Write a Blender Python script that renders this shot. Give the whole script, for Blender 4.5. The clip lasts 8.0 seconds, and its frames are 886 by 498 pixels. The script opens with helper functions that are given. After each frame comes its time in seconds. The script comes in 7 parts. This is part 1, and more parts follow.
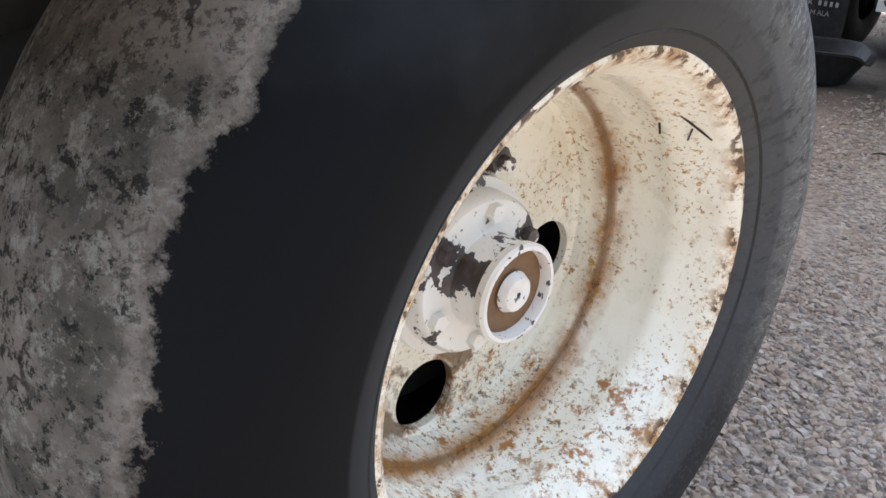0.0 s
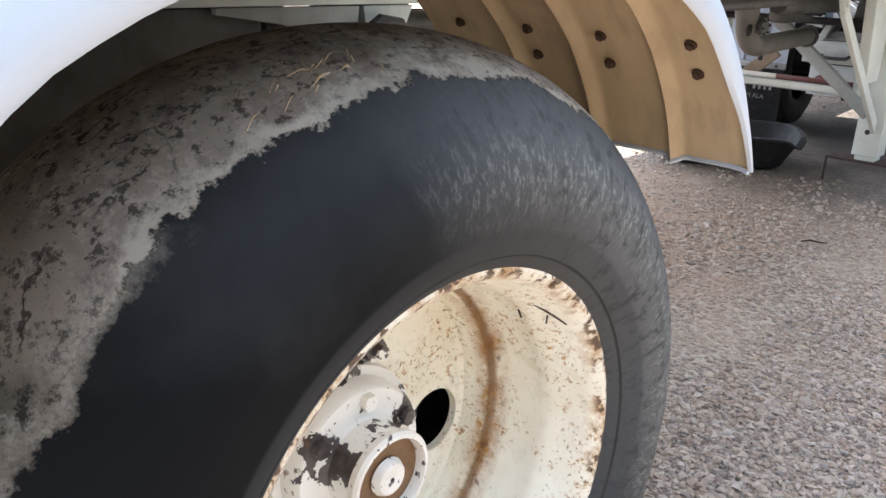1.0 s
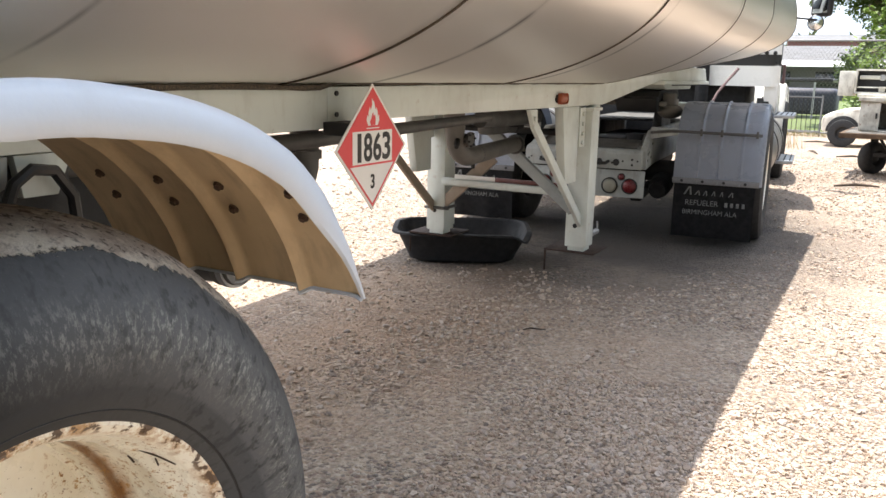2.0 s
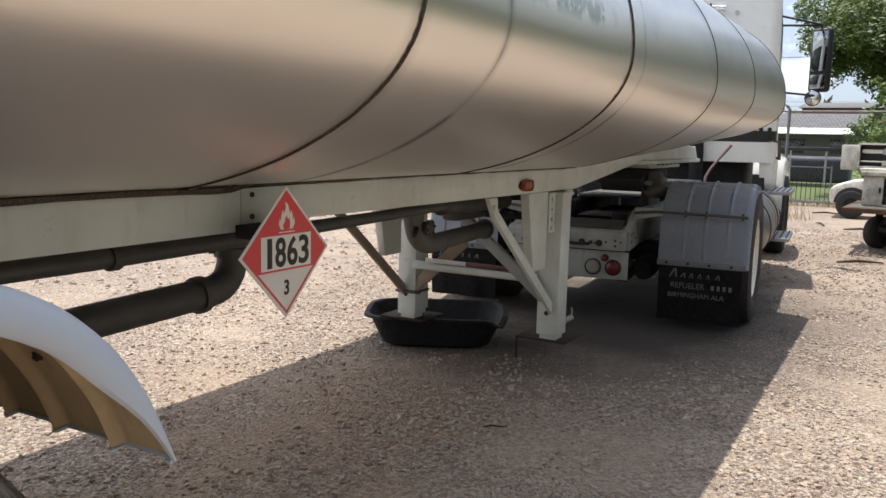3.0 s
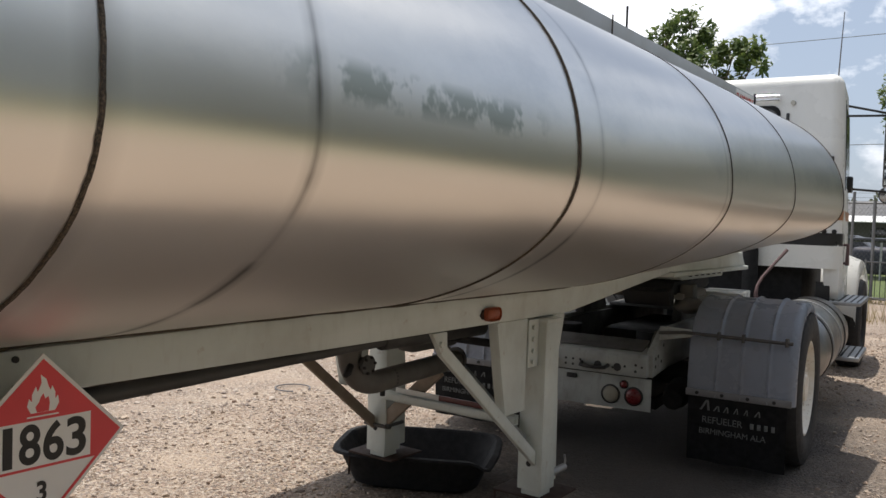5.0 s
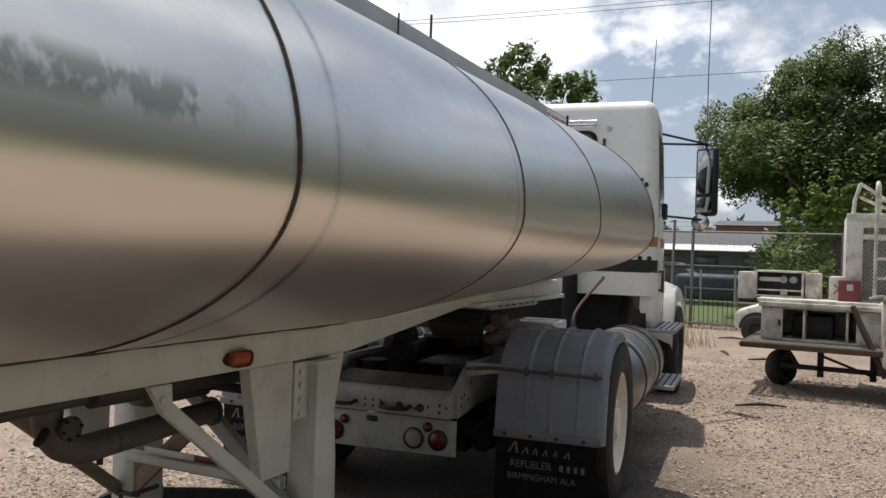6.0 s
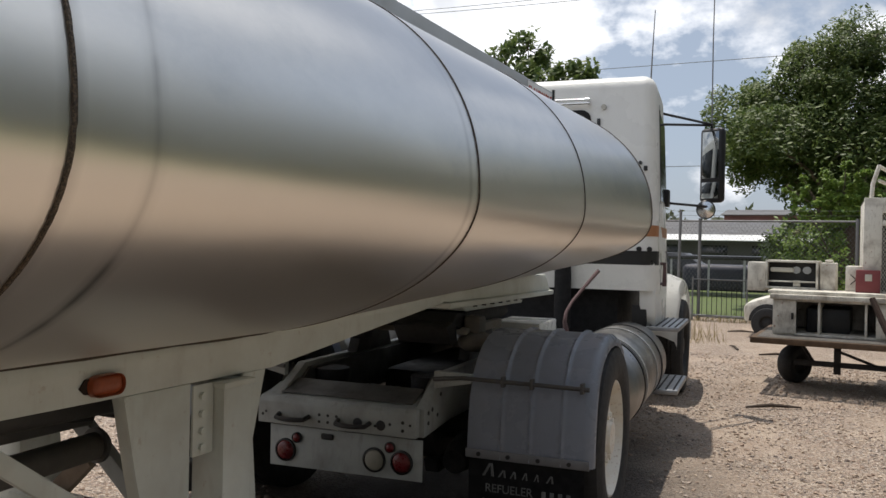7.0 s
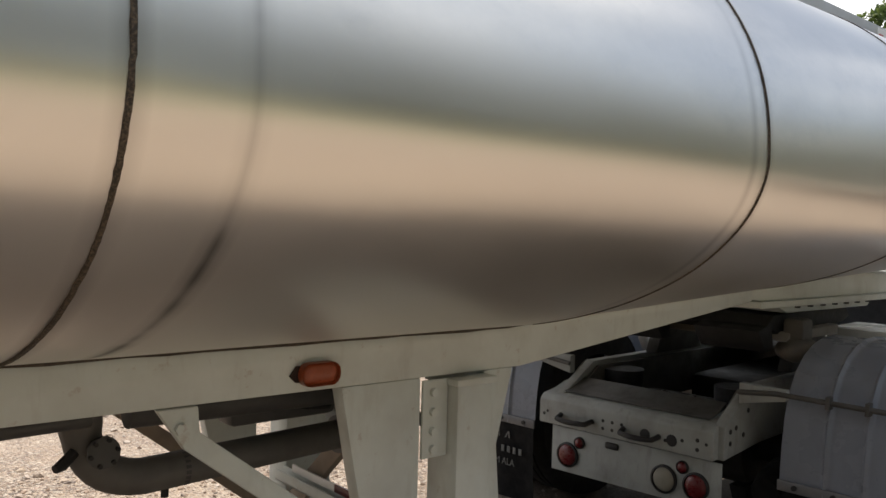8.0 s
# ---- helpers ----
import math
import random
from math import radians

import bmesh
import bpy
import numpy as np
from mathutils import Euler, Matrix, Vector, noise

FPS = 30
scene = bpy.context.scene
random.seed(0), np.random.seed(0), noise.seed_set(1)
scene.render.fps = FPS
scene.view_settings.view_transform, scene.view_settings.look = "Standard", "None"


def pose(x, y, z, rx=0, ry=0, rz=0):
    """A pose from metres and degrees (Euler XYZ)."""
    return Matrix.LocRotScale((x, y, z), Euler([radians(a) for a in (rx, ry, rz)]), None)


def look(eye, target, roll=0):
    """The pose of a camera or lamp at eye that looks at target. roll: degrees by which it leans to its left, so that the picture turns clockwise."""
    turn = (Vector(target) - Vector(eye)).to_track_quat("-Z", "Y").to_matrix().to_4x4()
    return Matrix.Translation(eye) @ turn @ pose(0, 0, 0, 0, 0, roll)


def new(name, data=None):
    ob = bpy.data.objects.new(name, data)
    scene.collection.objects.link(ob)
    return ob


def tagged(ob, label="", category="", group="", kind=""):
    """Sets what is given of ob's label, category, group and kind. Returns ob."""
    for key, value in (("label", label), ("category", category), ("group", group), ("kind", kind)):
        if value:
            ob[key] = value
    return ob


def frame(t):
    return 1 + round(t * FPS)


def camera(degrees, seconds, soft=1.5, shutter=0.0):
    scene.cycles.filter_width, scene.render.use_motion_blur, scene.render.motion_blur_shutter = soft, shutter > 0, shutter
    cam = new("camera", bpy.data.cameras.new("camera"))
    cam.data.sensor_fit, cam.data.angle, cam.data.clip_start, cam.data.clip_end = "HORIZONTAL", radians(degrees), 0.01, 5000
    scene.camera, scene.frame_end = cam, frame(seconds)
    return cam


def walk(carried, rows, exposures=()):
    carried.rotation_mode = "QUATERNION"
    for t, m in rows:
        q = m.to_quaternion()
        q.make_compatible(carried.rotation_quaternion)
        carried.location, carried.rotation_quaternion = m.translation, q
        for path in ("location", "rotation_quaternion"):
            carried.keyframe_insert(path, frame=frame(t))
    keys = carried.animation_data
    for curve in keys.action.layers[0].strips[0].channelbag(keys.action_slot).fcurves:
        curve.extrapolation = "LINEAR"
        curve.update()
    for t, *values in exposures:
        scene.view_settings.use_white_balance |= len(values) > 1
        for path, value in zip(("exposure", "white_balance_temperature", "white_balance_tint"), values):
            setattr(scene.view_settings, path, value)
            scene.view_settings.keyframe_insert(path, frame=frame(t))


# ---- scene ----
cam = camera(57.4, 8.0)
PATH = [
    (0, (1.672, -2.235, 0.986), (0.387, -0.944, 0.159), 3.8),
    (0.5, (1.675, -2.145, 1.094), (0.356, -0.882, 0.279), 3.9),
    (1, (1.766, -2.16, 1.16), (0.474, -0.788, 0.491), 2.0),
    (1.5, (1.898, -2.15, 1.212), (0.774, -0.579, 0.694), 1.4),
    (2, (2.026, -2.077, 1.251), (1.096, -0.358, 0.828), 1.2),
    (2.2, (2.087, -2.039, 1.266), (1.183, -0.298, 0.875), 1.2),
    (3.5, (2.206, -1.628, 1.426), (1.123, 0.04, 1.209), 0.6),
    (4, (2.162, -1.473, 1.467), (0.966, 0.121, 1.296), -0.1),
    (4.5, (2.252, -1.181, 1.517), (0.966, 0.346, 1.393), 1.3),
    (5, (2.323, -0.891, 1.531), (1.155, 0.731, 1.456), 1.9),
    (6.5, (2.324, 0.1, 1.528), (1.531, 1.935, 1.541), 1.8),
    (7, (2.261, 0.427, 1.53), (1.392, 2.229, 1.52), 1.2),
    (7.5, (2.299, 0.696, 1.527), (1.205, 2.37, 1.494), 1.3),
    (8, (2.233, 0.918, 1.5), (0.71, 2.214, 1.454), 1.6),
]
EXPOSURE = [(0.0, 1.92, 5850, 10), (0.5, 1.9, 5900, 10), (1.0, 2.1, 6050, 10), (1.5, 2.02, 6650, 10), (2.2, 1.34, 6550, 10), (3.3, 0.46, 6520, 10), (4.2, 0.34, 6520, 10), (5.0, 0.16, 6620, 10), (6.3, -0.07, 6680, 10), (7.4, 0.08, 6720, 10), (8.0, 0.37, 6880, 10)]
walk(cam, [(t, look(eye, target, roll)) for t, eye, target, roll in PATH], EXPOSURE)

# ---------------------------------------------------------------- light
SUN = Vector((-0.196, 0.17, 1.0)).normalized()
world = bpy.data.worlds.new("sky")
scene.world = world
world.use_nodes = True
wt = world.node_tree
wt.nodes.clear()


def wnode(kind):
    return wt.nodes.new(kind)


w_out = wnode("ShaderNodeOutputWorld")
w_bg = wnode("ShaderNodeBackground")
w_sky = wnode("ShaderNodeTexSky")
w_sky.sky_type, w_sky.sun_disc = "NISHITA", False
w_sky.sun_elevation = math.asin(SUN.z)
w_sky.sun_rotation = math.atan2(SUN.x, SUN.y)
w_sky.dust_density = 2.0
w_co = wnode("ShaderNodeTexCoord")
w_map = wnode("ShaderNodeMapping")
w_map.inputs["Scale"].default_value = (1.0, 1.0, 1.6)
w_map.inputs["Location"].default_value = (0.35, 0.1, 0.0)
w_n = wnode("ShaderNodeTexNoise")
w_n.inputs["Scale"].default_value = 3.4
w_n.inputs["Detail"].default_value = 7.0
w_n.inputs["Roughness"].default_value = 0.58
w_r = wnode("ShaderNodeValToRGB")
w_r.color_ramp.elements[0].position = 0.50
w_r.color_ramp.elements[1].position = 0.575
w_n2 = wnode("ShaderNodeTexNoise")
w_n2.inputs["Scale"].default_value = 6.0
w_n2.inputs["Detail"].default_value = 5.0
w_c = wnode("ShaderNodeValToRGB")
w_c.color_ramp.elements[0].color = (8.0, 8.5, 9.4, 1)
w_c.color_ramp.elements[1].color = (15.0, 15.4, 16.2, 1)
w_c.color_ramp.elements[0].position = 0.35
w_c.color_ramp.elements[1].position = 0.6
w_mix = wnode("ShaderNodeMixRGB")
w_haze = wnode("ShaderNodeMixRGB")
w_haze.inputs[0].default_value = 0.55
w_haze.inputs[2].default_value = (6.0, 7.1, 9.0, 1)
L = wt.links.new
L(w_co.outputs["Generated"], w_map.inputs[0])
L(w_map.outputs[0], w_n.inputs["Vector"])
L(w_map.outputs[0], w_n2.inputs["Vector"])
w_sep = wnode("ShaderNodeSeparateXYZ")
w_lean = wnode("ShaderNodeMath")
w_lean.operation = "MULTIPLY_ADD"
w_lean.inputs[1].default_value = -0.09
L(w_co.outputs["Generated"], w_sep.inputs[0])
L(w_sep.outputs[0], w_lean.inputs[0])
L(w_n.outputs["Fac"], w_lean.inputs[2])
L(w_lean.outputs[0], w_r.inputs[0])
L(w_n2.outputs["Fac"], w_c.inputs[0])
L(w_sky.outputs[0], w_haze.inputs[1])
L(w_r.outputs[0], w_mix.inputs[0])
L(w_haze.outputs[0], w_mix.inputs[1])
L(w_c.outputs[0], w_mix.inputs[2])
L(w_mix.outputs[0], w_bg.inputs["Color"])
w_bg.inputs["Strength"].default_value = 0.09
L(w_bg.outputs[0], w_out.inputs[0])

sun = new("sun", bpy.data.lights.new("sun", "SUN"))
sun.data.energy = 4.0
sun.data.angle = radians(0.6)
sun.data.color = (1.0, 0.945, 0.87)
sun.matrix_world = look(SUN * 30, (0, 0, 0))


# ---------------------------------------------------------------- materials
class Mat:
    """A node material with one Principled shader."""

    def __init__(self, name, color, rough=0.5, metal=0.0, spec=0.5):
        self.m = bpy.data.materials.new(name)
        self.m.use_nodes = True
        self.t = self.m.node_tree
        self.p = self.t.nodes["Principled BSDF"]
        self.p.inputs["Base Color"].default_value = (*color, 1)
        self.p.inputs["Roughness"].default_value = rough
        self.p.inputs["Metallic"].default_value = metal
        self.p.inputs["Specular IOR Level"].default_value = spec
        self.color = (*color, 1)
        self.co = self.node("ShaderNodeTexCoord").outputs["Object"]
        self.last = None

    def node(self, kind):
        return self.t.nodes.new(kind)

    def link(self, a, b):
        self.t.links.new(a, b)

    def mapped(self, scale):
        mp = self.node("ShaderNodeMapping")
        mp.inputs["Scale"].default_value = scale
        self.link(self.co, mp.inputs[0])
        return mp.outputs[0]

    def noise(self, scale, detail=4.0, rough=0.6, stretch=(1, 1, 1)):
        n = self.node("ShaderNodeTexNoise")
        n.inputs["Scale"].default_value = scale
        n.inputs["Detail"].default_value = detail
        n.inputs["Roughness"].default_value = rough
        self.link(self.mapped(stretch), n.inputs["Vector"])
        return n.outputs["Fac"]

    def ramp(self, fac, a, b, lo=0.0, hi=1.0):
        n = self.node("ShaderNodeMapRange")
        n.inputs["From Min"].default_value = a
        n.inputs["From Max"].default_value = b
        n.inputs["To Min"].default_value = lo
        n.inputs["To Max"].default_value = hi
        self.link(fac, n.inputs["Value"])
        return n.outputs[0]

    def math(self, op, a, b=None):
        n = self.node("ShaderNodeMath")
        n.operation = op
        for i, v in enumerate((a, b)):
            if v is None:
                continue
            if isinstance(v, (int, float)):
                n.inputs[i].default_value = v
            else:
                self.link(v, n.inputs[i])
        return n.outputs[0]

    def axis(self, which):
        s = self.node("ShaderNodeSeparateXYZ")
        self.link(self.co, s.inputs[0])
        return s.outputs[which]

    def over(self, fac, color, blend="MIX"):
        """Lays a colour over the base colour where fac is high."""
        n = self.node("ShaderNodeMixRGB")
        n.blend_type = blend
        if not isinstance(fac, (int, float)):
            self.link(fac, n.inputs[0])
        if isinstance(fac, (int, float)):
            n.inputs[0].default_value = fac
        if self.last is None:
            n.inputs[1].default_value = self.color
        else:
            self.link(self.last, n.inputs[1])
        n.inputs[2].default_value = (*color, 1)
        self.last = n.outputs[0]
        self.link(self.last, self.p.inputs["Base Color"])
        return self

    def rough(self, value):
        self.link(value, self.p.inputs["Roughness"])
        return self

    def bump(self, height, strength=0.3, dist=0.01):
        n = self.node("ShaderNodeBump")
        n.inputs["Strength"].default_value = strength
        n.inputs["Distance"].default_value = dist
        self.link(height, n.inputs["Height"])
        prev = self.p.inputs["Normal"]
        if prev.is_linked:
            self.link(prev.links[0].from_socket, n.inputs["Normal"])
        self.link(n.outputs[0], prev)
        return self


def painted(name, color, grime=(0.16, 0.13, 0.1), amount=0.5, rough=0.38, rust=0.0, scale=3.0):
    m = Mat(name, color, rough)
    m.over(m.ramp(m.noise(scale, 6), 0.45, 0.75, 0, amount), grime)
    m.over(m.ramp(m.noise(scale * 9, 4, stretch=(1, 1, 0.25)), 0.55, 0.8, 0, amount * 0.7), grime)
    if rust:
        m.over(m.ramp(m.noise(scale * 6, 8, 0.7), 0.62, 0.68, 0, rust), (0.24, 0.09, 0.03))
    m.rough(m.ramp(m.noise(scale * 2, 5), 0.3, 0.7, rough - 0.08, rough + 0.2))
    m.bump(m.noise(scale * 30, 3), 0.06, 0.004)
    return m.m


def plain(name, color, rough=0.5, metal=0.0, var=0.35, scale=12.0, bump=0.1):
    m = Mat(name, color, rough, metal)
    m.over(m.ramp(m.noise(scale, 6), 0.35, 0.75, 0, var), tuple(c * 0.45 for c in color))
    m.rough(m.ramp(m.noise(scale * 1.7, 4), 0.3, 0.7, max(0.02, rough - 0.1), min(1, rough + 0.12)))
    if bump:
        m.bump(m.noise(scale * 6, 4), bump, 0.004)
    return m.m


# brushed aluminium of the barrel, with rubbed-out lettering and heat marks at the inner rings
m = Mat("barrel_aluminium", (0.93, 0.905, 0.855), 0.2, 1.0)
ty, tz = m.axis(1), m.axis(2)
m.over(m.ramp(m.noise(1.1, 2, stretch=(1, 0.5, 1)), 0.05, 0.95, 0, 0.4), (0.64, 0.615, 0.55))


def band(mat, y, half, strength):
    d = mat.math("ABSOLUTE", mat.math("SUBTRACT", ty, y))
    return mat.ramp(d, half, 0.0, 0.0, strength)


for y0, half, strength in ((-0.243, 0.05, 0.45), (1.258, 0.03, 0.45), (2.765, 0.03, 0.35), (2.70, 0.02, 0.3), (3.98, 0.03, 0.3)):
    m.over(m.math("MULTIPLY", band(m, y0, half, strength), m.ramp(m.noise(3.0, 2), 0.3, 0.6, 0.35, 1.0)), (0.16, 0.14, 0.12))
# the rings inside show as broken dark streaks
for y0, half, strength in ((0.19, 0.034, 0.5), (0.19, 0.012, 0.75), (1.425, 0.03, 0.55), (1.425, 0.012, 0.75), (-1.2, 0.012, 0.5)):
    m.over(m.math("MULTIPLY", band(m, y0, half, strength), m.ramp(m.noise(4.2, 2, 0.5, (1, 0.3, 1)), 0.42, 0.56, 0.2, 1.0)), (0.11, 0.10, 0.085))
zone = m.math("MULTIPLY", m.ramp(m.math("ABSOLUTE", m.math("SUBTRACT", ty, 0.58)), 0.52, 0.36), m.ramp(m.math("ABSOLUTE", m.math("SUBTRACT", tz, 1.79)), 0.052, 0.02))
letters = m.math("MULTIPLY", zone, m.ramp(m.noise(11.0, 3, 0.6, (0.6, 1.0, 0.8)), 0.46, 0.54))
m.over(m.math("MULTIPLY", letters, 0.7), (0.30, 0.335, 0.28))
r0 = m.ramp(m.noise(1.6, 3, stretch=(1, 0.35, 1)), 0.0, 1.0, 0.282, 0.325)
# road dust dulls the belly
belly = m.math("ADD", tz, m.math("MULTIPLY", m.math("SUBTRACT", m.noise(3.0, 5, 0.6), 0.5), 0.18))
m.rough(m.math("ADD", r0, m.ramp(belly, 1.52, 1.24, 0.0, 0.13)))
m.link(m.ramp(belly, 1.52, 1.24, 1.0, 0.84), m.p.inputs["Metallic"])
# the upper barrel has streaky oxide clouds, coloured darker to dim the sky's reflection
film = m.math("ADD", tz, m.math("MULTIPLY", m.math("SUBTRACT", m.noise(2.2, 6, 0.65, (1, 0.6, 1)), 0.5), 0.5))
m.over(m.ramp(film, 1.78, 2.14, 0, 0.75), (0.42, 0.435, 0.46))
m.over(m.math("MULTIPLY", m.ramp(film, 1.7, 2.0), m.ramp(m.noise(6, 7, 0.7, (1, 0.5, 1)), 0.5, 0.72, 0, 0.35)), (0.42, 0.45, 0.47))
M_TANK = m.m

M_FRAME = painted("frame_pale_green_white", (0.60, 0.645, 0.61), grime=(0.24, 0.2, 0.15), amount=0.3, rust=0.25)
# grimy white paint, its colour darkened for the shade under the tank
M_CHASSIS = painted("grimy_shaded_chassis", (0.32, 0.342, 0.335), grime=(0.1, 0.085, 0.07), amount=0.6, rust=0.2, rough=0.55)
M_GRIME = painted("greasy_black_chassis", (0.075, 0.074, 0.07), grime=(0.03, 0.026, 0.022), amount=0.9, rough=0.6, scale=5)
M_DIRTY = painted("dust_caked_steel", (0.26, 0.24, 0.21), amount=0.6, rough=0.8)
M_WHITE = painted("white_truck_paint", (0.80, 0.80, 0.77), amount=0.12, rough=0.25, scale=1.5)
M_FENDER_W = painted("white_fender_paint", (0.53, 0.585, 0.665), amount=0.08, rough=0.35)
M_CART = painted("aged_white_cart_paint", (0.66, 0.635, 0.565), grime=(0.15, 0.115, 0.08), amount=0.85, rust=0.95, rough=0.5, scale=4.5)
M_GREYF = painted("grey_fender_paint", (0.375, 0.412, 0.48), amount=0.22, rough=0.24)
m = Mat("dark_weld_bead", (0.035, 0.027, 0.02), 0.65, 0.2)
m.over(m.ramp(m.noise(240, 3, 0.6), 0.42, 0.66, 0, 0.75), (0.2, 0.15, 0.1))
m.over(m.ramp(m.noise(6, 3), 0.5, 0.7, 0, 0.5), (0.02, 0.016, 0.013))
m.bump(m.noise(140, 3), 0.6, 0.004)
M_WELD = m.m
M_TANBRACE = plain("brown_stained_steel", (0.34, 0.275, 0.215), 0.8, 0, 0.5, 10, 0.2)
M_BLACK = plain("black_plastic", (0.009, 0.009, 0.0105), 0.45, 0, 0.3, 20, 0.1)
M_FLAP = plain("black_rubber_flap", (0.009, 0.009, 0.0105), 0.8, 0, 0.5, 14, 0.2)
M_PIPE = plain("dark_grey_pipe", (0.085, 0.083, 0.08), 0.55, 0.2, 0.5, 8, 0.2)
M_PIPE_T = plain("dust_coated_pipe", (0.165, 0.155, 0.14), 0.65, 0.1, 0.7, 6, 0.25)
M_DARK = plain("oily_dark_steel", (0.024, 0.0235, 0.024), 0.66, 0.1, 0.6, 9, 0.3)
M_STEEL = plain("galvanised_steel", (0.42, 0.43, 0.44), 0.45, 0.8, 0.4, 14, 0.1)
M_FUEL = plain("fuel_tank_aluminium", (0.31, 0.31, 0.31), 0.36, 1.0, 0.4, 6, 0.05)
M_DAM = plain("light_grey_dam_paint", (0.50, 0.51, 0.51), 0.5, 0.3, 0.25, 3, 0.03)
M_CHROME = plain("chrome", (0.8, 0.8, 0.8), 0.12, 1.0, 0.2, 10, 0)
M_STRIPE_O = plain("orange_stripe", (0.42, 0.19, 0.09), 0.4, 0, 0.2, 10, 0)
M_STRIPE_K = plain("black_stripe", (0.02, 0.02, 0.022), 0.35, 0, 0.2, 10, 0)
M_RED = plain("dull_red_paint", (0.2, 0.042, 0.044), 0.55, 0, 0.35, 10, 0.05)
M_OLDLENS = plain("yellowed_lens", (0.25, 0.24, 0.2), 0.6, 0, 0.3, 30, 0)
M_STRIP = plain("dark_grey_strap", (0.17, 0.172, 0.18), 0.5, 0.2, 0.4, 14, 0.1)
M_REDLENS = plain("red_lens", (0.115, 0.008, 0.011), 0.3, 0, 0.2, 40, 0)
M_AMBER = plain("amber_lens", (0.33, 0.075, 0.028), 0.35, 0, 0.5, 40, 0.05)
M_CLEARLENS = plain("clear_lens", (0.5, 0.48, 0.42), 0.2, 0, 0.3, 40, 0.05)
M_PL_RED = plain("placard_red", (0.72, 0.062, 0.072), 0.4, 0, 0.12, 8, 0)
M_PL_WHITE = plain("placard_white", (0.82, 0.81, 0.78), 0.4, 0, 0.1, 8, 0)
M_INK = plain("black_ink", (0.02, 0.02, 0.02), 0.5, 0, 0.1, 8, 0)
M_CHALK = plain("faded_white_ink", (0.16, 0.165, 0.165), 0.8, 0, 0.9, 30, 0)
M_REDINK = plain("red_ink", (0.6, 0.08, 0.06), 0.5, 0, 0.3, 30, 0)
M_BLUEINK = plain("navy_ink", (0.02, 0.03, 0.12), 0.5, 0, 0.1, 8, 0)
M_GLASSDARK = plain("dark_window_glass", (0.02, 0.022, 0.024), 0.06, 0, 0.1, 8, 0)
M_MIRROR = plain("mirror_glass", (0.3, 0.32, 0.33), 0.03, 1.0, 0.05, 5, 0)
M_RUSTY = plain("rusty_steel", (0.17, 0.075, 0.035), 0.8, 0.2, 0.6, 16, 0.4)
M_BOLT = plain("rust_brown_bolt", (0.10, 0.06, 0.04), 0.85, 0.1, 0.6, 40, 0.4)
M_FOOT = plain("dark_rusted_plate", (0.04, 0.022, 0.016), 0.85, 0.1, 0.6, 16, 0.4)
M_TAPE_R = plain("dull_red_tape", (0.12, 0.028, 0.024), 0.4, 0, 0.4, 20, 0)
M_DECK = plain("rusted_deck_edge", (0.11, 0.07, 0.042), 0.85, 0, 0.7, 12, 0.4)
M_LEVER = plain("faded_maroon_paint", (0.12, 0.07, 0.072), 0.5, 0, 0.4, 20, 0.1)
M_TWIG = plain("dead_twig", (0.05, 0.035, 0.025), 0.9, 0, 0.3, 20, 0.3)

# tan inner side of the trailer mudguard
m = Mat("mudguard_inside", (0.62, 0.48, 0.30), 0.62)
m.over(m.ramp(m.noise(5, 6), 0.4, 0.75, 0, 0.45), (0.34, 0.23, 0.125))
m.over(m.ramp(m.noise(30, 5, stretch=(1, 0.3, 0.3)), 0.5, 0.8, 0, 0.5), (0.2, 0.14, 0.09))
# rear half blackened in the colour for the shade under the guard
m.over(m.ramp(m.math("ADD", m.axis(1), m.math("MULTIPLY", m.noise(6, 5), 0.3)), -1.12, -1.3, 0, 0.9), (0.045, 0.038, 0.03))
m.bump(m.noise(60, 4), 0.15, 0.004)
M_TAN = m.m

# white wheel paint with rust in the corner of dish and barrel; x is the axle
WHEEL = Vector((1.09, -1.582, 0.557))
m = Mat("rusted_white_wheel", (0.90, 0.875, 0.765), 0.3)
wx, wz = m.axis(0), m.axis(2)
m.over(m.ramp(m.noise(9, 6), 0.42, 0.72, 0, 0.4), (0.66, 0.56, 0.37))
wet = m.math("ADD", m.math("MULTIPLY", wz, -1.1), m.noise(6, 4))
ring = m.ramp(m.math("ABSOLUTE", m.math("SUBTRACT", wx, 0.004)), 0.03, 0.004)
m.over(m.math("MULTIPLY", ring, m.ramp(m.math("ADD", m.noise(16, 7, 0.75), m.math("MULTIPLY", wet, 0.25)), 0.5, 0.72, 0.12, 1.0)), (0.36, 0.165, 0.035))
m.over(m.ramp(m.math("ABSOLUTE", m.math("SUBTRACT", wx, 0.004)), 0.007, 0.002, 0, 0.8), (0.2, 0.095, 0.03))
m.over(m.math("MULTIPLY", ring, m.ramp(m.noise(70, 6, 0.7), 0.56, 0.62, 0, 0.85)), (0.13, 0.055, 0.02))
# freckles of rust, thick in patches, and larger scabs low in the well
thick = m.ramp(m.math("ADD", m.noise(7, 4), m.math("MULTIPLY", wz, -0.25)), 0.42, 0.58)
m.over(m.math("MULTIPLY", thick, m.ramp(m.noise(85, 6, 0.75), 0.555, 0.60, 0, 0.9)), (0.42, 0.22, 0.035))
m.over(m.math("MULTIPLY", thick, m.ramp(m.noise(170, 4, 0.7), 0.60, 0.64, 0, 0.9)), (0.2, 0.09, 0.025))
m.over(m.math("MULTIPLY", m.ramp(wet, 0.62, 0.8), m.ramp(m.noise(30, 7, 0.75), 0.53, 0.6, 0, 0.95)), (0.33, 0.135, 0.025))
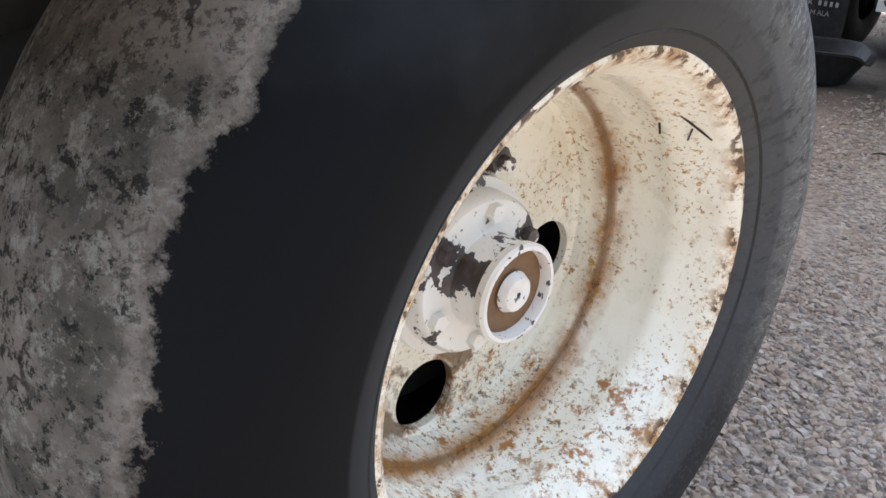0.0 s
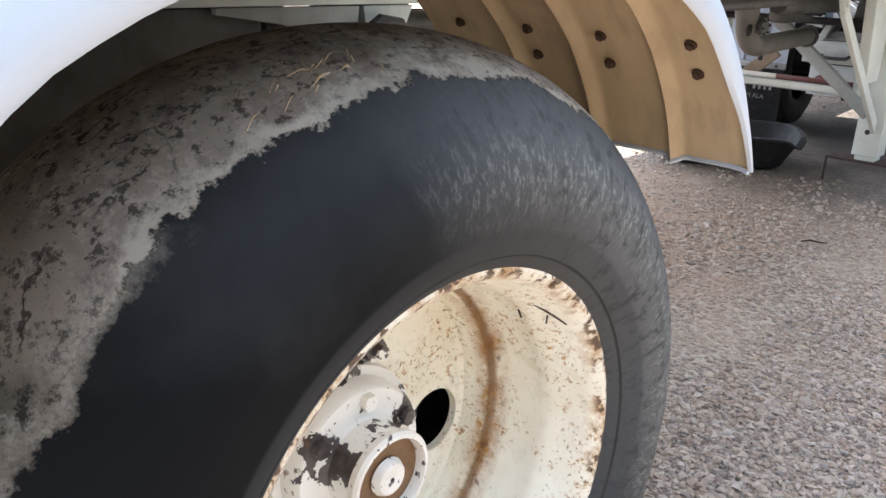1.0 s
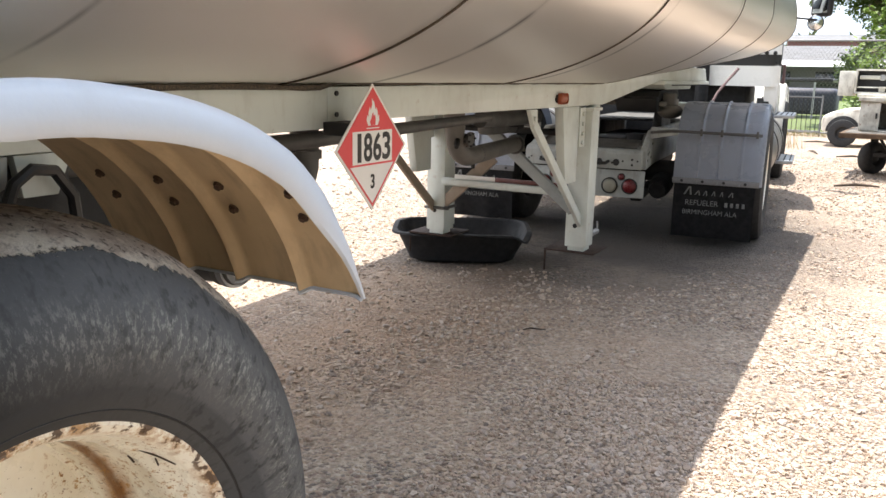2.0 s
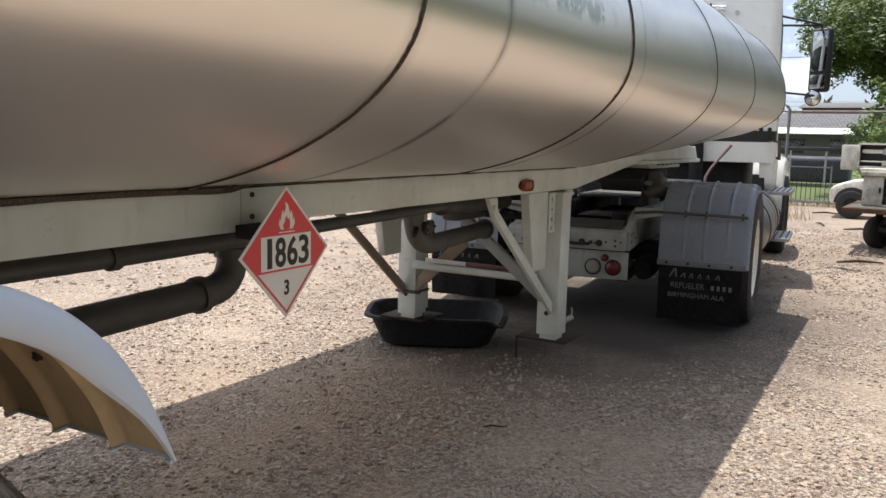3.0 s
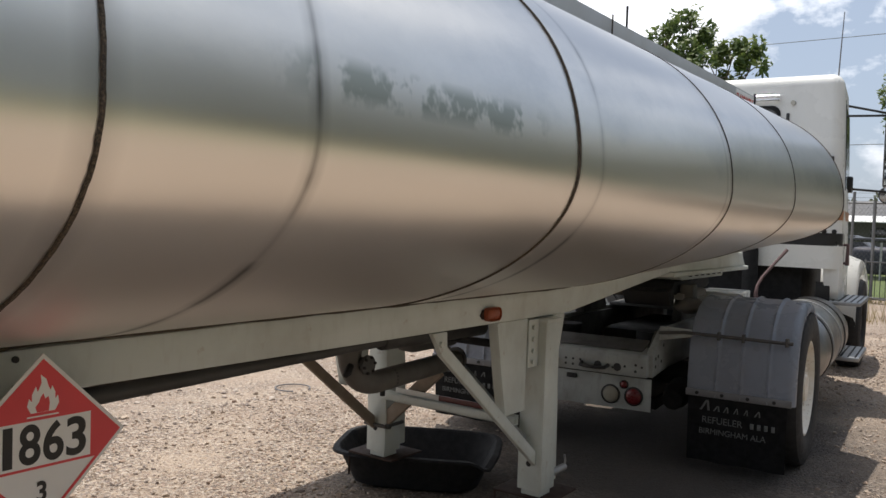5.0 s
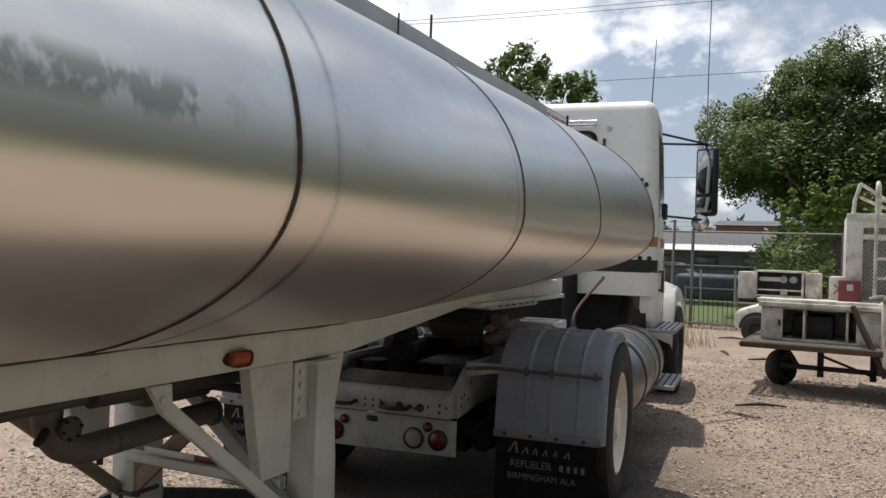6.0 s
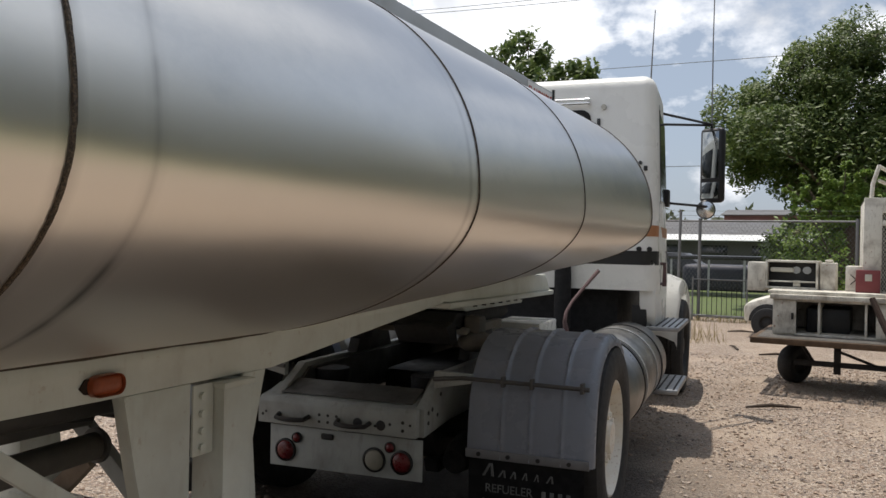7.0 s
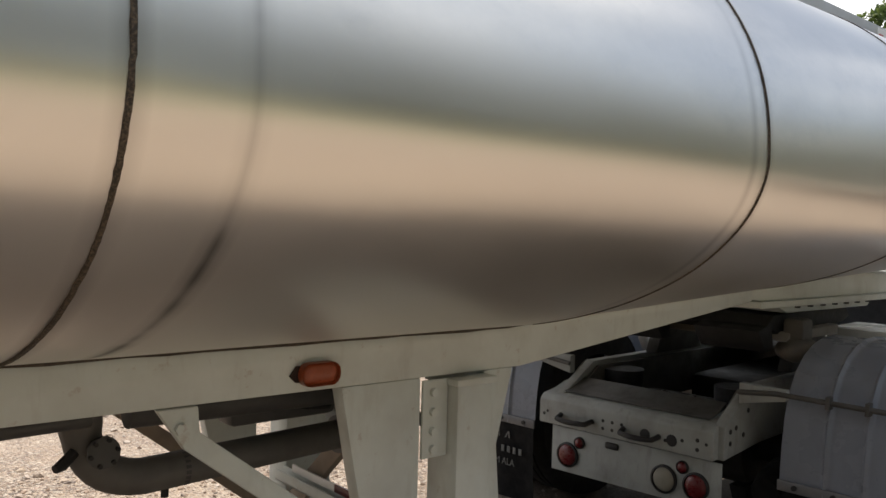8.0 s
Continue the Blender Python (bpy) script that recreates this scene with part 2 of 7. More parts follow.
m.over(m.math("MULTIPLY", m.ramp(wet, 0.66, 0.82), m.ramp(m.noise(55, 7, 0.75), 0.57, 0.62, 0, 0.9)), (0.12, 0.055, 0.02))
m.over(m.ramp(m.noise(150, 3, 0.6), 0.69, 0.72, 0, 0.8), (0.1, 0.06, 0.03))
# the lip is rubbed through in a broken line
lip = m.ramp(wx, 0.146, 0.166)
m.over(m.math("MULTIPLY", lip, m.ramp(m.noise(24, 6, 0.75), 0.44, 0.56, 0.05, 0.9)), (0.40, 0.2, 0.045))
m.over(m.math("MULTIPLY", m.ramp(wx, 0.158, 0.166), m.ramp(m.noise(48, 5, 0.6), 0.54, 0.57, 0, 0.95)), (0.075, 0.045, 0.028))
stained = m.math("MULTIPLY", m.ramp(wx, -0.03, -0.04), m.ramp(m.math("SUBTRACT", m.noise(8, 6, 0.6), m.math("MULTIPLY", m.axis(1), 0.9)), 0.58, 0.62, 0, 0.9))
m.over(stained, (0.17, 0.1, 0.045))
m.rough(m.ramp(m.noise(20, 5), 0.3, 0.7, 0.2, 0.42))
m.bump(m.noise(90, 5), 0.14, 0.003)
M_WHEEL = m.m
m = Mat("chipped_white_paint", (0.82, 0.80, 0.76), 0.35)
m.over(m.ramp(m.noise(95, 4, 0.6), 0.61, 0.63), (0.06, 0.05, 0.05))
m.over(m.ramp(m.noise(20, 5), 0.5, 0.7, 0, 0.4), (0.55, 0.48, 0.38))
M_CHIP = m.m

# hub with flaked white paint over dark grey
m = Mat("flaking_hub_paint", (0.86, 0.85, 0.82), 0.32)
flake = m.ramp(m.math("ADD", m.noise(15, 8, 0.62), m.math("MULTIPLY", m.math("SUBTRACT", m.axis(2), m.axis(1)), 0.55)), 0.555, 0.562)
m.over(flake, (0.085, 0.075, 0.08))
m.over(m.math("MULTIPLY", flake, m.ramp(m.noise(22, 5), 0.5, 0.6)), (0.05, 0.04, 0.038))
m.over(m.ramp(m.noise(80, 5), 0.63, 0.67, 0, 0.8), (0.16, 0.09, 0.045))
m.bump(flake, 0.5, -0.002)
M_HUB = m.m
M_HUBRUST = plain("brown_grease", (0.2, 0.11, 0.05), 0.6, 0, 0.5, 50, 0.2)

# smooth black tyre: dressed side wall scuffed along the radius, dusty worn crown, ragged edge between
m = Mat("worn_tyre", (0.005, 0.0054, 0.0065), 0.58, 0.0, 0.1)
wx, wy, wz = m.axis(0), m.axis(1), m.axis(2)
rr = m.math("SQRT", m.math("ADD", m.math("MULTIPLY", wy, wy), m.math("MULTIPLY", wz, wz)))
ang = m.math("ARCTAN2", wz, wy)
polar = m.node("ShaderNodeCombineXYZ")
m.link(m.math("MULTIPLY", ang, 9.0), polar.inputs[0])
m.link(m.math("MULTIPLY", rr, 16.0), polar.inputs[1])


def streaks(scale, detail, rough=0.65):
    n = m.node("ShaderNodeTexNoise")
    n.inputs["Scale"].default_value = scale
    n.inputs["Detail"].default_value = detail
    n.inputs["Roughness"].default_value = rough
    m.link(polar.outputs[0], n.inputs["Vector"])
    return n.outputs["Fac"]


edge = m.math("ADD", rr, m.math("ADD", m.math("MULTIPLY", m.math("SUBTRACT", m.noise(8, 7, 0.68), 0.5), 0.075), m.math("MULTIPLY", m.math("SUBTRACT", m.noise(50, 7, 0.8), 0.5), 0.022)))
high = m.ramp(wz, 0.29, 0.41)
sharp_edge, soft_edge = m.ramp(edge, 0.497, 0.4995), m.ramp(edge, 0.489, 0.509)
tread = m.math("ADD", m.math("MULTIPLY", sharp_edge, high), m.math("MULTIPLY", soft_edge, m.math("SUBTRACT", 1.0, high)))
front = m.math("ADD", wy, m.math("MULTIPLY", m.math("SUBTRACT", m.noise(5, 4), 0.5), 0.5))
m.over(m.ramp(front, -0.22, 0.22, 0, 0.85), (0.024, 0.0255, 0.028))
upper = m.math("ADD", m.math("ADD", m.math("MULTIPLY", wy, 0.82), m.math("MULTIPLY", wz, 0.52)), m.math("MULTIPLY", m.math("SUBTRACT", m.noise(6, 4), 0.5), 0.12))
worn = m.ramp(upper, 0.12, 0.34)
# upper half of the wall coloured paler for the sky light it catches
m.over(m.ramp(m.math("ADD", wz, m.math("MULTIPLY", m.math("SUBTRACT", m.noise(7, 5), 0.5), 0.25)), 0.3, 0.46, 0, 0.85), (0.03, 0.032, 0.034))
m.over(m.math("MULTIPLY", worn, m.ramp(rr, 0.36, 0.5, 0.8, 0.6)), (0.118, 0.12, 0.122))
# fine scuffs along the radius, thick in a belt half way up the wall
belt = m.ramp(m.math("ABSOLUTE", m.math("SUBTRACT", m.math("ADD", rr, m.math("MULTIPLY", m.math("SUBTRACT", m.noise(7, 3), 0.5), 0.06)), 0.405)), 0.055, 0.012)
fine = m.node("ShaderNodeCombineXYZ")
m.link(m.math("MULTIPLY", ang, 34.0), fine.inputs[0])
m.link(m.math("MULTIPLY", rr, 34.0), fine.inputs[1])
m.link(wx, fine.inputs[2])


def scratches(scale, detail):
    n = m.node("ShaderNodeTexNoise")
    n.inputs["Scale"].default_value = scale
    n.inputs["Detail"].default_value = detail
    n.inputs["Roughness"].default_value = 0.75
    m.link(fine.outputs[0], n.inputs["Vector"])
    return n.outputs["Fac"]


m.over(m.math("MULTIPLY", m.math("MULTIPLY", belt, worn), m.ramp(scratches(2.2, 7), 0.50, 0.60, 0.05, 0.9)), (0.25, 0.25, 0.23))
m.over(m.math("MULTIPLY", worn, m.ramp(scratches(4.5, 6), 0.60, 0.67, 0, 0.5)), (0.16, 0.16, 0.155))
m.over(m.math("MULTIPLY", worn, m.ramp(scratches(0.55, 3), 0.56, 0.66, 0, 0.6)), (0.02, 0.021, 0.023))
m.over(m.math("MULTIPLY", m.ramp(streaks(2.0, 3), 0.54, 0.64), m.ramp(front, -0.1, 0.25, 0, 0.6)), (0.024, 0.024, 0.025))
m.over(m.math("MULTIPLY", m.ramp(m.noise(150, 4, 0.7), 0.52, 0.62), m.ramp(front, -0.1, 0.3, 0.0, 0.15)), (0.17, 0.165, 0.155))
m.over(m.ramp(rr, 0.345, 0.31, 0, 0.12), (0.24, 0.23, 0.21))
# a paler, smooth band next to the rim
m.over(m.ramp(rr, 0.353, 0.347, 0, 0.5), (0.045, 0.048, 0.052))
# crown: brown dust in blotches, grey lichen low down at the back, pits, and a rusty top
low = m.math("SUBTRACT", 1.0, high)


def on_crown(fac, color):
    m.over(m.math("MULTIPLY", tread, fac), color)


on_crown(1.0, (0.56, 0.485, 0.41))
on_crown(m.ramp(m.noise(6, 5), 0.42, 0.62, 0, 0.8), (0.74, 0.64, 0.55))
on_crown(m.ramp(m.noise(15, 7, 0.7), 0.53, 0.62, 0, 0.65), (0.30, 0.25, 0.23))
on_crown(m.ramp(m.noise(40, 8, 0.8, (0.7, 1, 1)), 0.51, 0.57, 0, 0.8), (0.82, 0.73, 0.64))
on_crown(m.ramp(m.noise(66, 6, 0.75), 0.545, 0.585, 0, 0.85), (0.11, 0.088, 0.078))
on_crown(m.math("MULTIPLY", low, m.ramp(m.noise(9, 4), 0.35, 0.6, 0.98, 0.6)), (0.135, 0.128, 0.108))
on_crown(m.math("MULTIPLY", low, m.ramp(m.noise(34, 9, 0.85), 0.52, 0.585, 0, 0.85)), (0.50, 0.485, 0.43))
on_crown(m.math("MULTIPLY", low, m.ramp(m.noise(52, 8, 0.8), 0.54, 0.575, 0, 0.9)), (0.035, 0.035, 0.033))
on_crown(m.math("MULTIPLY", m.ramp(wz, 0.44, 0.52), m.ramp(m.noise(16, 6, 0.7), 0.46, 0.6, 0, 0.6)), (0.27, 0.19, 0.145))
vc = m.node("ShaderNodeTexVoronoi")
vc.feature = "DISTANCE_TO_EDGE"
vc.inputs["Scale"].default_value = 9.0
warp = m.node("ShaderNodeMixRGB")
warp.inputs[0].default_value = 0.12
m.link(m.co, warp.inputs[1])
wn = m.node("ShaderNodeTexNoise")
wn.inputs["Scale"].default_value = 14.0
wn.inputs["Detail"].default_value = 5.0
m.link(m.co, wn.inputs["Vector"])
m.link(wn.outputs["Color"], warp.inputs[2])
m.link(warp.outputs[0], vc.inputs["Vector"])
cracks = m.math("MULTIPLY", m.ramp(vc.outputs["Distance"], 0.018, 0.006), m.ramp(m.noise(9, 4), 0.54, 0.6))
on_crown(m.math("MULTIPLY", cracks, 0.8), (0.045, 0.036, 0.032))
# the worn-through edge is cream coloured, broad and ragged along the top
crust = m.math("MULTIPLY", m.ramp(m.math("ADD", edge, m.math("MULTIPLY", m.noise(9, 6, 0.7), 0.05)), 0.537, 0.529), m.ramp(m.math("ADD", wz, m.math("MULTIPLY", m.noise(7, 4), 0.2)), 0.40, 0.50, 0.0, 0.95))
on_crown(m.math("MULTIPLY", crust, m.ramp(m.noise(12, 7, 0.7), 0.6, 0.5, 0.25, 1.0)), (0.95, 0.87, 0.76))
m.rough(m.ramp(tread, 0, 1, 0.7, 0.95))
m.bump(m.math("MULTIPLY", tread, m.noise(40, 9, 0.8)), 1.0, 0.02)
m.bump(m.noise(34, 5, 0.7), 0.1, 0.004)
M_TYRE = m.m
M_TYRE2 = plain("black_tyre_rubber", (0.022, 0.022, 0.023), 0.75, 0, 0.4, 14, 0.3)
m = Mat("white_drive_wheel", (0.78, 0.75, 0.68), 0.45)
m.over(m.ramp(m.noise(8, 5), 0.45, 0.7, 0, 0.45), (0.6, 0.45, 0.25))
m.over(m.ramp(m.noise(60, 5), 0.6, 0.7, 0, 0.6), (0.25, 0.13, 0.06))
M_DWHEEL = m.m

# gravel yard: packed tan dirt with finer chippings in patches, and an oily stain that also paints in the tractor's
# shade
m = Mat("gravel_ground", (0.375, 0.292, 0.22), 0.9)
gx, gy = m.axis(0), m.axis(1)
m.over(m.ramp(m.noise(0.6, 5), 0.4, 0.62, 0, 0.85), (0.28, 0.208, 0.155))
m.over(m.ramp(m.noise(2.3, 5), 0.5, 0.68, 0, 0.6), (0.452, 0.372, 0.292))
vor = m.node("ShaderNodeTexVoronoi")
vor.inputs["Scale"].default_value = 62.0
vor.inputs["Randomness"].default_value = 1.0
m.link(m.co, vor.inputs["Vector"])
sep = m.node("ShaderNodeSeparateColor")
m.link(vor.outputs["Color"], sep.inputs[0])
patch = m.ramp(m.noise(1.0, 4), 0.40, 0.56, 0.45, 1.0)
m.over(m.math("MULTIPLY", patch, m.ramp(sep.outputs[0], 0.45, 0.8, 0, 0.85)), (0.51, 0.44, 0.37))
m.over(m.math("MULTIPLY", patch, m.ramp(sep.outputs[1], 0.62, 0.85, 0, 0.8)), (0.145, 0.12, 0.108))
m.over(m.math("MULTIPLY", patch, m.ramp(sep.outputs[2], 0.75, 0.9, 0, 0.6)), (0.348, 0.24, 0.192))
m.over(m.ramp(m.noise(26, 5, 0.7), 0.55, 0.72, 0, 0.5), (0.194, 0.153, 0.125))
rx2 = m.math("MULTIPLY", m.math("SUBTRACT", gx, -0.1), m.math("SUBTRACT", gx, -0.1))
ry2 = m.math("MULTIPLY", m.math("SUBTRACT", gy, 1.3), m.math("SUBTRACT", gy, 1.3))
red = m.math("ADD", m.math("SQRT", m.math("ADD", rx2, m.math("MULTIPLY", ry2, 0.4))), m.math("MULTIPLY", m.math("SUBTRACT", m.noise(2.2, 5), 0.5), 1.6))
m.over(m.ramp(red, 1.0, 0.2, 0, 0.4), (0.39, 0.235, 0.14))
# stain spread and blackened to deepen the shade under the tractor
sx2 = m.math("MULTIPLY", m.math("SUBTRACT", gx, 0.35), m.math("SUBTRACT", gx, 0.35))
sy2 = m.math("MULTIPLY", m.math("SUBTRACT", gy, 4.7), m.math("SUBTRACT", gy, 4.7))
dist = m.math("ADD", m.math("SQRT", m.math("ADD", m.math("MULTIPLY", sx2, 1.7), m.math("MULTIPLY", sy2, 0.6))), m.math("MULTIPLY", m.math("SUBTRACT", m.noise(1.8, 5), 0.5), 1.2))
m.over(m.ramp(dist, 2.5, 1.0, 0, 0.94), (0.045, 0.039, 0.035))
m.bump(m.math("MULTIPLY", patch, m.ramp(vor.outputs["Distance"], 0.0, 0.6, 1.0, 0.0)), 1.0, 0.02)
m.bump(m.noise(24, 6, 0.7), 0.6, 0.02)
m.bump(m.noise(190, 3), 0.4, 0.004)
M_GROUND = m.m
m = Mat("gravel_stone", (0.39, 0.312, 0.247), 0.85)
geo = m.node("ShaderNodeNewGeometry").outputs["Random Per Island"]
m.over(m.ramp(geo, 0.1, 0.3), (0.455, 0.36, 0.275))
m.over(m.ramp(geo, 0.4, 0.42), (0.415, 0.343, 0.29))
m.over(m.ramp(geo, 0.68, 0.7), (0.33, 0.24, 0.18))
m.over(m.ramp(geo, 0.86, 0.88), (0.49, 0.42, 0.36))
m.over(m.ramp(geo, 0.93, 0.94), (0.22, 0.18, 0.155))
m.over(m.ramp(m.noise(90, 5), 0.4, 0.7, 0, 0.4), (0.25, 0.205, 0.175))
m.bump(m.noise(150, 3), 0.3, 0.003)
M_STONE = m.m
m = Mat("grass_green", (0.085, 0.125, 0.03), 0.8)
m.over(m.ramp(m.noise(1.2, 5), 0.4, 0.7, 0, 0.7), (0.10, 0.12, 0.04))
M_GRASS = m.m
m = Mat("parched_lawn", (0.20, 0.195, 0.125), 0.85)
m.over(m.ramp(m.noise(0.9, 5), 0.4, 0.7, 0, 0.8), (0.15, 0.165, 0.09))
m.over(m.ramp(m.noise(14, 5), 0.5, 0.7, 0, 0.5), (0.24, 0.215, 0.13))
M_GRASS2 = m.m
m = Mat("dry_grass", (0.33, 0.26, 0.12), 0.9)
M_DRY = m.m
M_STRAW = plain("brown_straw", (0.42, 0.31, 0.2), 0.9, 0, 0.4, 60, 0)


def leafy(name, a, b):
    mm = Mat(name, a, 0.55)
    g = mm.node("ShaderNodeNewGeometry").outputs["Random Per Island"]
    mm.over(mm.ramp(g, 0.0, 1.0), b)
    mm.p.inputs["Transmission Weight"].default_value = 0.0
    tr = mm.node("ShaderNodeBsdfTranslucent")
    mx = mm.node("ShaderNodeMixShader")
    mx.inputs[0].default_value = 0.35
    mm.link(mm.last, tr.inputs[0])
    mm.link(mm.p.outputs[0], mx.inputs[1])
    mm.link(tr.outputs[0], mx.inputs[2])
    mm.link(mx.outputs[0], mm.t.nodes["Material Output"].inputs[0])
    return mm.m


M_LEAF = leafy("tree_leaves", (0.05, 0.09, 0.022), (0.165, 0.215, 0.06))
M_WOODS = leafy("dusty_far_leaves", (0.075, 0.09, 0.05), (0.15, 0.16, 0.095))
M_LEAF2 = leafy("bright_bush_leaves", (0.10, 0.19, 0.035), (0.24, 0.33, 0.06))
M_BARK = plain("tree_bark", (0.12, 0.09, 0.065), 0.9, 0, 0.5, 18, 0.6)
M_FARROOF = plain("far_roof_metal", (0.115, 0.11, 0.105), 0.5, 0.2, 0.3, 0.6, 0)
M_FARWALL = plain("far_wall", (0.105, 0.1, 0.095), 0.7, 0, 0.3, 0.6, 0)
M_FARRED = plain("far_red_wall", (0.24, 0.1, 0.085), 0.7, 0, 0.3, 0.6, 0)
M_BLUE = plain("dull_blue_tarp", (0.034, 0.036, 0.055), 0.6, 0, 0.4, 3, 0)
M_FENCE = plain("dull_galvanised_wire", (0.2, 0.205, 0.21), 0.6, 0.4, 0.4, 5, 0)
M_WIRE = plain("wire_grey", (0.16, 0.16, 0.17), 0.6, 0.3, 0.2, 5, 0)


# ---------------------------------------------------------------- mesh helpers
def box(bm, lo, hi, bev=0.0, rot=None, seg=2):
    c = [(a + b) / 2 for a, b in zip(lo, hi)]
    s = [abs(b - a) for a, b in zip(lo, hi)]
    mat = Matrix.Translation(c) @ (rot.to_4x4() if rot else Matrix()) @ Matrix.Diagonal((*s, 1))
    made = bmesh.ops.create_cube(bm, size=1.0, matrix=mat)["verts"]
    if bev:
        edges = list({e for v in made for e in v.link_edges})
        bmesh.ops.bevel(bm, geom=edges, offset=bev, segments=seg, profile=0.5, affect="EDGES")
    return bm


def cyl(bm, p0, p1, r0, r1=None, seg=16):
    p0, p1 = Vector(p0), Vector(p1)
    d = p1 - p0
    q = Vector((0, 0, 1)).rotation_difference(d).to_matrix().to_4x4()
    bmesh.ops.create_cone(bm, cap_ends=True, segments=seg, radius1=r0, radius2=r0 if r1 is None else r1, depth=d.length, matrix=Matrix.Translation((p0 + p1) / 2) @ q)
    return bm


def prism(bm, pts, lo, hi, axis=0, bev=0.0):
    """A polygon in the plane across axis, given a thickness from lo to hi."""
    def at(p, v):
        return {0: (v, p[0], p[1]), 1: (p[0], v, p[1]), 2: (p[0], p[1], v)}[axis]
    a = [bm.verts.new(at(p, lo)) for p in pts]
    b = [bm.verts.new(at(p, hi)) for p in pts]
    faces = [bm.faces.new(a), bm.faces.new(b[::-1])]
    n = len(pts)
    for i in range(n):
        faces.append(bm.faces.new((a[i], b[i], b[(i + 1) % n], a[(i + 1) % n])))
    bmesh.ops.recalc_face_normals(bm, faces=faces)
    if bev:
        bmesh.ops.bevel(bm, geom=list({e for f in faces for e in f.edges}), offset=bev, segments=2, profile=0.5, affect="EDGES")
    return bm


def rings(bm, loops, close=False, cap=False):
    """Skins a row of closed loops of equal length."""
    vs = [[bm.verts.new(p) for p in loop] for loop in loops]
    n = len(vs[0])
    pairs = list(zip(vs, vs[1:])) + ([(vs[-1], vs[0])] if close else [])
    for a, b in pairs:
        for i in range(n):
            bm.faces.new((a[i], a[(i + 1) % n], b[(i + 1) % n], b[i]))
    if cap:
        bm.faces.new(vs[0])
        bm.faces.new(vs[-1][::-1])
    bmesh.ops.recalc_face_normals(bm, faces=bm.faces)
    return bm


def lathe(bm, prof, c=(0, 0, 0), seg=64, cap=False):
    """Turns (along, radius) round an axle along x."""
    loops = [[(c[0] + x, c[1] + r * math.cos(2 * math.pi * i / seg), c[2] + r * math.sin(2 * math.pi * i / seg)) for i in range(seg)] for x, r in prof]
    return rings(bm, loops, cap=cap)


def tube(bm, pts, r, seg=10, cap=True):
    """A round bar along a line of points; r may be a list."""
    pts = [Vector(p) for p in pts]
    loops = []
    side = None
    for i, p in enumerate(pts):
        d = (pts[min(i + 1, len(pts) - 1)] - pts[max(i - 1, 0)]).normalized()
        if side is None:
            side = d.orthogonal().normalized()
        side = (side - d * side.dot(d)).normalized()
        up = d.cross(side)
        rad = r[i] if isinstance(r, (list, tuple)) else r
        loops.append([p + rad * (math.cos(a) * side + math.sin(a) * up) for a in (2 * math.pi * k / seg for k in range(seg))])
    return rings(bm, loops, cap=cap)


def arc(a, b, c, steps=6):
    """Points of a bend that leaves a towards b and reaches c."""
    a, b, c = Vector(a), Vector(b), Vector(c)
    return [(1 - t) ** 2 * a + 2 * t * (1 - t) * b + t * t * c for t in (i / steps for i in range(steps + 1))]


def mesh_of(name, bm, material, sharp=38):
    me = bpy.data.meshes.new(name)
    bm.to_mesh(me)
    bm.free()
    me.materials.append(material)
    me.shade_smooth()
    me.set_sharp_from_angle(angle=radians(sharp))
    return me


def hang(ob, parent):
    ob.parent = parent
    ob.matrix_parent_inverse = parent.matrix_basis.inverted()
    return ob


def part(name, bm, material, parent, label="", at=(0, 0, 0)):
    ob = new(name, mesh_of(name, bm, material))
    ob.location = at
    hang(ob, parent)
    return tagged(ob, label)


def thing(name, at, label, category, group="", kind=""):
    ob = new(name)
    ob.location = at
    ob.empty_display_size = 0.2
    return tagged(ob, label, category, group, kind)


def solo(name, bm, material, label, category, group="", kind=""):
    return tagged(new(name, mesh_of(name, bm, material)), label, category, group, kind)


def lettering(name, text, size, m, material, parent, squash=1.0, depth=0.0012, bold=0.0, fill=None):
    cu = bpy.data.curves.new(name, "FONT")
    cu.body, cu.size, cu.extrude, cu.offset = text, size, depth, bold
    cu.align_x, cu.align_y = "CENTER", "CENTER"
    tmp = bpy.data.objects.new(name, cu)
    me = bpy.data.meshes.new_from_object(tmp)
    bpy.data.objects.remove(tmp)
    sx, sy = squash, 1.0
    if fill:
        # centre the glyph and scale it to a given width and height
        lo = [min(v.co[k] for v in me.vertices) for k in (0, 1)]
        hi = [max(v.co[k] for v in me.vertices) for k in (0, 1)]
        me.transform(Matrix.Translation((-(lo[0] + hi[0]) / 2, -(lo[1] + hi[1]) / 2, 0)))
        sx, sy = fill[0] / (hi[0] - lo[0]), fill[1] / (hi[1] - lo[1])
    me.transform(m @ Matrix.Diagonal((sx, sy, 1, 1)))
    me.materials.clear()
    me.materials.append(material)
    ob = new(name, me)
    return hang(ob, parent)


FACE_X = Matrix(((0, 0, 1, 0), (1, 0, 0, 0), (0, 1, 0, 0), (0, 0, 0, 1)))       # text read from +x, running to +y
FACE_REAR = Matrix(((1, 0, 0, 0), (0, 0, -1, 0), (0, 1, 0, 0), (0, 0, 0, 1)))   # text read from behind, running to +x

# ---------------------------------------------------------------- ground and distance
def make_ground():
    bm = bmesh.new()
    xs = [-700, -200, -60, -20, -8, -3, 0, 3, 8, 20, 60, 200, 700]
    grid = [[bm.verts.new((x, y, 0.0)) for x in xs] for y in xs]
    for a, b in zip(grid, grid[1:]):
        for i in range(len(xs) - 1):
            bm.faces.new((a[i], a[i + 1], b[i + 1], b[i]))
    return solo("ground", bm, M_GROUND, "dusty tan yard of crushed gravel", "ground", kind="structure")


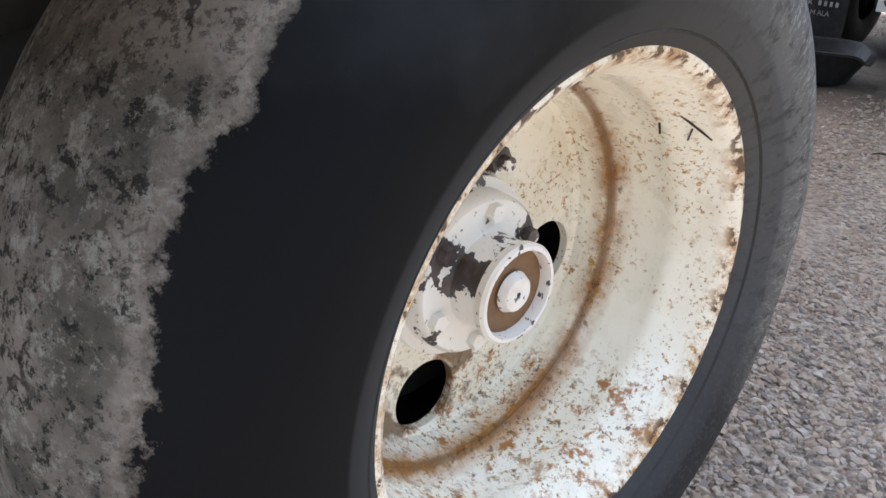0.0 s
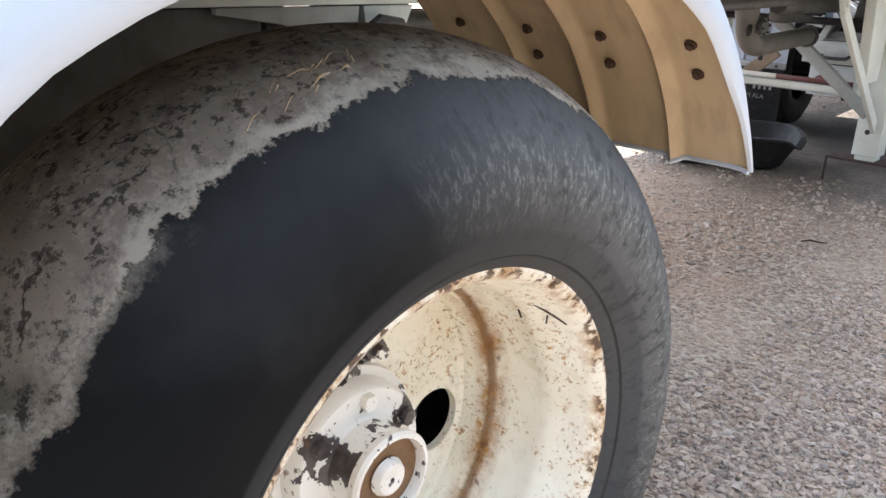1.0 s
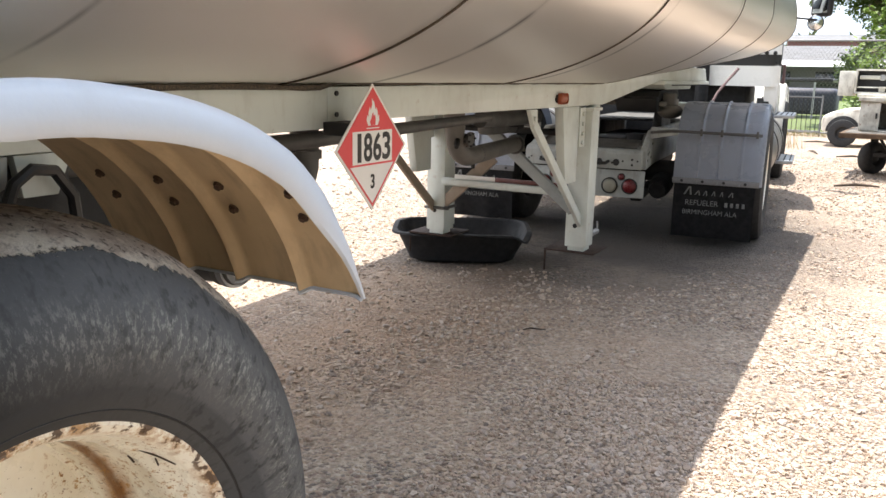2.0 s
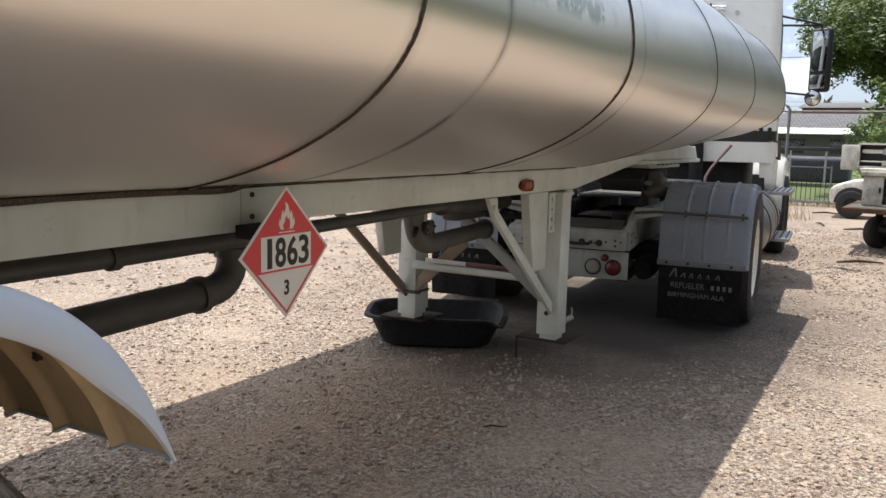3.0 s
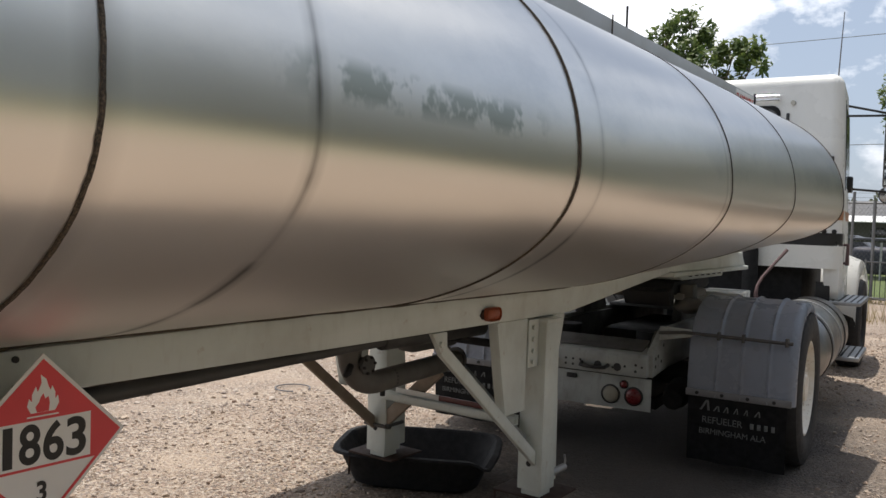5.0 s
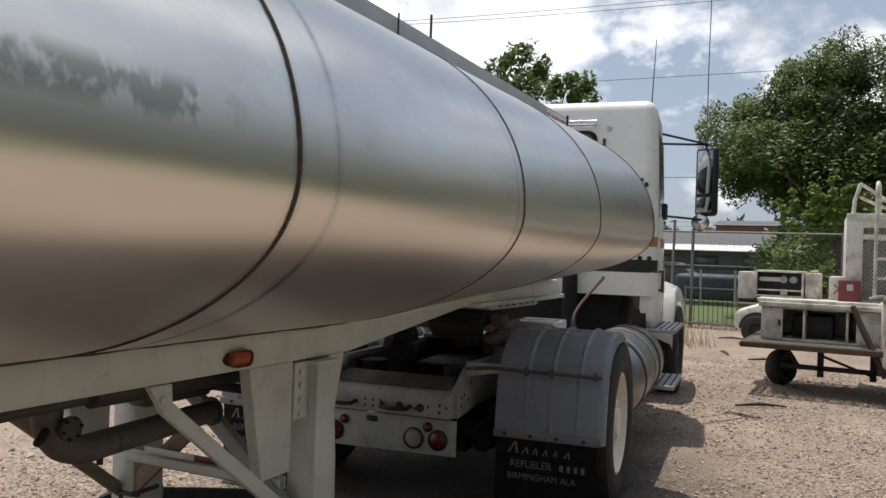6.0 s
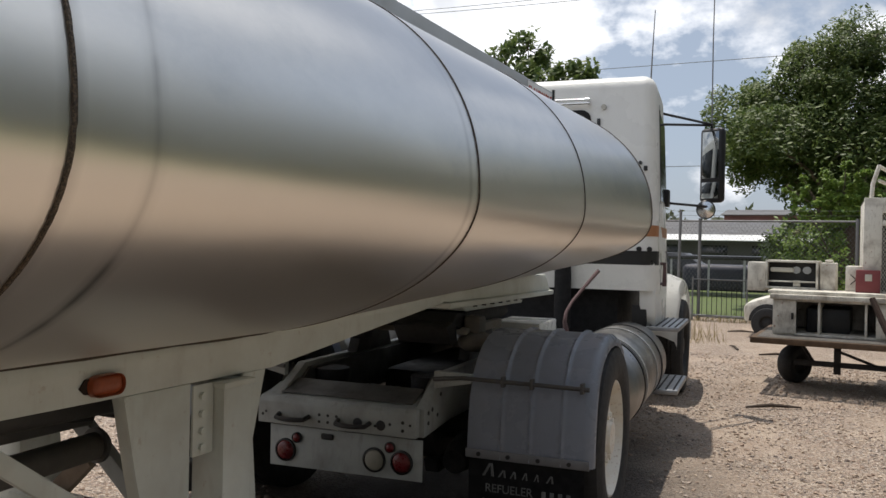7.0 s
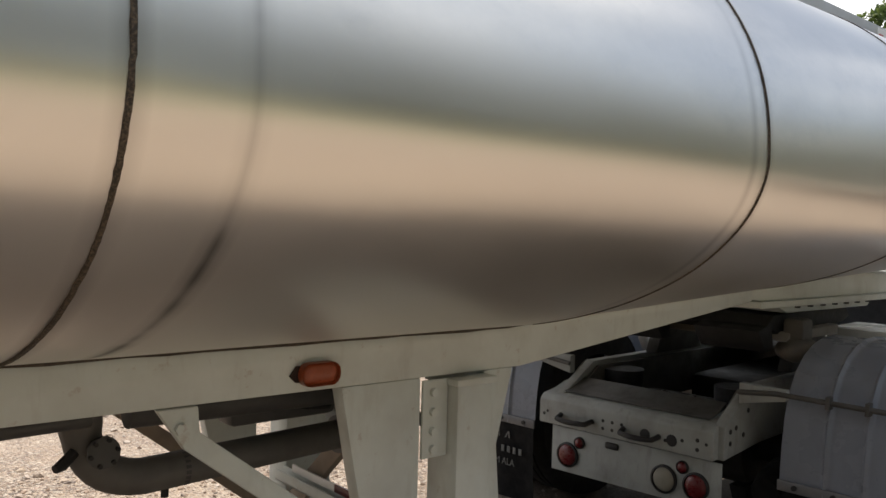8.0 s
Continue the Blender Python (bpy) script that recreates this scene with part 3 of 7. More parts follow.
make_ground()
bm = bmesh.new()
box(bm, (-300, 20.2, -0.3), (300, 400, 0.03), 0.01)
box(bm, (13, 13.1, -0.3), (300, 20.1, 0.028), 0.01)
solo("lawn", bm, M_GRASS, "mown green grass beyond the gravel yard", "grass", kind="structure")
bm = bmesh.new()
box(bm, (6.6, -300, -0.3), (300, 13.0, 0.026), 0.01)
solo("lawn", bm, M_GRASS2, "parched olive grass along the side of the yard", "grass", kind="structure")


def stones(name, count, x0, x1, y0, y1, lo, hi, seed, patchy=0.5):
    """Loose stones, each a knocked-about octahedron or icosahedron, as one mesh."""
    rng = np.random.RandomState(seed)
    t = (1 + 5 ** 0.5) / 2
    ico_v = np.array([(-1, t, 0), (1, t, 0), (-1, -t, 0), (1, -t, 0), (0, -1, t), (0, 1, t), (0, -1, -t), (0, 1, -t), (t, 0, -1), (t, 0, 1), (-t, 0, -1), (-t, 0, 1)]) / 1.9
    ico_f = np.array([(0, 11, 5), (0, 5, 1), (0, 1, 7), (0, 7, 10), (0, 10, 11), (1, 5, 9), (5, 11, 4), (11, 10, 2), (10, 7, 6), (7, 1, 8), (3, 9, 4), (3, 4, 2), (3, 2, 6), (3, 6, 8), (3, 8, 9), (4, 9, 5), (2, 4, 11), (6, 2, 10), (8, 6, 7), (9, 8, 1)])
    px, py = rng.uniform(x0, x1, count * 2), rng.uniform(y0, y1, count * 2)
    keep = [noise.noise((a * 1.1, b * 1.1, 3.0)) + 0.6 * noise.noise((a * 3.3, b * 3.3, 7.0)) > rng.uniform(-1, 1) * (1 - patchy) - 0.15 + 0.35 * (patchy - 0.5) for a, b in zip(px, py)]
    keep = np.array(keep) & (np.hypot((px - 0.35) * 1.3, (py - 4.7) * 0.77) > 2.4 * rng.uniform(0.55, 1.1, count * 2))
    px, py = px[keep][:count], py[keep][:count]
    n = len(px)
    size = lo + (hi - lo) * rng.rand(n) ** 2.0
    scale = size[:, None] * rng.uniform(0.6, 1.3, (n, 3)) * np.array((1, 1, 0.7))
    jit = 1 + rng.uniform(-0.42, 0.42, (n, 12, 1))
    v = ico_v[None] * jit * scale[:, None, :] * 0.5
    ang = rng.uniform(0, 6.28, n)
    c, s = np.cos(ang)[:, None], np.sin(ang)[:, None]
    vx, vy = v[..., 0] * c - v[..., 1] * s, v[..., 0] * s + v[..., 1] * c
    v = np.stack((vx + px[:, None], vy + py[:, None], v[..., 2] + (size * 0.1)[:, None]), -1).reshape(-1, 3)
    f = (ico_f[None] + (np.arange(n) * 12)[:, None, None]).reshape(-1, 3)
    me = bpy.data.meshes.new(name)
    me.from_pydata(v.tolist(), [], f.tolist())
    me.materials.append(M_STONE)
    return tagged(new(name, me), "loose pale grey and tan gravel stones", "gravel", kind="stuff")


stones("gravel", 50000, 0.85, 3.0, -2.0, 1.2, 0.007, 0.025, 1, 0.55)
stones("gravel", 17000, 0.1, 3.8, 0.9, 5.5, 0.008, 0.030, 5, 0.75)
stones("gravel", 11000, -2.8, 0.4, -2.6, 5.5, 0.009, 0.034, 2, 0.45)
stones("gravel", 24000, -3.0, 5.0, 5.0, 13.0, 0.012, 0.040, 3, 0.35)
stones("gravel", 6000, -12.0, -2.5, -1.0, 14.0, 0.02, 0.06, 4, 0.4)


def leaf_cloud(bm, centre, radius, count, leaf, rng, squash=0.85):
    """A clump of small folded leaves."""
    for _ in range(count):
        d = Vector((rng.gauss(0, 1), rng.gauss(0, 1), rng.gauss(0, 1))).normalized()
        p = Vector(centre) + d * radius * rng.random() ** 0.4 * Vector((1, 1, squash)).length / 1.65
        a = Vector((rng.gauss(0, 1), rng.gauss(0, 1), rng.gauss(0, 0.7))).normalized()
        b = a.orthogonal().normalized()
        s = leaf * rng.uniform(0.6, 1.4)
        v = [bm.verts.new(p + q) for q in (-a * s, b * s * 0.42, a * s, -b * s * 0.42)]
        bm.faces.new(v)


def tree(at, height, lobes, leaf, clumps, per, leafmat, label, seed, trunk_r=0.16, name="tree"):
    rng = random.Random(seed)
    root = thing(name, at, label, "tree")
    at = Vector(at)
    bm = bmesh.new()
    tube(bm, [at + Vector((0, 0, -0.05)), at + Vector((0.08, 0.05, height * 0.2)), at + Vector((0.0, 0.1, height * 0.42)), at + Vector((0.15, 0, height * 0.66))], [trunk_r, trunk_r * 0.8, trunk_r * 0.6, trunk_r * 0.3], 9)
    crown = bmesh.new()
    for c, rad in lobes:
        c = at + Vector(c)
        start = at + Vector((0.05, 0.05, min(c.z - at.z - 0.2, height * rng.uniform(0.22, 0.45))))
        tube(bm, [start, (start + c) / 2 + Vector((0, 0, 0.25)), c], [trunk_r * 0.45, trunk_r * 0.28, trunk_r * 0.1], 6)
        n = max(3, int(clumps * rad ** 2))
        for _ in range(n):
            d = Vector((rng.gauss(0, 1), rng.gauss(0, 1), rng.gauss(0, 1))).normalized()
            p = c + d * rad * rng.uniform(0.45, 1.08)
            tube(bm, [c, (c + p) / 2 + Vector((0, 0, 0.1)), p], [trunk_r * 0.12, trunk_r * 0.08, trunk_r * 0.03], 4)
            leaf_cloud(crown, p, rad * rng.uniform(0.3, 0.62), per, leaf, rng)
    part("trunk", bm, M_BARK, root)
    part("crown", crown, leafmat, root)
    return root


# ---------------------------------------------------------------- tank trailer
trailer = thing("tank_trailer", (0, 0, 0), "polished aluminium fuel tank trailer on pale painted frame", "trailer")
TANK_Y0, TANK_Y1 = -3.6, 5.5


def tank_section(y, grow=0.0, seg=112):
    """The barrel's outline: an ellipse whose belly rises and flattens towards the front."""
    k = max(0.0, min(1.0, (y - 2.72) / 2.78))
    zc, up, low, n = 1.698 + 0.03 * k, 0.832 - 0.035 * k, 0.528 - 0.16 * k, 2.0 + 0.3 * k
    out = []
    for i in range(seg):
        a = 2 * math.pi * i / seg
        c, s = math.cos(a), math.sin(a)
        e = 2.16 if s > 0 else n
        x = math.copysign(abs(c) ** (2 / e), c) * (1.255 - 0.008 * k + grow)
        z = math.copysign(abs(s) ** (2 / e), s) * ((up if s > 0 else low) + grow)
        # rolled sheet is never quite true
        wave = 1 + 0.0018 * noise.noise((1.7 * y, 2.2 * c, 2.2 * s)) + 0.0007 * noise.noise((4.1 * y, 5.0 * c, 5.0 * s + 9))
        out.append((x * wave, y, zc + z * wave))
    return out


def make_barrel():
    bm = bmesh.new()
    ys = [TANK_Y0 + i * 0.07 for i in range(int((TANK_Y1 - TANK_Y0) / 0.07) + 1)] + [2.72, TANK_Y1]
    ys = sorted({round(y, 3) for y in ys})
    loops = []
    for y in ys:
        loops.append(tank_section(y))

    def dome(y, way):
        got = []
        for k in range(1, 7):
            a = k / 6 * math.pi / 2
            zc = 1.698 + (0.03 if way > 0 else 0)
            got.append([(p[0] * (0.03 + 0.97 * math.cos(a)), y + way * 0.16 * math.sin(a), zc + (p[2] - zc) * (0.03 + 0.97 * math.cos(a))) for p in tank_section(y)])
        return got
    loops = dome(TANK_Y0, -1)[::-1] + loops + dome(TANK_Y1, 1)
    rings(bm, loops, cap=True)
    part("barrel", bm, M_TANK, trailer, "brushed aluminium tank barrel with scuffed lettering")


make_barrel()


def weld_band(y, half, proud, mat=M_WELD, name="weld_seam"):
    bm = bmesh.new()
    prof = [(-half, -0.003), (-half * 0.6, proud), (half * 0.6, proud), (half, -0.003)]
    loops = []
    for dy, g in prof:
        loop = []
        for i, p in enumerate(tank_section(y + dy, g, 360)):
            wob = 0.3 * half * noise.noise((i * 0.11, y, 0)) + 0.3 * half * noise.noise((i * 0.9, y, dy * 90))
            loop.append((p[0], y + dy + wob, p[2]))
        loops.append(loop)
    rings(bm, loops, close=False)
    part(name, bm, mat, trailer, "dark weathered weld seam")


for y, half, proud in ((-2.4, 0.006, 0.003), (-0.243, 0.005, 0.005), (1.258, 0.005, 0.005), (2.765, 0.0035, 0.003), (3.98, 0.0035, 0.003), (5.49, 0.009, 0.004)):
    weld_band(y, half, proud)


def make_frame():
    # side beams: rear length set a little proud, front length with its upward kink
    for side in (1, -1):
        x0, x1 = (0.445, 0.505) if side > 0 else (-0.505, -0.445)
        bm = bmesh.new()
        prism(bm, [(-0.032, 1.098), (2.715, 1.09), (4.09, 1.24), (4.09, 1.372), (2.725, 1.222), (-0.032, 1.205)], x0, x1, 0, 0.004)
        part("front_beam", bm, M_FRAME, trailer)
        bm = bmesh.new()
        prism(bm, [(-3.3, 1.07), (-0.036, 1.078), (-0.036, 1.204), (-3.3, 1.20)], x0 + 0.003 * side, x1 + 0.003 * side, 0, 0.004)
        part("rear_beam", bm, M_FRAME, trailer)
        # dark sealed joint between beam and barrel
        bm = bmesh.new()
        pts = [(side * 0.512, y, 1.206 + 0.006 * noise.noise((y * 3, 0, 0))) for y in np.arange(-3.2, -0.02, 0.08)] + [(side * 0.512, y, 1.219 + 0.004 * noise.noise((y * 4, 1, 0))) for y in np.arange(0.0, 2.72, 0.08)] + [(side * 0.512, y, 1.222 + 0.109 * (y - 2.72) + 0.003 * noise.noise((y * 4, 1, 0))) for y in np.arange(2.76, 4.05, 0.08)]
        tube(bm, pts, [0.0085 + 0.005 * noise.noise((p[1] * 9, 2, 0)) for p in pts], 6)
        part("sealant_bead", bm, M_WELD, trailer)
    # bolster and coupler apron over the fifth wheel
    bm = bmesh.new()
    prism(bm, [(4.06, 1.375), (4.09, 1.245), (4.2, 1.235), (5.8, 1.235), (5.7, 1.345), (4.13, 1.345)], -0.50, 0.50, 0, 0.006)
    part("coupler_apron", bm, M_FRAME, trailer)
    bm = bmesh.new()
    box(bm, (-0.52, 4.14, 1.205), (0.52, 5.82, 1.235), 0.006)
    part("coupler_plate", bm, M_FRAME, trailer)
    bm = bmesh.new()
    prism(bm, [(4.42, 1.205), (4.52, 1.165), (5.4, 1.165), (5.45, 1.205)], -0.44, 0.44, 0, 0.006)
    part("kingpin_plate", bm, M_FRAME, trailer)
    for i in range(8):
        bm = bmesh.new()
        y = 4.5 + i * 0.125
        cyl(bm, (0.5, y, 1.215), (0.5, y, 1.196), 0.013, seg=8)
        part("bolt", bm, M_DARK, trailer)
    # cross-members hidden between the beams
    for y in (-2.9, -2.1, -1.58, -0.9, 0.3, 1.2, 2.35):
        bm = bmesh.new()
        box(bm, (-0.445, y - 0.04, 1.09), (0.445, y + 0.04, 1.16), 0.004)
        part("cross_member", bm, M_DARK, trailer)
    # amber marker on the right-hand beam
    bm = bmesh.new()
    prism(bm, [(1.908, 1.135), (1.925, 1.118), (2.02, 1.112), (2.036, 1.125), (2.036, 1.15), (2.02, 1.160), (1.925, 1.158)], 0.505, 0.512, 0, 0.001)
    base = part("marker_lamp", bm, M_FOOT, trailer)
    bm = bmesh.new()
    box(bm, (0.508, 1.93, 1.108), (0.534, 2.04, 1.166), 0.025, seg=4)
    part("lens", bm, M_AMBER, base, "faded orange lens")
    for z in (1.12, 1.185):
        bm = bmesh.new()
        cyl(bm, (0.503, 0.012, z), (0.511, 0.012, z), 0.008, seg=8)
        part("rivet", bm, M_DARK, trailer)
    # walkway dam along the crown
    for side in (1, -1):
        bm = bmesh.new()
        prism(bm, [(-3.2, 2.36), (5.42, 2.32), (5.45, 2.53), (-3.2, 2.585)], side * 0.6 - 0.004, side * 0.6 + 0.004, 0, 0.002)
        part("spill_dam", bm, M_DAM, trailer, "plain grey spill dam along the crown")
    bm = bmesh.new()
    box(bm, (-0.596, 5.41, 2.32), (0.596, 5.418, 2.525))
    part("dam_end", bm, M_DAM, trailer)
    for y in (0.5, 2.87):
        bm = bmesh.new()
        box(bm, (0.603, y - 0.005, 2.36), (0.608, y + 0.005, 2.57), 0.001)
        part("dam_joint", bm, M_WELD, trailer)
    bm = bmesh.new()
    cyl(bm, (0.1, 4.2, 2.5), (0.1, 4.2, 2.98), 0.008, seg=8)
    part("vent_rod", bm, M_DARK, trailer)
    bm = bmesh.new()
    box(bm, (0.604, 4.97, 2.40), (0.609, 5.42, 2.52), 0.001)
    sign = part("warning_sign", bm, M_PL_WHITE, trailer, "white sign with red lettering")
    lettering("words", "FLAMMABLE", 0.085, Matrix.Translation((0.6105, 5.195, 2.46)) @ FACE_X, M_REDINK, sign, 0.95)
    bm = bmesh.new()
    box(bm, (0.597, 5.455, 2.32), (0.612, 5.47, 2.55), 0.002)
    part("dam_post", bm, M_DARK, trailer)


make_frame()


def make_placard():
    cx, cy, cz, h = 0.65, 0.0, 1.026, 0.193
    bm = bmesh.new()
    prism(bm, [(cy, cz + h), (cy + h, cz), (cy, cz - h), (cy - h, cz)], cx - 0.004, cx, 0, 0.0012)
    pl = part("placard", bm, M_PL_WHITE, trailer, "red and white diamond fuel placard")

    bm = bmesh.new()
    prism(bm, [(cy, cz + 0.181), (cy + 0.181, cz), (cy + 0.129, cz - 0.052), (cy - 0.129, cz - 0.052), (cy - 0.181, cz)], cx + 0.0003, cx + 0.0012, 0)
    part("red_field", bm, M_PL_RED, pl)
    bm = bmesh.new()
    for sgn in (1, -1):
        prism(bm, [(cy + sgn * (0.181 - 0.052), cz - 0.052), (cy, cz - 0.181), (cy, cz - 0.172), (cy + sgn * (0.172 - 0.052), cz - 0.052)], cx + 0.0003, cx + 0.0012, 0)
    part("red_border", bm, M_PL_RED, pl)
    bm = bmesh.new()
    prism(bm, [(cy - 0.108, cz + 0.052), (cy + 0.108, cz + 0.052), (cy + 0.108, cz - 0.046), (cy - 0.108, cz - 0.046)], cx + 0.0013, cx + 0.002, 0)
    part("number_panel", bm, M_PL_WHITE, pl)
    for digit, dy, w in (("1", -0.0735, 0.0195), ("8", -0.0275, 0.045), ("6", 0.0235, 0.045), ("3", 0.0745, 0.045)):
        lettering("number", digit, 0.12, Matrix.Translation((cx + 0.0026, cy + dy, cz + 0.003)) @ FACE_X, M_INK, pl, 1.0, 0.0005, 0.0026, (w, 0.086))
    lettering("class_number", "3", 0.06, Matrix.Translation((cx + 0.0012, cy, cz - 0.105)) @ FACE_X, M_INK, pl, 0.85, 0.0005, 0.0015)
    # flame sign: an outer flame with tongues and a red heart
    outer = [(-0.026, 0.068), (-0.034, 0.084), (-0.030, 0.1), (-0.024, 0.092), (-0.024, 0.108), (-0.016, 0.124), (-0.012, 0.112), (-0.004, 0.13), (-0.006, 0.148), (0.006, 0.138), (0.011, 0.122), (0.016, 0.112), (0.019, 0.122), (0.026, 0.108), (0.026, 0.092), (0.032, 0.1), (0.035, 0.084), (0.026, 0.068)]
    bm = bmesh.new()
    prism(bm, [(cy + a, cz + b) for a, b in outer], cx + 0.0013, cx + 0.0019, 0)
    box(bm, (cx + 0.0013, cy - 0.034, cz + 0.0585), (cx + 0.0019, cy + 0.034, cz + 0.0615))
    part("flame", bm, M_PL_WHITE, pl)
    bm = bmesh.new()
    prism(bm, [(cy + a, cz + b) for a, b in [(-0.013, 0.0685), (-0.017, 0.08), (-0.009, 0.09), (-0.006, 0.1), (0.0, 0.108), (0.004, 0.096), (0.011, 0.1), (0.014, 0.086), (0.012, 0.0685)]], cx + 0.002, cx + 0.0024, 0)
    part("flame_heart", bm, M_PL_RED, pl)
    bm = bmesh.new()
    prism(bm, [(-0.06, 1.10), (0.06, 1.10), (0.06, 1.06), (-0.06, 1.06)], 0.508, 0.648, 0, 0.003)
    part("hanger", bm, M_DARK, pl)


make_placard()


def make_landing_gear(side):
    s = side
    x = 0.475 * s
    # hanger plate, then the square post with a flange plate on its front
    bm = bmesh.new()
    prism(bm, [(2.068, 1.089), (2.33, 1.089), (2.33, 0.665), (2.16, 0.665), (2.115, 0.86)], x - 0.03, x + 0.02, 0, 0.004)
    gus = part("leg_hanger", bm, M_FRAME, trailer)
    bm = bmesh.new()
    prism(bm, [(2.565, 1.089), (2.685, 1.089), (2.625, 0.86), (2.645, 0.66), (2.655, 0.27), (2.565, 0.27)], x - 0.02, x + 0.025, 0, 0.003)
    part("front_flange", bm, M_FRAME, gus)
    bm = bmesh.new()
    box(bm, (x - 0.065, 2.43, 0.262), (x + 0.065, 2.563, 1.07), 0.006)
    post = part("landing_leg", bm, M_FRAME, trailer, "pale painted square landing leg")
    bm = bmesh.new()
    box(bm, (x - 0.05, 2.445, 0.235), (x + 0.05, 2.55, 0.275), 0.004)
    part("inner_leg", bm, M_FRAME, post)
    bm = bmesh.new()
    box(bm, (x - 0.19, 2.42, 0.225), (x + 0.12, 2.69, 0.236), 0.003)
    part("foot_plate", bm, M_FOOT, post)
    bm = bmesh.new()
    cyl(bm, (x - 0.185, 2.43, 0.23), (x - 0.185, 2.43, 0.10), 0.006, seg=8)
    part("hanging_rod", bm, M_FOOT, post)
    bm = bmesh.new()
    cyl(bm, (x + 0.04 * s, 2.56, 0.32), (x + 0.04 * s, 2.71, 0.32), 0.018, seg=10)
    tube(bm, [(x + 0.04 * s, 2.71, 0.32), (x + 0.04 * s, 2.72, 0.35), (x + 0.04 * s, 2.71, 0.38)], 0.006, 6)
    part("crank_stub", bm, M_STEEL, post)
    bm = bmesh.new()
    box(bm, (x - 0.075, 2.42, 1.062), (x + 0.075, 2.575, 1.08), 0.003)
    part("leg_cap", bm, M_FRAME, post)
    bm = bmesh.new()
    box(bm, (x + 0.02 * s - 0.004, 2.335, 0.86), (x + 0.02 * s + 0.006, 2.425, 1.08), 0.002)
    part("bolt_strip", bm, M_FRAME, gus)
    for z in (0.885, 0.935, 0.99, 1.045):
        bm = bmesh.new()
        cyl(bm, (x + 0.022 * s, 2.37, z), (x + 0.038 * s, 2.37, z), 0.012, seg=8)
        part("bolt", bm, M_FRAME, gus)
    bm = bmesh.new()
    cyl(bm, (x - 0.005, 2.4315, 0.39), (x - 0.005, 2.428, 0.39), 0.014, seg=12)
    part("pin_hole", bm, M_DARK, post)
    # diagonal brace from the beam down to the leg
    bm = bmesh.new()
    prism(bm, [(1.585, 1.09), (1.68, 1.09), (1.685, 1.03), (2.43, 0.455), (2.43, 0.385), (1.65, 0.995)], x - 0.012 + 0.02 * s, x + 0.012 + 0.02 * s, 0, 0.004)
    br = part("diagonal_brace", bm, M_FRAME if s > 0 else M_TANBRACE, trailer)
    bm = bmesh.new()
    cyl(bm, (x + 0.03 * s, 1.637, 1.045), (x + 0.045 * s, 1.637, 1.045), 0.014, seg=6)
    part("bolt", bm, M_FRAME, br)
    return post


make_landing_gear(1)
make_landing_gear(-1)
bm = bmesh.new()
prism(bm, [(2.385, 0.565), (2.425, 0.565), (2.425, 0.612), (2.418, 0.612), (2.418, 0.572), (2.385, 0.572)], -0.41, 0.41, 0, 0.002)
box(bm, (-0.41, 2.385, 0.566), (0.41, 2.391, 0.606), 0.001)
channel = part("cross_channel", bm, M_FRAME, trailer, "pale steel channel joining the landing legs")
bm = bmesh.new()
box(bm, (-0.33, 2.409, 0.609), (-0.05, 2.4165, 0.636), 0.001)
part("tape_strip", bm, M_PL_WHITE, channel, "white reflective strip")
bm = bmesh.new()
box(bm, (-0.05, 2.409, 0.609), (0.36, 2.4165, 0.636), 0.001)
part("tape_strip", bm, M_TAPE_R, channel, "dull red reflective strip")
bm = bmesh.new()
box(bm, (-0.55, 2.415, 0.40), (-0.40, 2.58, 0.418), 0.004)
cyl(bm, (-0.385, 2.44, 0.41), (-0.415, 2.44, 0.41), 0.014, seg=6)
part("leg_clamp", bm, M_PIPE, trailer)
bm = bmesh.new()
prism(bm, [(-0.48, 0.44), (-0.43, 0.39), (-0.06, 0.73), (-0.11, 0.78)], 2.44, 2.47, 1, 0.004)
part("cross_brace", bm, M_TANBRACE, trailer)
bm = bmesh.new()
prism(bm, [(0.47, 0.52), (0.45, 0.46), (-0.1, 0.9), (-0.06, 0.95)], 2.37, 2.41, 1, 0.004)
part("cross_brace", bm, M_CHASSIS, trailer)
bm = bmesh.new()
cyl(bm, (-0.44, 2.45, 0.93), (0.44, 2.45, 0.93), 0.02, seg=10)
part("cross_shaft", bm, M_DARK, trailer)


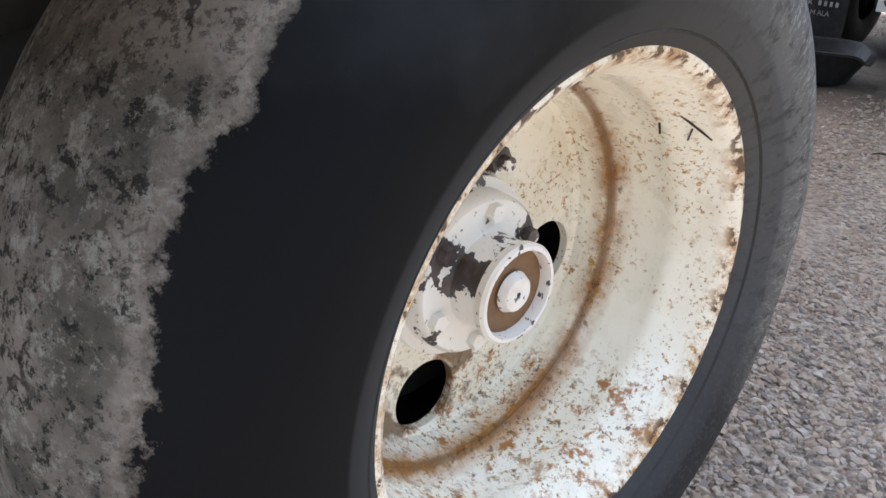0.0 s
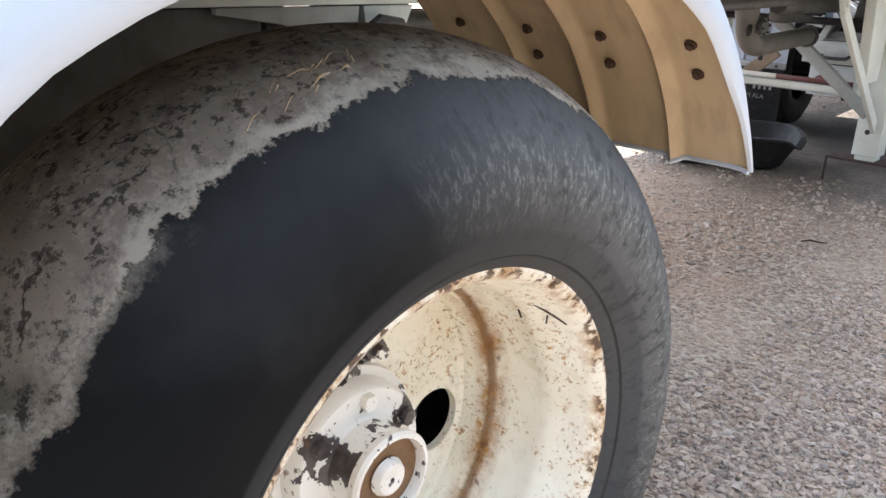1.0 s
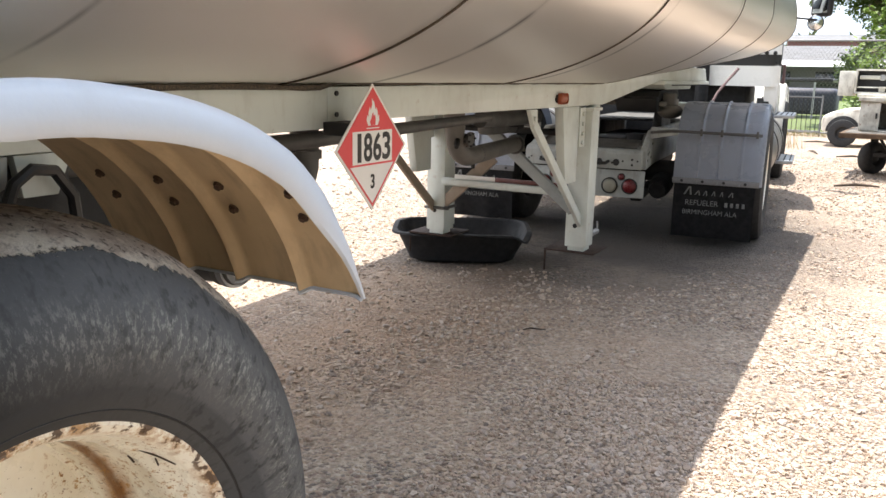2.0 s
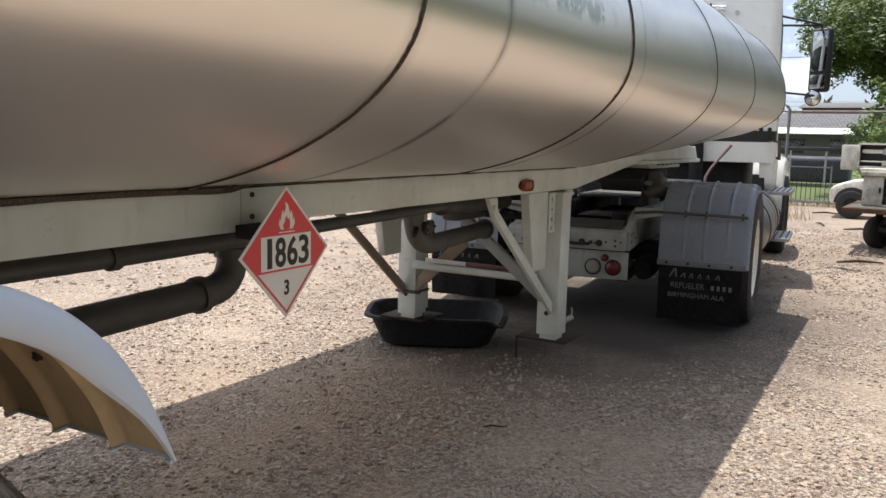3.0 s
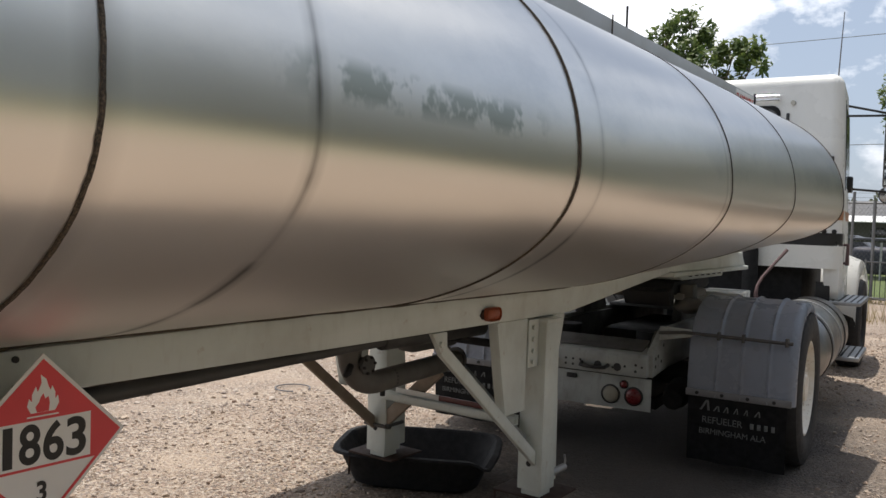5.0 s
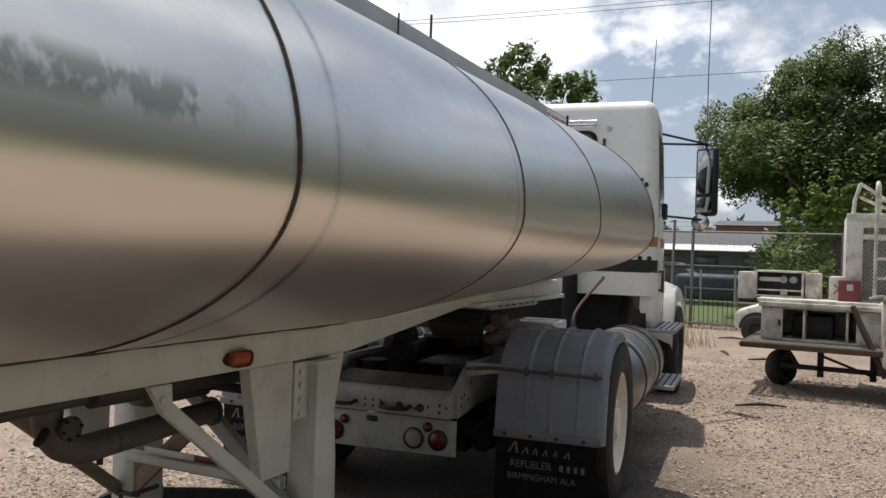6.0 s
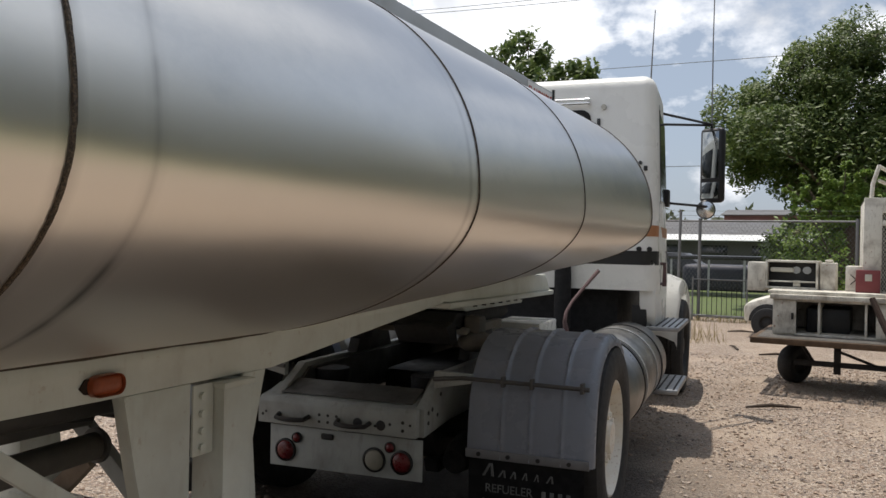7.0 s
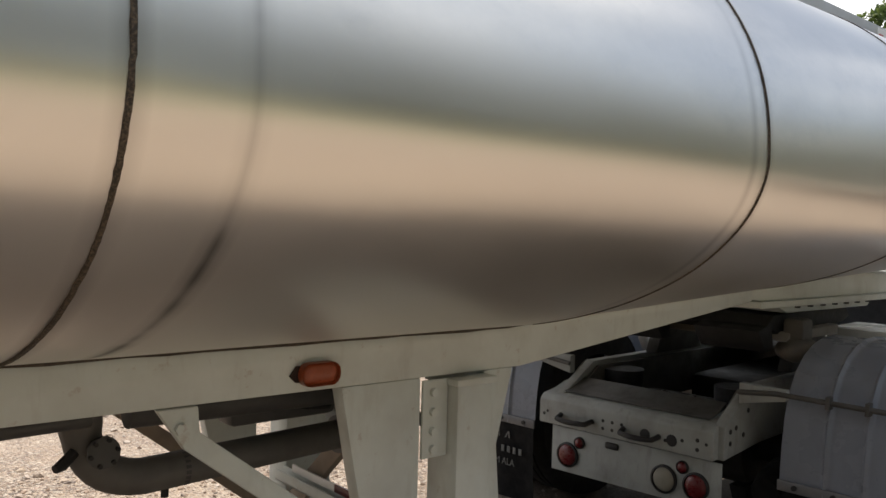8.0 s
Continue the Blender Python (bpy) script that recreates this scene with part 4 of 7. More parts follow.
def make_pipes():
    bm = bmesh.new()
    tube(bm, [(0.33, y, z) for y, z in ((-1.2, 1.02), (-0.4, 1.02), (0.1, 1.025), (0.9, 1.04), (1.5, 1.052))], [0.029, 0.029, 0.028, 0.023, 0.021], 12)
    tube(bm, [(0.33, -0.36, 1.02), (0.33, -0.33, 1.02)], 0.037, 12)
    part("upper_pipe", bm, M_PIPE, trailer)
    bm = bmesh.new()
    tube(bm, [(0.2, -1.25, 0.78), (0.2, -0.3, 0.82), *arc((0.2, 0.12, 0.835), (0.2, 0.24, 0.84), (0.2, 0.24, 0.95)), (0.2, 0.24, 1.1)], 0.052, 18)
    main = part("lower_pipe", bm, M_PIPE, trailer, "dusty dark grey discharge pipe")
    for p, q in (((0.2, 0.07, 0.832), (0.2, 0.10, 0.834)), ((0.2, 0.24, 0.945), (0.2, 0.24, 0.975))):
        bm = bmesh.new()
        cyl(bm, p, q, 0.062, seg=18)
        part("pipe_collar", bm, M_PIPE, main)
    bm = bmesh.new()
    cyl(bm, (0.3, 0.05, 0.985), (0.3, 0.05, 1.04), 0.012, seg=8)
    part("drain_cock", bm, M_DARK, main)
    # short capped stub in front of the mudguard
    bm = bmesh.new()
    tube(bm, [(0.2, -0.55, 0.72), (0.62, -0.6, 0.77)], 0.042, 16)
    stub = part("capped_stub", bm, M_PIPE, trailer)
    bm = bmesh.new()
    cyl(bm, (0.60, -0.598, 0.768), (0.66, -0.605, 0.774), 0.05, 0.046, 18)
    part("cap", bm, M_PIPE_T, stub, "dusty worn end cap")
    bm = bmesh.new()
    cyl(bm, (0.625, -0.601, 0.770), (0.645, -0.603, 0.772), 0.053, 0.053, 20)
    part("clamp_ring", bm, M_STEEL, stub)
    # manifold ahead of the far leg: a tight elbow with a bolted blind flange, a straight run and a collar
    bm = bmesh.new()
    tube(bm, [(0.12, 1.535, 1.09), (0.12, 1.54, 0.99), *arc((0.12, 1.545, 0.955), (0.12, 1.565, 0.84), (0.12, 1.70, 0.832), 9), (0.12, 2.33, 0.858)], [0.054, 0.054] + [0.048] * 10 + [0.044], 20)
    man = part("manifold_pipe", bm, M_PIPE_T, trailer, "dusty elbow and discharge run")
    bm = bmesh.new()
    cyl(bm, (0.14, 1.575, 0.93), (0.186, 1.575, 0.93), 0.03, seg=20)
    cyl(bm, (0.186, 1.575, 0.93), (0.2, 1.575, 0.93), 0.04, seg=24)
    flange = part("blind_flange", bm, M_PIPE, man)
    for k in range(6):
        a = 2 * math.pi * k / 6 + 0.2
        c = (1.575 + 0.033 * math.cos(a), 0.93 + 0.033 * math.sin(a))
        bm = bmesh.new()
        cyl(bm, (0.178, *c), (0.208, *c), 0.006, seg=6)
        part("flange_bolt", bm, M_DARK, man)
    bm = bmesh.new()
    tube(bm, [(0.15, 1.52, 0.93), (0.16, 1.49, 0.905), (0.17, 1.47, 0.90)], [0.014, 0.016, 0.011], 8)
    part("bleed_valve", bm, M_DARK, man)
    bm = bmesh.new()
    cyl(bm, (0.12, 1.76, 0.80), (0.12, 1.76, 0.765), 0.011, seg=8)
    part("drain_plug", bm, M_DARK, man)
    for y in (1.80, 2.3):
        bm = bmesh.new()
        z = 0.832 + (y - 1.7) * 0.041
        cyl(bm, (0.12, y, z), (0.12, y + 0.014, z), 0.0475 if y < 2 else 0.058, seg=20)
        part("collar", bm, M_PIPE, man)
    bm = bmesh.new()
    tube(bm, [(0.22, 1.62, 1.03), (0.22, 1.9, 1.025), (0.22, 2.36, 1.02)], 0.042, 14)
    part("return_pipe", bm, M_PIPE, man)
    bm = bmesh.new()
    box(bm, (0.05, 1.93, 0.93), (0.15, 2.28, 1.05), 0.02)
    part("valve_body", bm, M_PIPE, man)
    bm = bmesh.new()
    tube(bm, [(0.16, 2.12, 0.985), (0.2, 2.15, 0.98), (0.2, 2.22, 0.972)], [0.016, 0.014, 0.011], 8)
    part("valve_spindle", bm, M_DARK, man)


make_pipes()


# ---- trailer wheel
TYRE_HALF = [(0.160, 0.294), (0.176, 0.309), (0.195, 0.342), (0.2035, 0.382), (0.2, 0.414), (0.187, 0.444), (0.165, 0.472), (0.135, 0.499), (0.1, 0.519), (0.055, 0.534), (0, 0.54)]


def make_wheel(side, detail):
    s = side
    at = (WHEEL.x * s, WHEEL.y, WHEEL.z)
    bm = bmesh.new()
    half = TYRE_HALF
    prof = [(x, r) for x, r in half] + [(-x * 1.35, r) for x, r in half[::-1][1:]]
    # smooth the outline
    for _ in range(2):
        new_p = [prof[0]]
        for a, b in zip(prof, prof[1:]):
            new_p += [(a[0] * 0.75 + b[0] * 0.25, a[1] * 0.75 + b[1] * 0.25), (a[0] * 0.25 + b[0] * 0.75, a[1] * 0.25 + b[1] * 0.75)]
        prof = new_p + [prof[-1]]
    lathe(bm, [(x * s, r) for x, r in prof], seg=128)
    for v in bm.verts:
        if v.co.z < -0.45:
            v.co.z *= 1 + 0.026 * (abs(v.co.z) - 0.45) / 0.09
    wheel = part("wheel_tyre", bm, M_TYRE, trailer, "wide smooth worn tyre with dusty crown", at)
    for r, x in ((0.319, 0.182),):
        bm = bmesh.new()
        lathe(bm, [((x - 0.003) * s, r - 0.003), ((x + 0.0012) * s, r), ((x - 0.001) * s, r + 0.003)], seg=96)
        part("bead_ridge", bm, M_TYRE2, wheel, at=at)
    bm = bmesh.new()
    rim = [(0.153, 0.298), (0.163, 0.3045), (0.169, 0.303), (0.1695, 0.298), (0.163, 0.289), (0.148, 0.2805), (0.128, 0.2765), (0.116, 0.271), (0.102, 0.2635), (0.088, 0.2635), (0.074, 0.2685), (0.05, 0.2655), (0.026, 0.262), (0.012, 0.2595), (0.004, 0.2545), (0.004, 0.249), (-0.008, 0.246), (-0.026, 0.243), (-0.040, 0.239), (-0.045, 0.232)]
    lathe(bm, [(x * s, r) for x, r in rim], seg=112)
    part("rim", bm, M_WHEEL, wheel, "rust-speckled white steel rim", at)
    # dish with four hand holes cut through
    hole_a = [math.radians(a) for a in (-12, -102, 168, 78)]
    rr_, hr = 0.183, 0.0505
    bm = bmesh.new()

    def circle(cy, cz, r, n):
        v = [bm.verts.new((-0.045 * s, cy + r * math.cos(2 * math.pi * i / n), cz + r * math.sin(2 * math.pi * i / n))) for i in range(n)]
        return [bm.edges.new((v[i], v[(i + 1) % n])) for i in range(n)]
    edges = circle(0, 0, 0.2365, 112) + circle(0, 0, 0.08, 48)
    for h in hole_a:
        edges += circle(rr_ * math.cos(h), rr_ * math.sin(h), hr, 36)
    bmesh.ops.triangle_fill(bm, use_beauty=True, edges=edges)
    bmesh.ops.recalc_face_normals(bm, faces=bm.faces)
    part("dish", bm, M_WHEEL, wheel, "white dished disc with hand holes", at)
    for h in hole_a:
        bm = bmesh.new()
        lathe(bm, [(-0.0445 * s, hr * 1.02), (-0.046 * s, hr * 0.99), (-0.058 * s, hr * 0.985)], (0, rr_ * math.cos(h), rr_ * math.sin(h)), 36)
        part("hole_edge", bm, M_WHEEL, wheel, at=at)
    bm = bmesh.new()
    lathe(bm, [(-0.12 * s, 0.05), (-0.12 * s, 0.235), (-0.2 * s, 0.235), (-0.2 * s, 0.05)], seg=48)
    part("brake_drum", bm, M_DARK, wheel, at=at)
    # hub: bolted cap, barrel and rolled end ring
    bm = bmesh.new()
    lathe(bm, [(-0.046 * s, 0.118), (-0.03 * s, 0.116), (-0.028 * s, 0.104), (-0.004 * s, 0.102), (0.002 * s, 0.097), (0.003 * s, 0.066), (0.008 * s, 0.06), (0.05 * s, 0.057)], seg=64)
    hub = part("hub", bm, M_HUB, wheel, "flaking white hub over bare metal", at)
    bm = bmesh.new()
    lathe(bm, [(0.046 * s, 0.0575), (0.048 * s, 0.0625), (0.058 * s, 0.0635), (0.062 * s, 0.06), (0.0625 * s, 0.0555), (0.058 * s, 0.0535), (0.046 * s, 0.0525)], seg=56)
    part("hub_ring", bm, M_CHIP, wheel, at=at)
    bm = bmesh.new()
    lathe(bm, [(0.047 * s, 0.0527), (0.047 * s, 0.03), (0.047 * s, 0.0)], seg=40)
    part("grease_plate", bm, M_HUBRUST, wheel, at=at)
    bm = bmesh.new()
    lathe(bm, [(0.05 * s, 0.026), (0.058 * s, 0.0225), (0.060 * s, 0.02), (0.060 * s, 0.003), (0.058 * s, 0.0)], seg=32)
    part("hub_plug", bm, M_CHIP, wheel, at=at)
    bm = bmesh.new()
    cyl(bm, (0.0598 * s, 0, 0), (0.0606 * s, 0, 0), 0.003, seg=10)
    part("plug_dimple", bm, M_DARK, wheel, at=at)
    for k in range(6):
        a = math.radians(25 + 60 * k)
        bm = bmesh.new()
        cyl(bm, (0.0 * s, 0.083 * math.cos(a), 0.083 * math.sin(a)), (0.013 * s, 0.083 * math.cos(a), 0.083 * math.sin(a)), 0.013, 0.0115, 6)
        part("cap_bolt", bm, M_HUB, wheel, at=at)
    for k in range(4):
        a = math.radians(67 + 45 * k)
        bm = bmesh.new()
        c = (0.137 * math.cos(a), 0.137 * math.sin(a))
        cyl(bm, (-0.046 * s, *c), (-0.03 * s, *c), 0.02, 0.018, 6)
        cyl(bm, (-0.03 * s, *c), (-0.016 * s, *c), 0.0095, seg=10)
        part("wheel_nut", bm, M_HUB, wheel, at=at)
    if detail:
        bm = bmesh.new()
        tube(bm, [(0.118, 0.185, 0.200), (0.13, 0.205, 0.186), (0.146, 0.22, 0.171)], [0.0012, 0.0019, 0.001], 5)
        tube(bm, [(0.128, 0.202, 0.183), (0.118, 0.215, 0.165)], 0.0012, 5)
        part("stuck_stalk", bm, M_TWIG, wheel, "dead stalk caught in the rim", at)
        bm = bmesh.new()
        tube(bm, [(0.092, 0.188, 0.184), (0.088, 0.2, 0.168)], 0.0015, 5)
        part("stuck_stalk", bm, M_TWIG, wheel, at=at)
    return wheel


make_wheel(1, True)
make_wheel(-1, False)
rng = random.Random(77)
bm = bmesh.new()
for _ in range(22):
    x, y = 1.185 + rng.gauss(0, 0.02), -1.735 + rng.gauss(0, 0.032)
    a = rng.gauss(2.1, 0.5)
    ln = rng.uniform(0.008, 0.034)
    z = [0.557 + math.sqrt(0.527 ** 2 - (yy + 1.582) ** 2) - 1.3 * (xx - 1.13) ** 2 for xx, yy in ((x, y), (x + ln * math.cos(a), y + ln * math.sin(a)))]
    tube(bm, [(x, y, z[0] + 0.004), (x + ln * 0.5 * math.cos(a), y + ln * 0.5 * math.sin(a), sum(z) / 2 + 0.007), (x + ln * math.cos(a), y + ln * math.sin(a), z[1] + 0.004)], [0.0006, 0.0009, 0.0004], 4)
solo("straw", bm, M_STRAW, "dry straw bits lying on the tyre crown", "straw", kind="stuff")
bm = bmesh.new()
cyl(bm, (-0.92, -1.582, 0.556), (0.92, -1.582, 0.556), 0.065, seg=20)
part("axle", bm, M_DARK, trailer)
for s in (1, -1):
    bm = bmesh.new()
    for k in range(5):
        h = 0.62 - 0.1 * k
        box(bm, (s * 0.42 - 0.04, -1.582 - h, 0.66 + 0.016 * k), (s * 0.42 + 0.04, -1.582 + h, 0.674 + 0.016 * k), 0.003)
    part("leaf_spring", bm, M_DARK, trailer)
    for y in (-2.15, -1.01):
        bm = bmesh.new()
        prism(bm, [(y - 0.1, 1.08), (y + 0.1, 1.08), (y + 0.05, 0.66), (y - 0.05, 0.66)], s * 0.42 - 0.045, s * 0.42 + 0.045, 0, 0.004)
        part("spring_hanger", bm, M_DARK, trailer)
    # subframe plate under the beam, then the paler hanger plate with its hollowed edge
    bm = bmesh.new()
    prism(bm, [(-2.75, 1.072), (-1.30, 1.072), (-1.30, 1.0), (-1.45, 0.86), (-1.6, 0.72), (-2.6, 0.72)], s * 0.47 - 0.02, s * 0.47 + 0.02, 0, 0.004)
    part("suspension_subframe", bm, M_GRIME, trailer)
    bm = bmesh.new()
    prism(bm, [(-1.40, 1.073), (-1.082, 1.073), (-1.088, 1.012), (-1.12, 0.995), (-1.18, 1.012), (-1.25, 1.04), (-1.40, 1.062)], s * 0.492 - 0.012, s * 0.492 + 0.012, 0, 0.002)
    part("hanger_bracket", bm, M_CHASSIS, trailer)
    bm = bmesh.new()
    prism(bm, [(-1.066, 1.073), (-0.93, 1.073), (-0.97, 0.985), (-1.05, 0.985)], s * 0.485 - 0.012, s * 0.485 + 0.012, 0, 0.002)
    part("spring_plate", bm, M_FRAME, trailer)
    bm = bmesh.new()
    tube(bm, [(s * 0.52, -1.11, 0.96), (s * 0.525, -1.088, 1.02), (s * 0.53, -1.05, 1.047), (s * 0.53, -1.0, 1.04), (s * 0.53, -0.96, 0.985), (s * 0.53, -0.955, 0.92)], 0.013, 8)
    part("brake_hose", bm, M_BLACK, trailer)
    bm = bmesh.new()
    cyl(bm, (s * 0.62, -1.86, 0.72), (s * 0.62, -1.70, 0.74), 0.085, 0.09, 18)
    cyl(bm, (s * 0.62, -1.98, 0.70), (s * 0.62, -1.86, 0.72), 0.07, 0.085, 18)
    part("brake_chamber", bm, M_DARK, trailer)
    # added dark panel keeps sunlit ground from showing behind the wheel
    bm = bmesh.new()
    box(bm, (s * 0.30 - 0.02, -2.9, 0.5), (s * 0.30 + 0.02, -0.7, 1.05), 0.01)
    part("dark_backing", bm, M_DARK, trailer)


def make_mudguard(side):
    s = side
    cy, cz = -1.582, 0.556

    def at(deg, r):
        return cy + r * math.cos(math.radians(deg)), cz + r * math.sin(math.radians(deg))

    shape = ((28.5, 0.682), (36, 0.698), (45, 0.709), (53, 0.712), (60, 0.704), (69, 0.69), (78, 0.676), (90, 0.668))

    def radius(d):
        d = min(d, 180 - d)
        for (a, ra), (b, rb) in zip(shape, shape[1:]):
            if d <= b:
                t = max(0.0, (d - a) / (b - a))
                return ra + (rb - ra) * t
        return shape[-1][1]
    degs = [28.5 + i * (123.0 / 44) for i in range(45)]
    xs_in, xs_out = 0.70, 1.285

    def sheet(xr, flip):
        b = bmesh.new()
        rows = []
        for d in degs:
            row = []
            for x, dr in xr:
                end = min(1.0, (min(d, 180 - d) - 28.5) / 16.0)
                y, z = at(d, radius(d) + (dr * (0.15 + 0.85 * end) if x > 1.255 else dr))
                row.append(b.verts.new((x * s, y, z)))
            rows.append(row)
        for p, q in zip(rows, rows[1:]):
            for i in range(len(xr) - 1):
                f = (p[i], p[i + 1], q[i + 1], q[i])
                b.faces.new(f if flip else f[::-1])
        return b
    ribs = (0.884, 1.018, 1.161)

    def relief(x):
        return sum(-0.018 * math.exp(-((x - r) / 0.0095) ** 2) for r in ribs)
    xr = [(xs_in + i * (1.25 - xs_in) / 80, relief(xs_in + i * (1.25 - xs_in) / 80)) for i in range(81)]
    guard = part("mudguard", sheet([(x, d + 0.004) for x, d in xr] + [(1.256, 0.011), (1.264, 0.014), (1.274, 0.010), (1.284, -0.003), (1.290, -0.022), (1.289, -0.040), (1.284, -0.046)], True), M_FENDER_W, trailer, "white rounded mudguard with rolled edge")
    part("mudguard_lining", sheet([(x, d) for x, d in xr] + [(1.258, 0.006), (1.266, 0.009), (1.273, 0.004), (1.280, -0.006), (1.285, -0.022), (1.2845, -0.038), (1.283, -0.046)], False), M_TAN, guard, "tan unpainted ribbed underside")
    for d in (28.5, 151.5):
        bm = bmesh.new()
        pts = [(x, at(d, radius(d) + dr)) for x, dr in [(p, q) for p, q in xr] + [(1.27, -0.002), (1.284, -0.008)]]
        tube(bm, [(x * s, y, z) for x, (y, z) in pts], 0.004, 5)
        part("edge_strip", bm, M_FENDER_W, guard)
    for x in (1.215, 1.067, 0.927, 0.779):
        for d in (41.3, 45.7, 134.3, 138.7):
            y, z = at(d, radius(d))
            yi, zi = at(d, radius(d) - 0.008)
            bm = bmesh.new()
            cyl(bm, (x * s, y, z), (x * s, yi, zi), 0.0065, seg=6)
            yj, zj = at(d, radius(d) - 0.003)
            cyl(bm, (x * s, y, z), (x * s, yj, zj), 0.0095, seg=12)
            part("bolt", bm, M_BOLT, guard)
    return guard


make_mudguard(1)
make_mudguard(-1)


# ---------------------------------------------------------------- drain pan and yard clutter
def make_pan():
    root = thing("drain_pan", (-0.5, 2.86, 0), "black plastic drip pan on the gravel", "pan")
    rot = Matrix.Rotation(radians(28), 4, "Z")

    def loop(hx, hy, z, n=40, wob=0.0):
        out = []
        for i in range(n):
            a = 2 * math.pi * i / n
            c, sn = math.cos(a), math.sin(a)
            x = math.copysign(abs(c) ** 0.45, c) * hx
            y = math.copysign(abs(sn) ** 0.45, sn) * hy
            zz = z - wob * math.exp(-((a - 5.6) / 0.25) ** 2)
            out.append(Vector((-0.50, 2.86, 0)) + rot @ Vector((x, y, zz)))
        return out
    bm = bmesh.new()
    rings(bm, [loop(0.10, 0.08, 0.014), loop(0.30, 0.19, 0.012), loop(0.35, 0.235, 0.035), loop(0.438, 0.308, 0.212, wob=0.05), loop(0.446, 0.316, 0.212, wob=0.05), loop(0.36, 0.245, 0.025), loop(0.31, 0.20, 0.002), loop(0.10, 0.08, 0.003)], cap=True)
    part("pan_shell", bm, M_FLAP, root)
    bm = bmesh.new()
    rings(bm, [loop(0.437, 0.307, 0.213, wob=0.05), loop(0.445, 0.315, 0.222, wob=0.05), loop(0.475, 0.34, 0.219, wob=0.05), loop(0.48, 0.344, 0.205, wob=0.05), loop(0.472, 0.337, 0.206, wob=0.05), loop(0.447, 0.317, 0.210, wob=0.05)], close=True)
    part("rolled_rim", bm, M_FLAP, root)
    return root


make_pan()

bm = bmesh.new()
tube(bm, [(0.55, 1.51, 0.014), (0.575, 1.54, 0.018), (0.61, 1.555, 0.015), (0.64, 1.585, 0.01)], [0.003, 0.005, 0.004, 0.002], 6)
tube(bm, [(0.575, 1.54, 0.018), (0.565, 1.565, 0.012)], [0.003, 0.001], 5)
solo("twig", bm, M_TWIG, "dry dark twig lying on the gravel", "twig")
bm = bmesh.new()
tube(bm, [(-2.8 + 0.15 * math.cos(a), 4.05 + 0.15 * math.sin(a), 0.016) for a in np.arange(0.3, 5.6, 0.25)], 0.006, 6)
solo("wire_loop", bm, M_WIRE, "bent loop of thin wire on the gravel", "wire")
for i, (x, y, a) in enumerate(((1.55, 13.2, 0.3), (0.9, 13.8, 1.9), (1.75, 8.9, 0.5), (0.75, 16.5, 0.2))):
    bm = bmesh.new()
    d = Vector((math.cos(a), math.sin(a), 0))
    p = Vector((x, y, 0.02))
    tube(bm, [p - d * 0.25, p + Vector((0, 0, 0.02)), p + d * 0.3], [0.012, 0.02, 0.008], 6)
    solo("stick", bm, M_TWIG, "dead stick lying on the gravel", "stick", "sticks on the yard")


def weeds(at, spread, count, height, mat, seed, label):
    rng = random.Random(seed)
    bm = bmesh.new()
    for _ in range(count):
        x, y = at[0] + rng.gauss(0, spread[0]), at[1] + rng.gauss(0, spread[1])
        h = height * rng.uniform(0.4, 1.2)
        a = rng.uniform(0, 6.28)
        d = Vector((math.cos(a), math.sin(a), 0))
        lean = Vector((rng.gauss(0, 0.3), rng.gauss(0, 0.3), 1)) * h
        w = 0.005
        p = Vector((x, y, 0))
        v = [bm.verts.new(q) for q in (p - d * w, p + d * w, p + lean * 0.6 + d * w * 0.6, p + lean * 1.0, p + lean * 0.6 - d * w * 0.6)]
        bm.faces.new(v)
    return solo("weeds", bm, mat, label, "weeds", kind="stuff")


weeds((0.15, 14.6), (0.22, 0.3), 110, 0.38, M_DRY, 5, "dry straw-coloured weeds on the gravel")
weeds((0.2, 18.7), (1.6, 0.15), 700, 0.13, M_DRY, 6, "dry weeds along the fence foot")
weeds((1.4, 19.4), (2.6, 0.3), 1200, 0.18, M_GRASS, 7, "green weeds along the fence foot")


# ---------------------------------------------------------------- road tractor
truck = thing("road_tractor", (0, 4.3, 0), "white conventional road tractor coupled to the tank trailer", "truck")


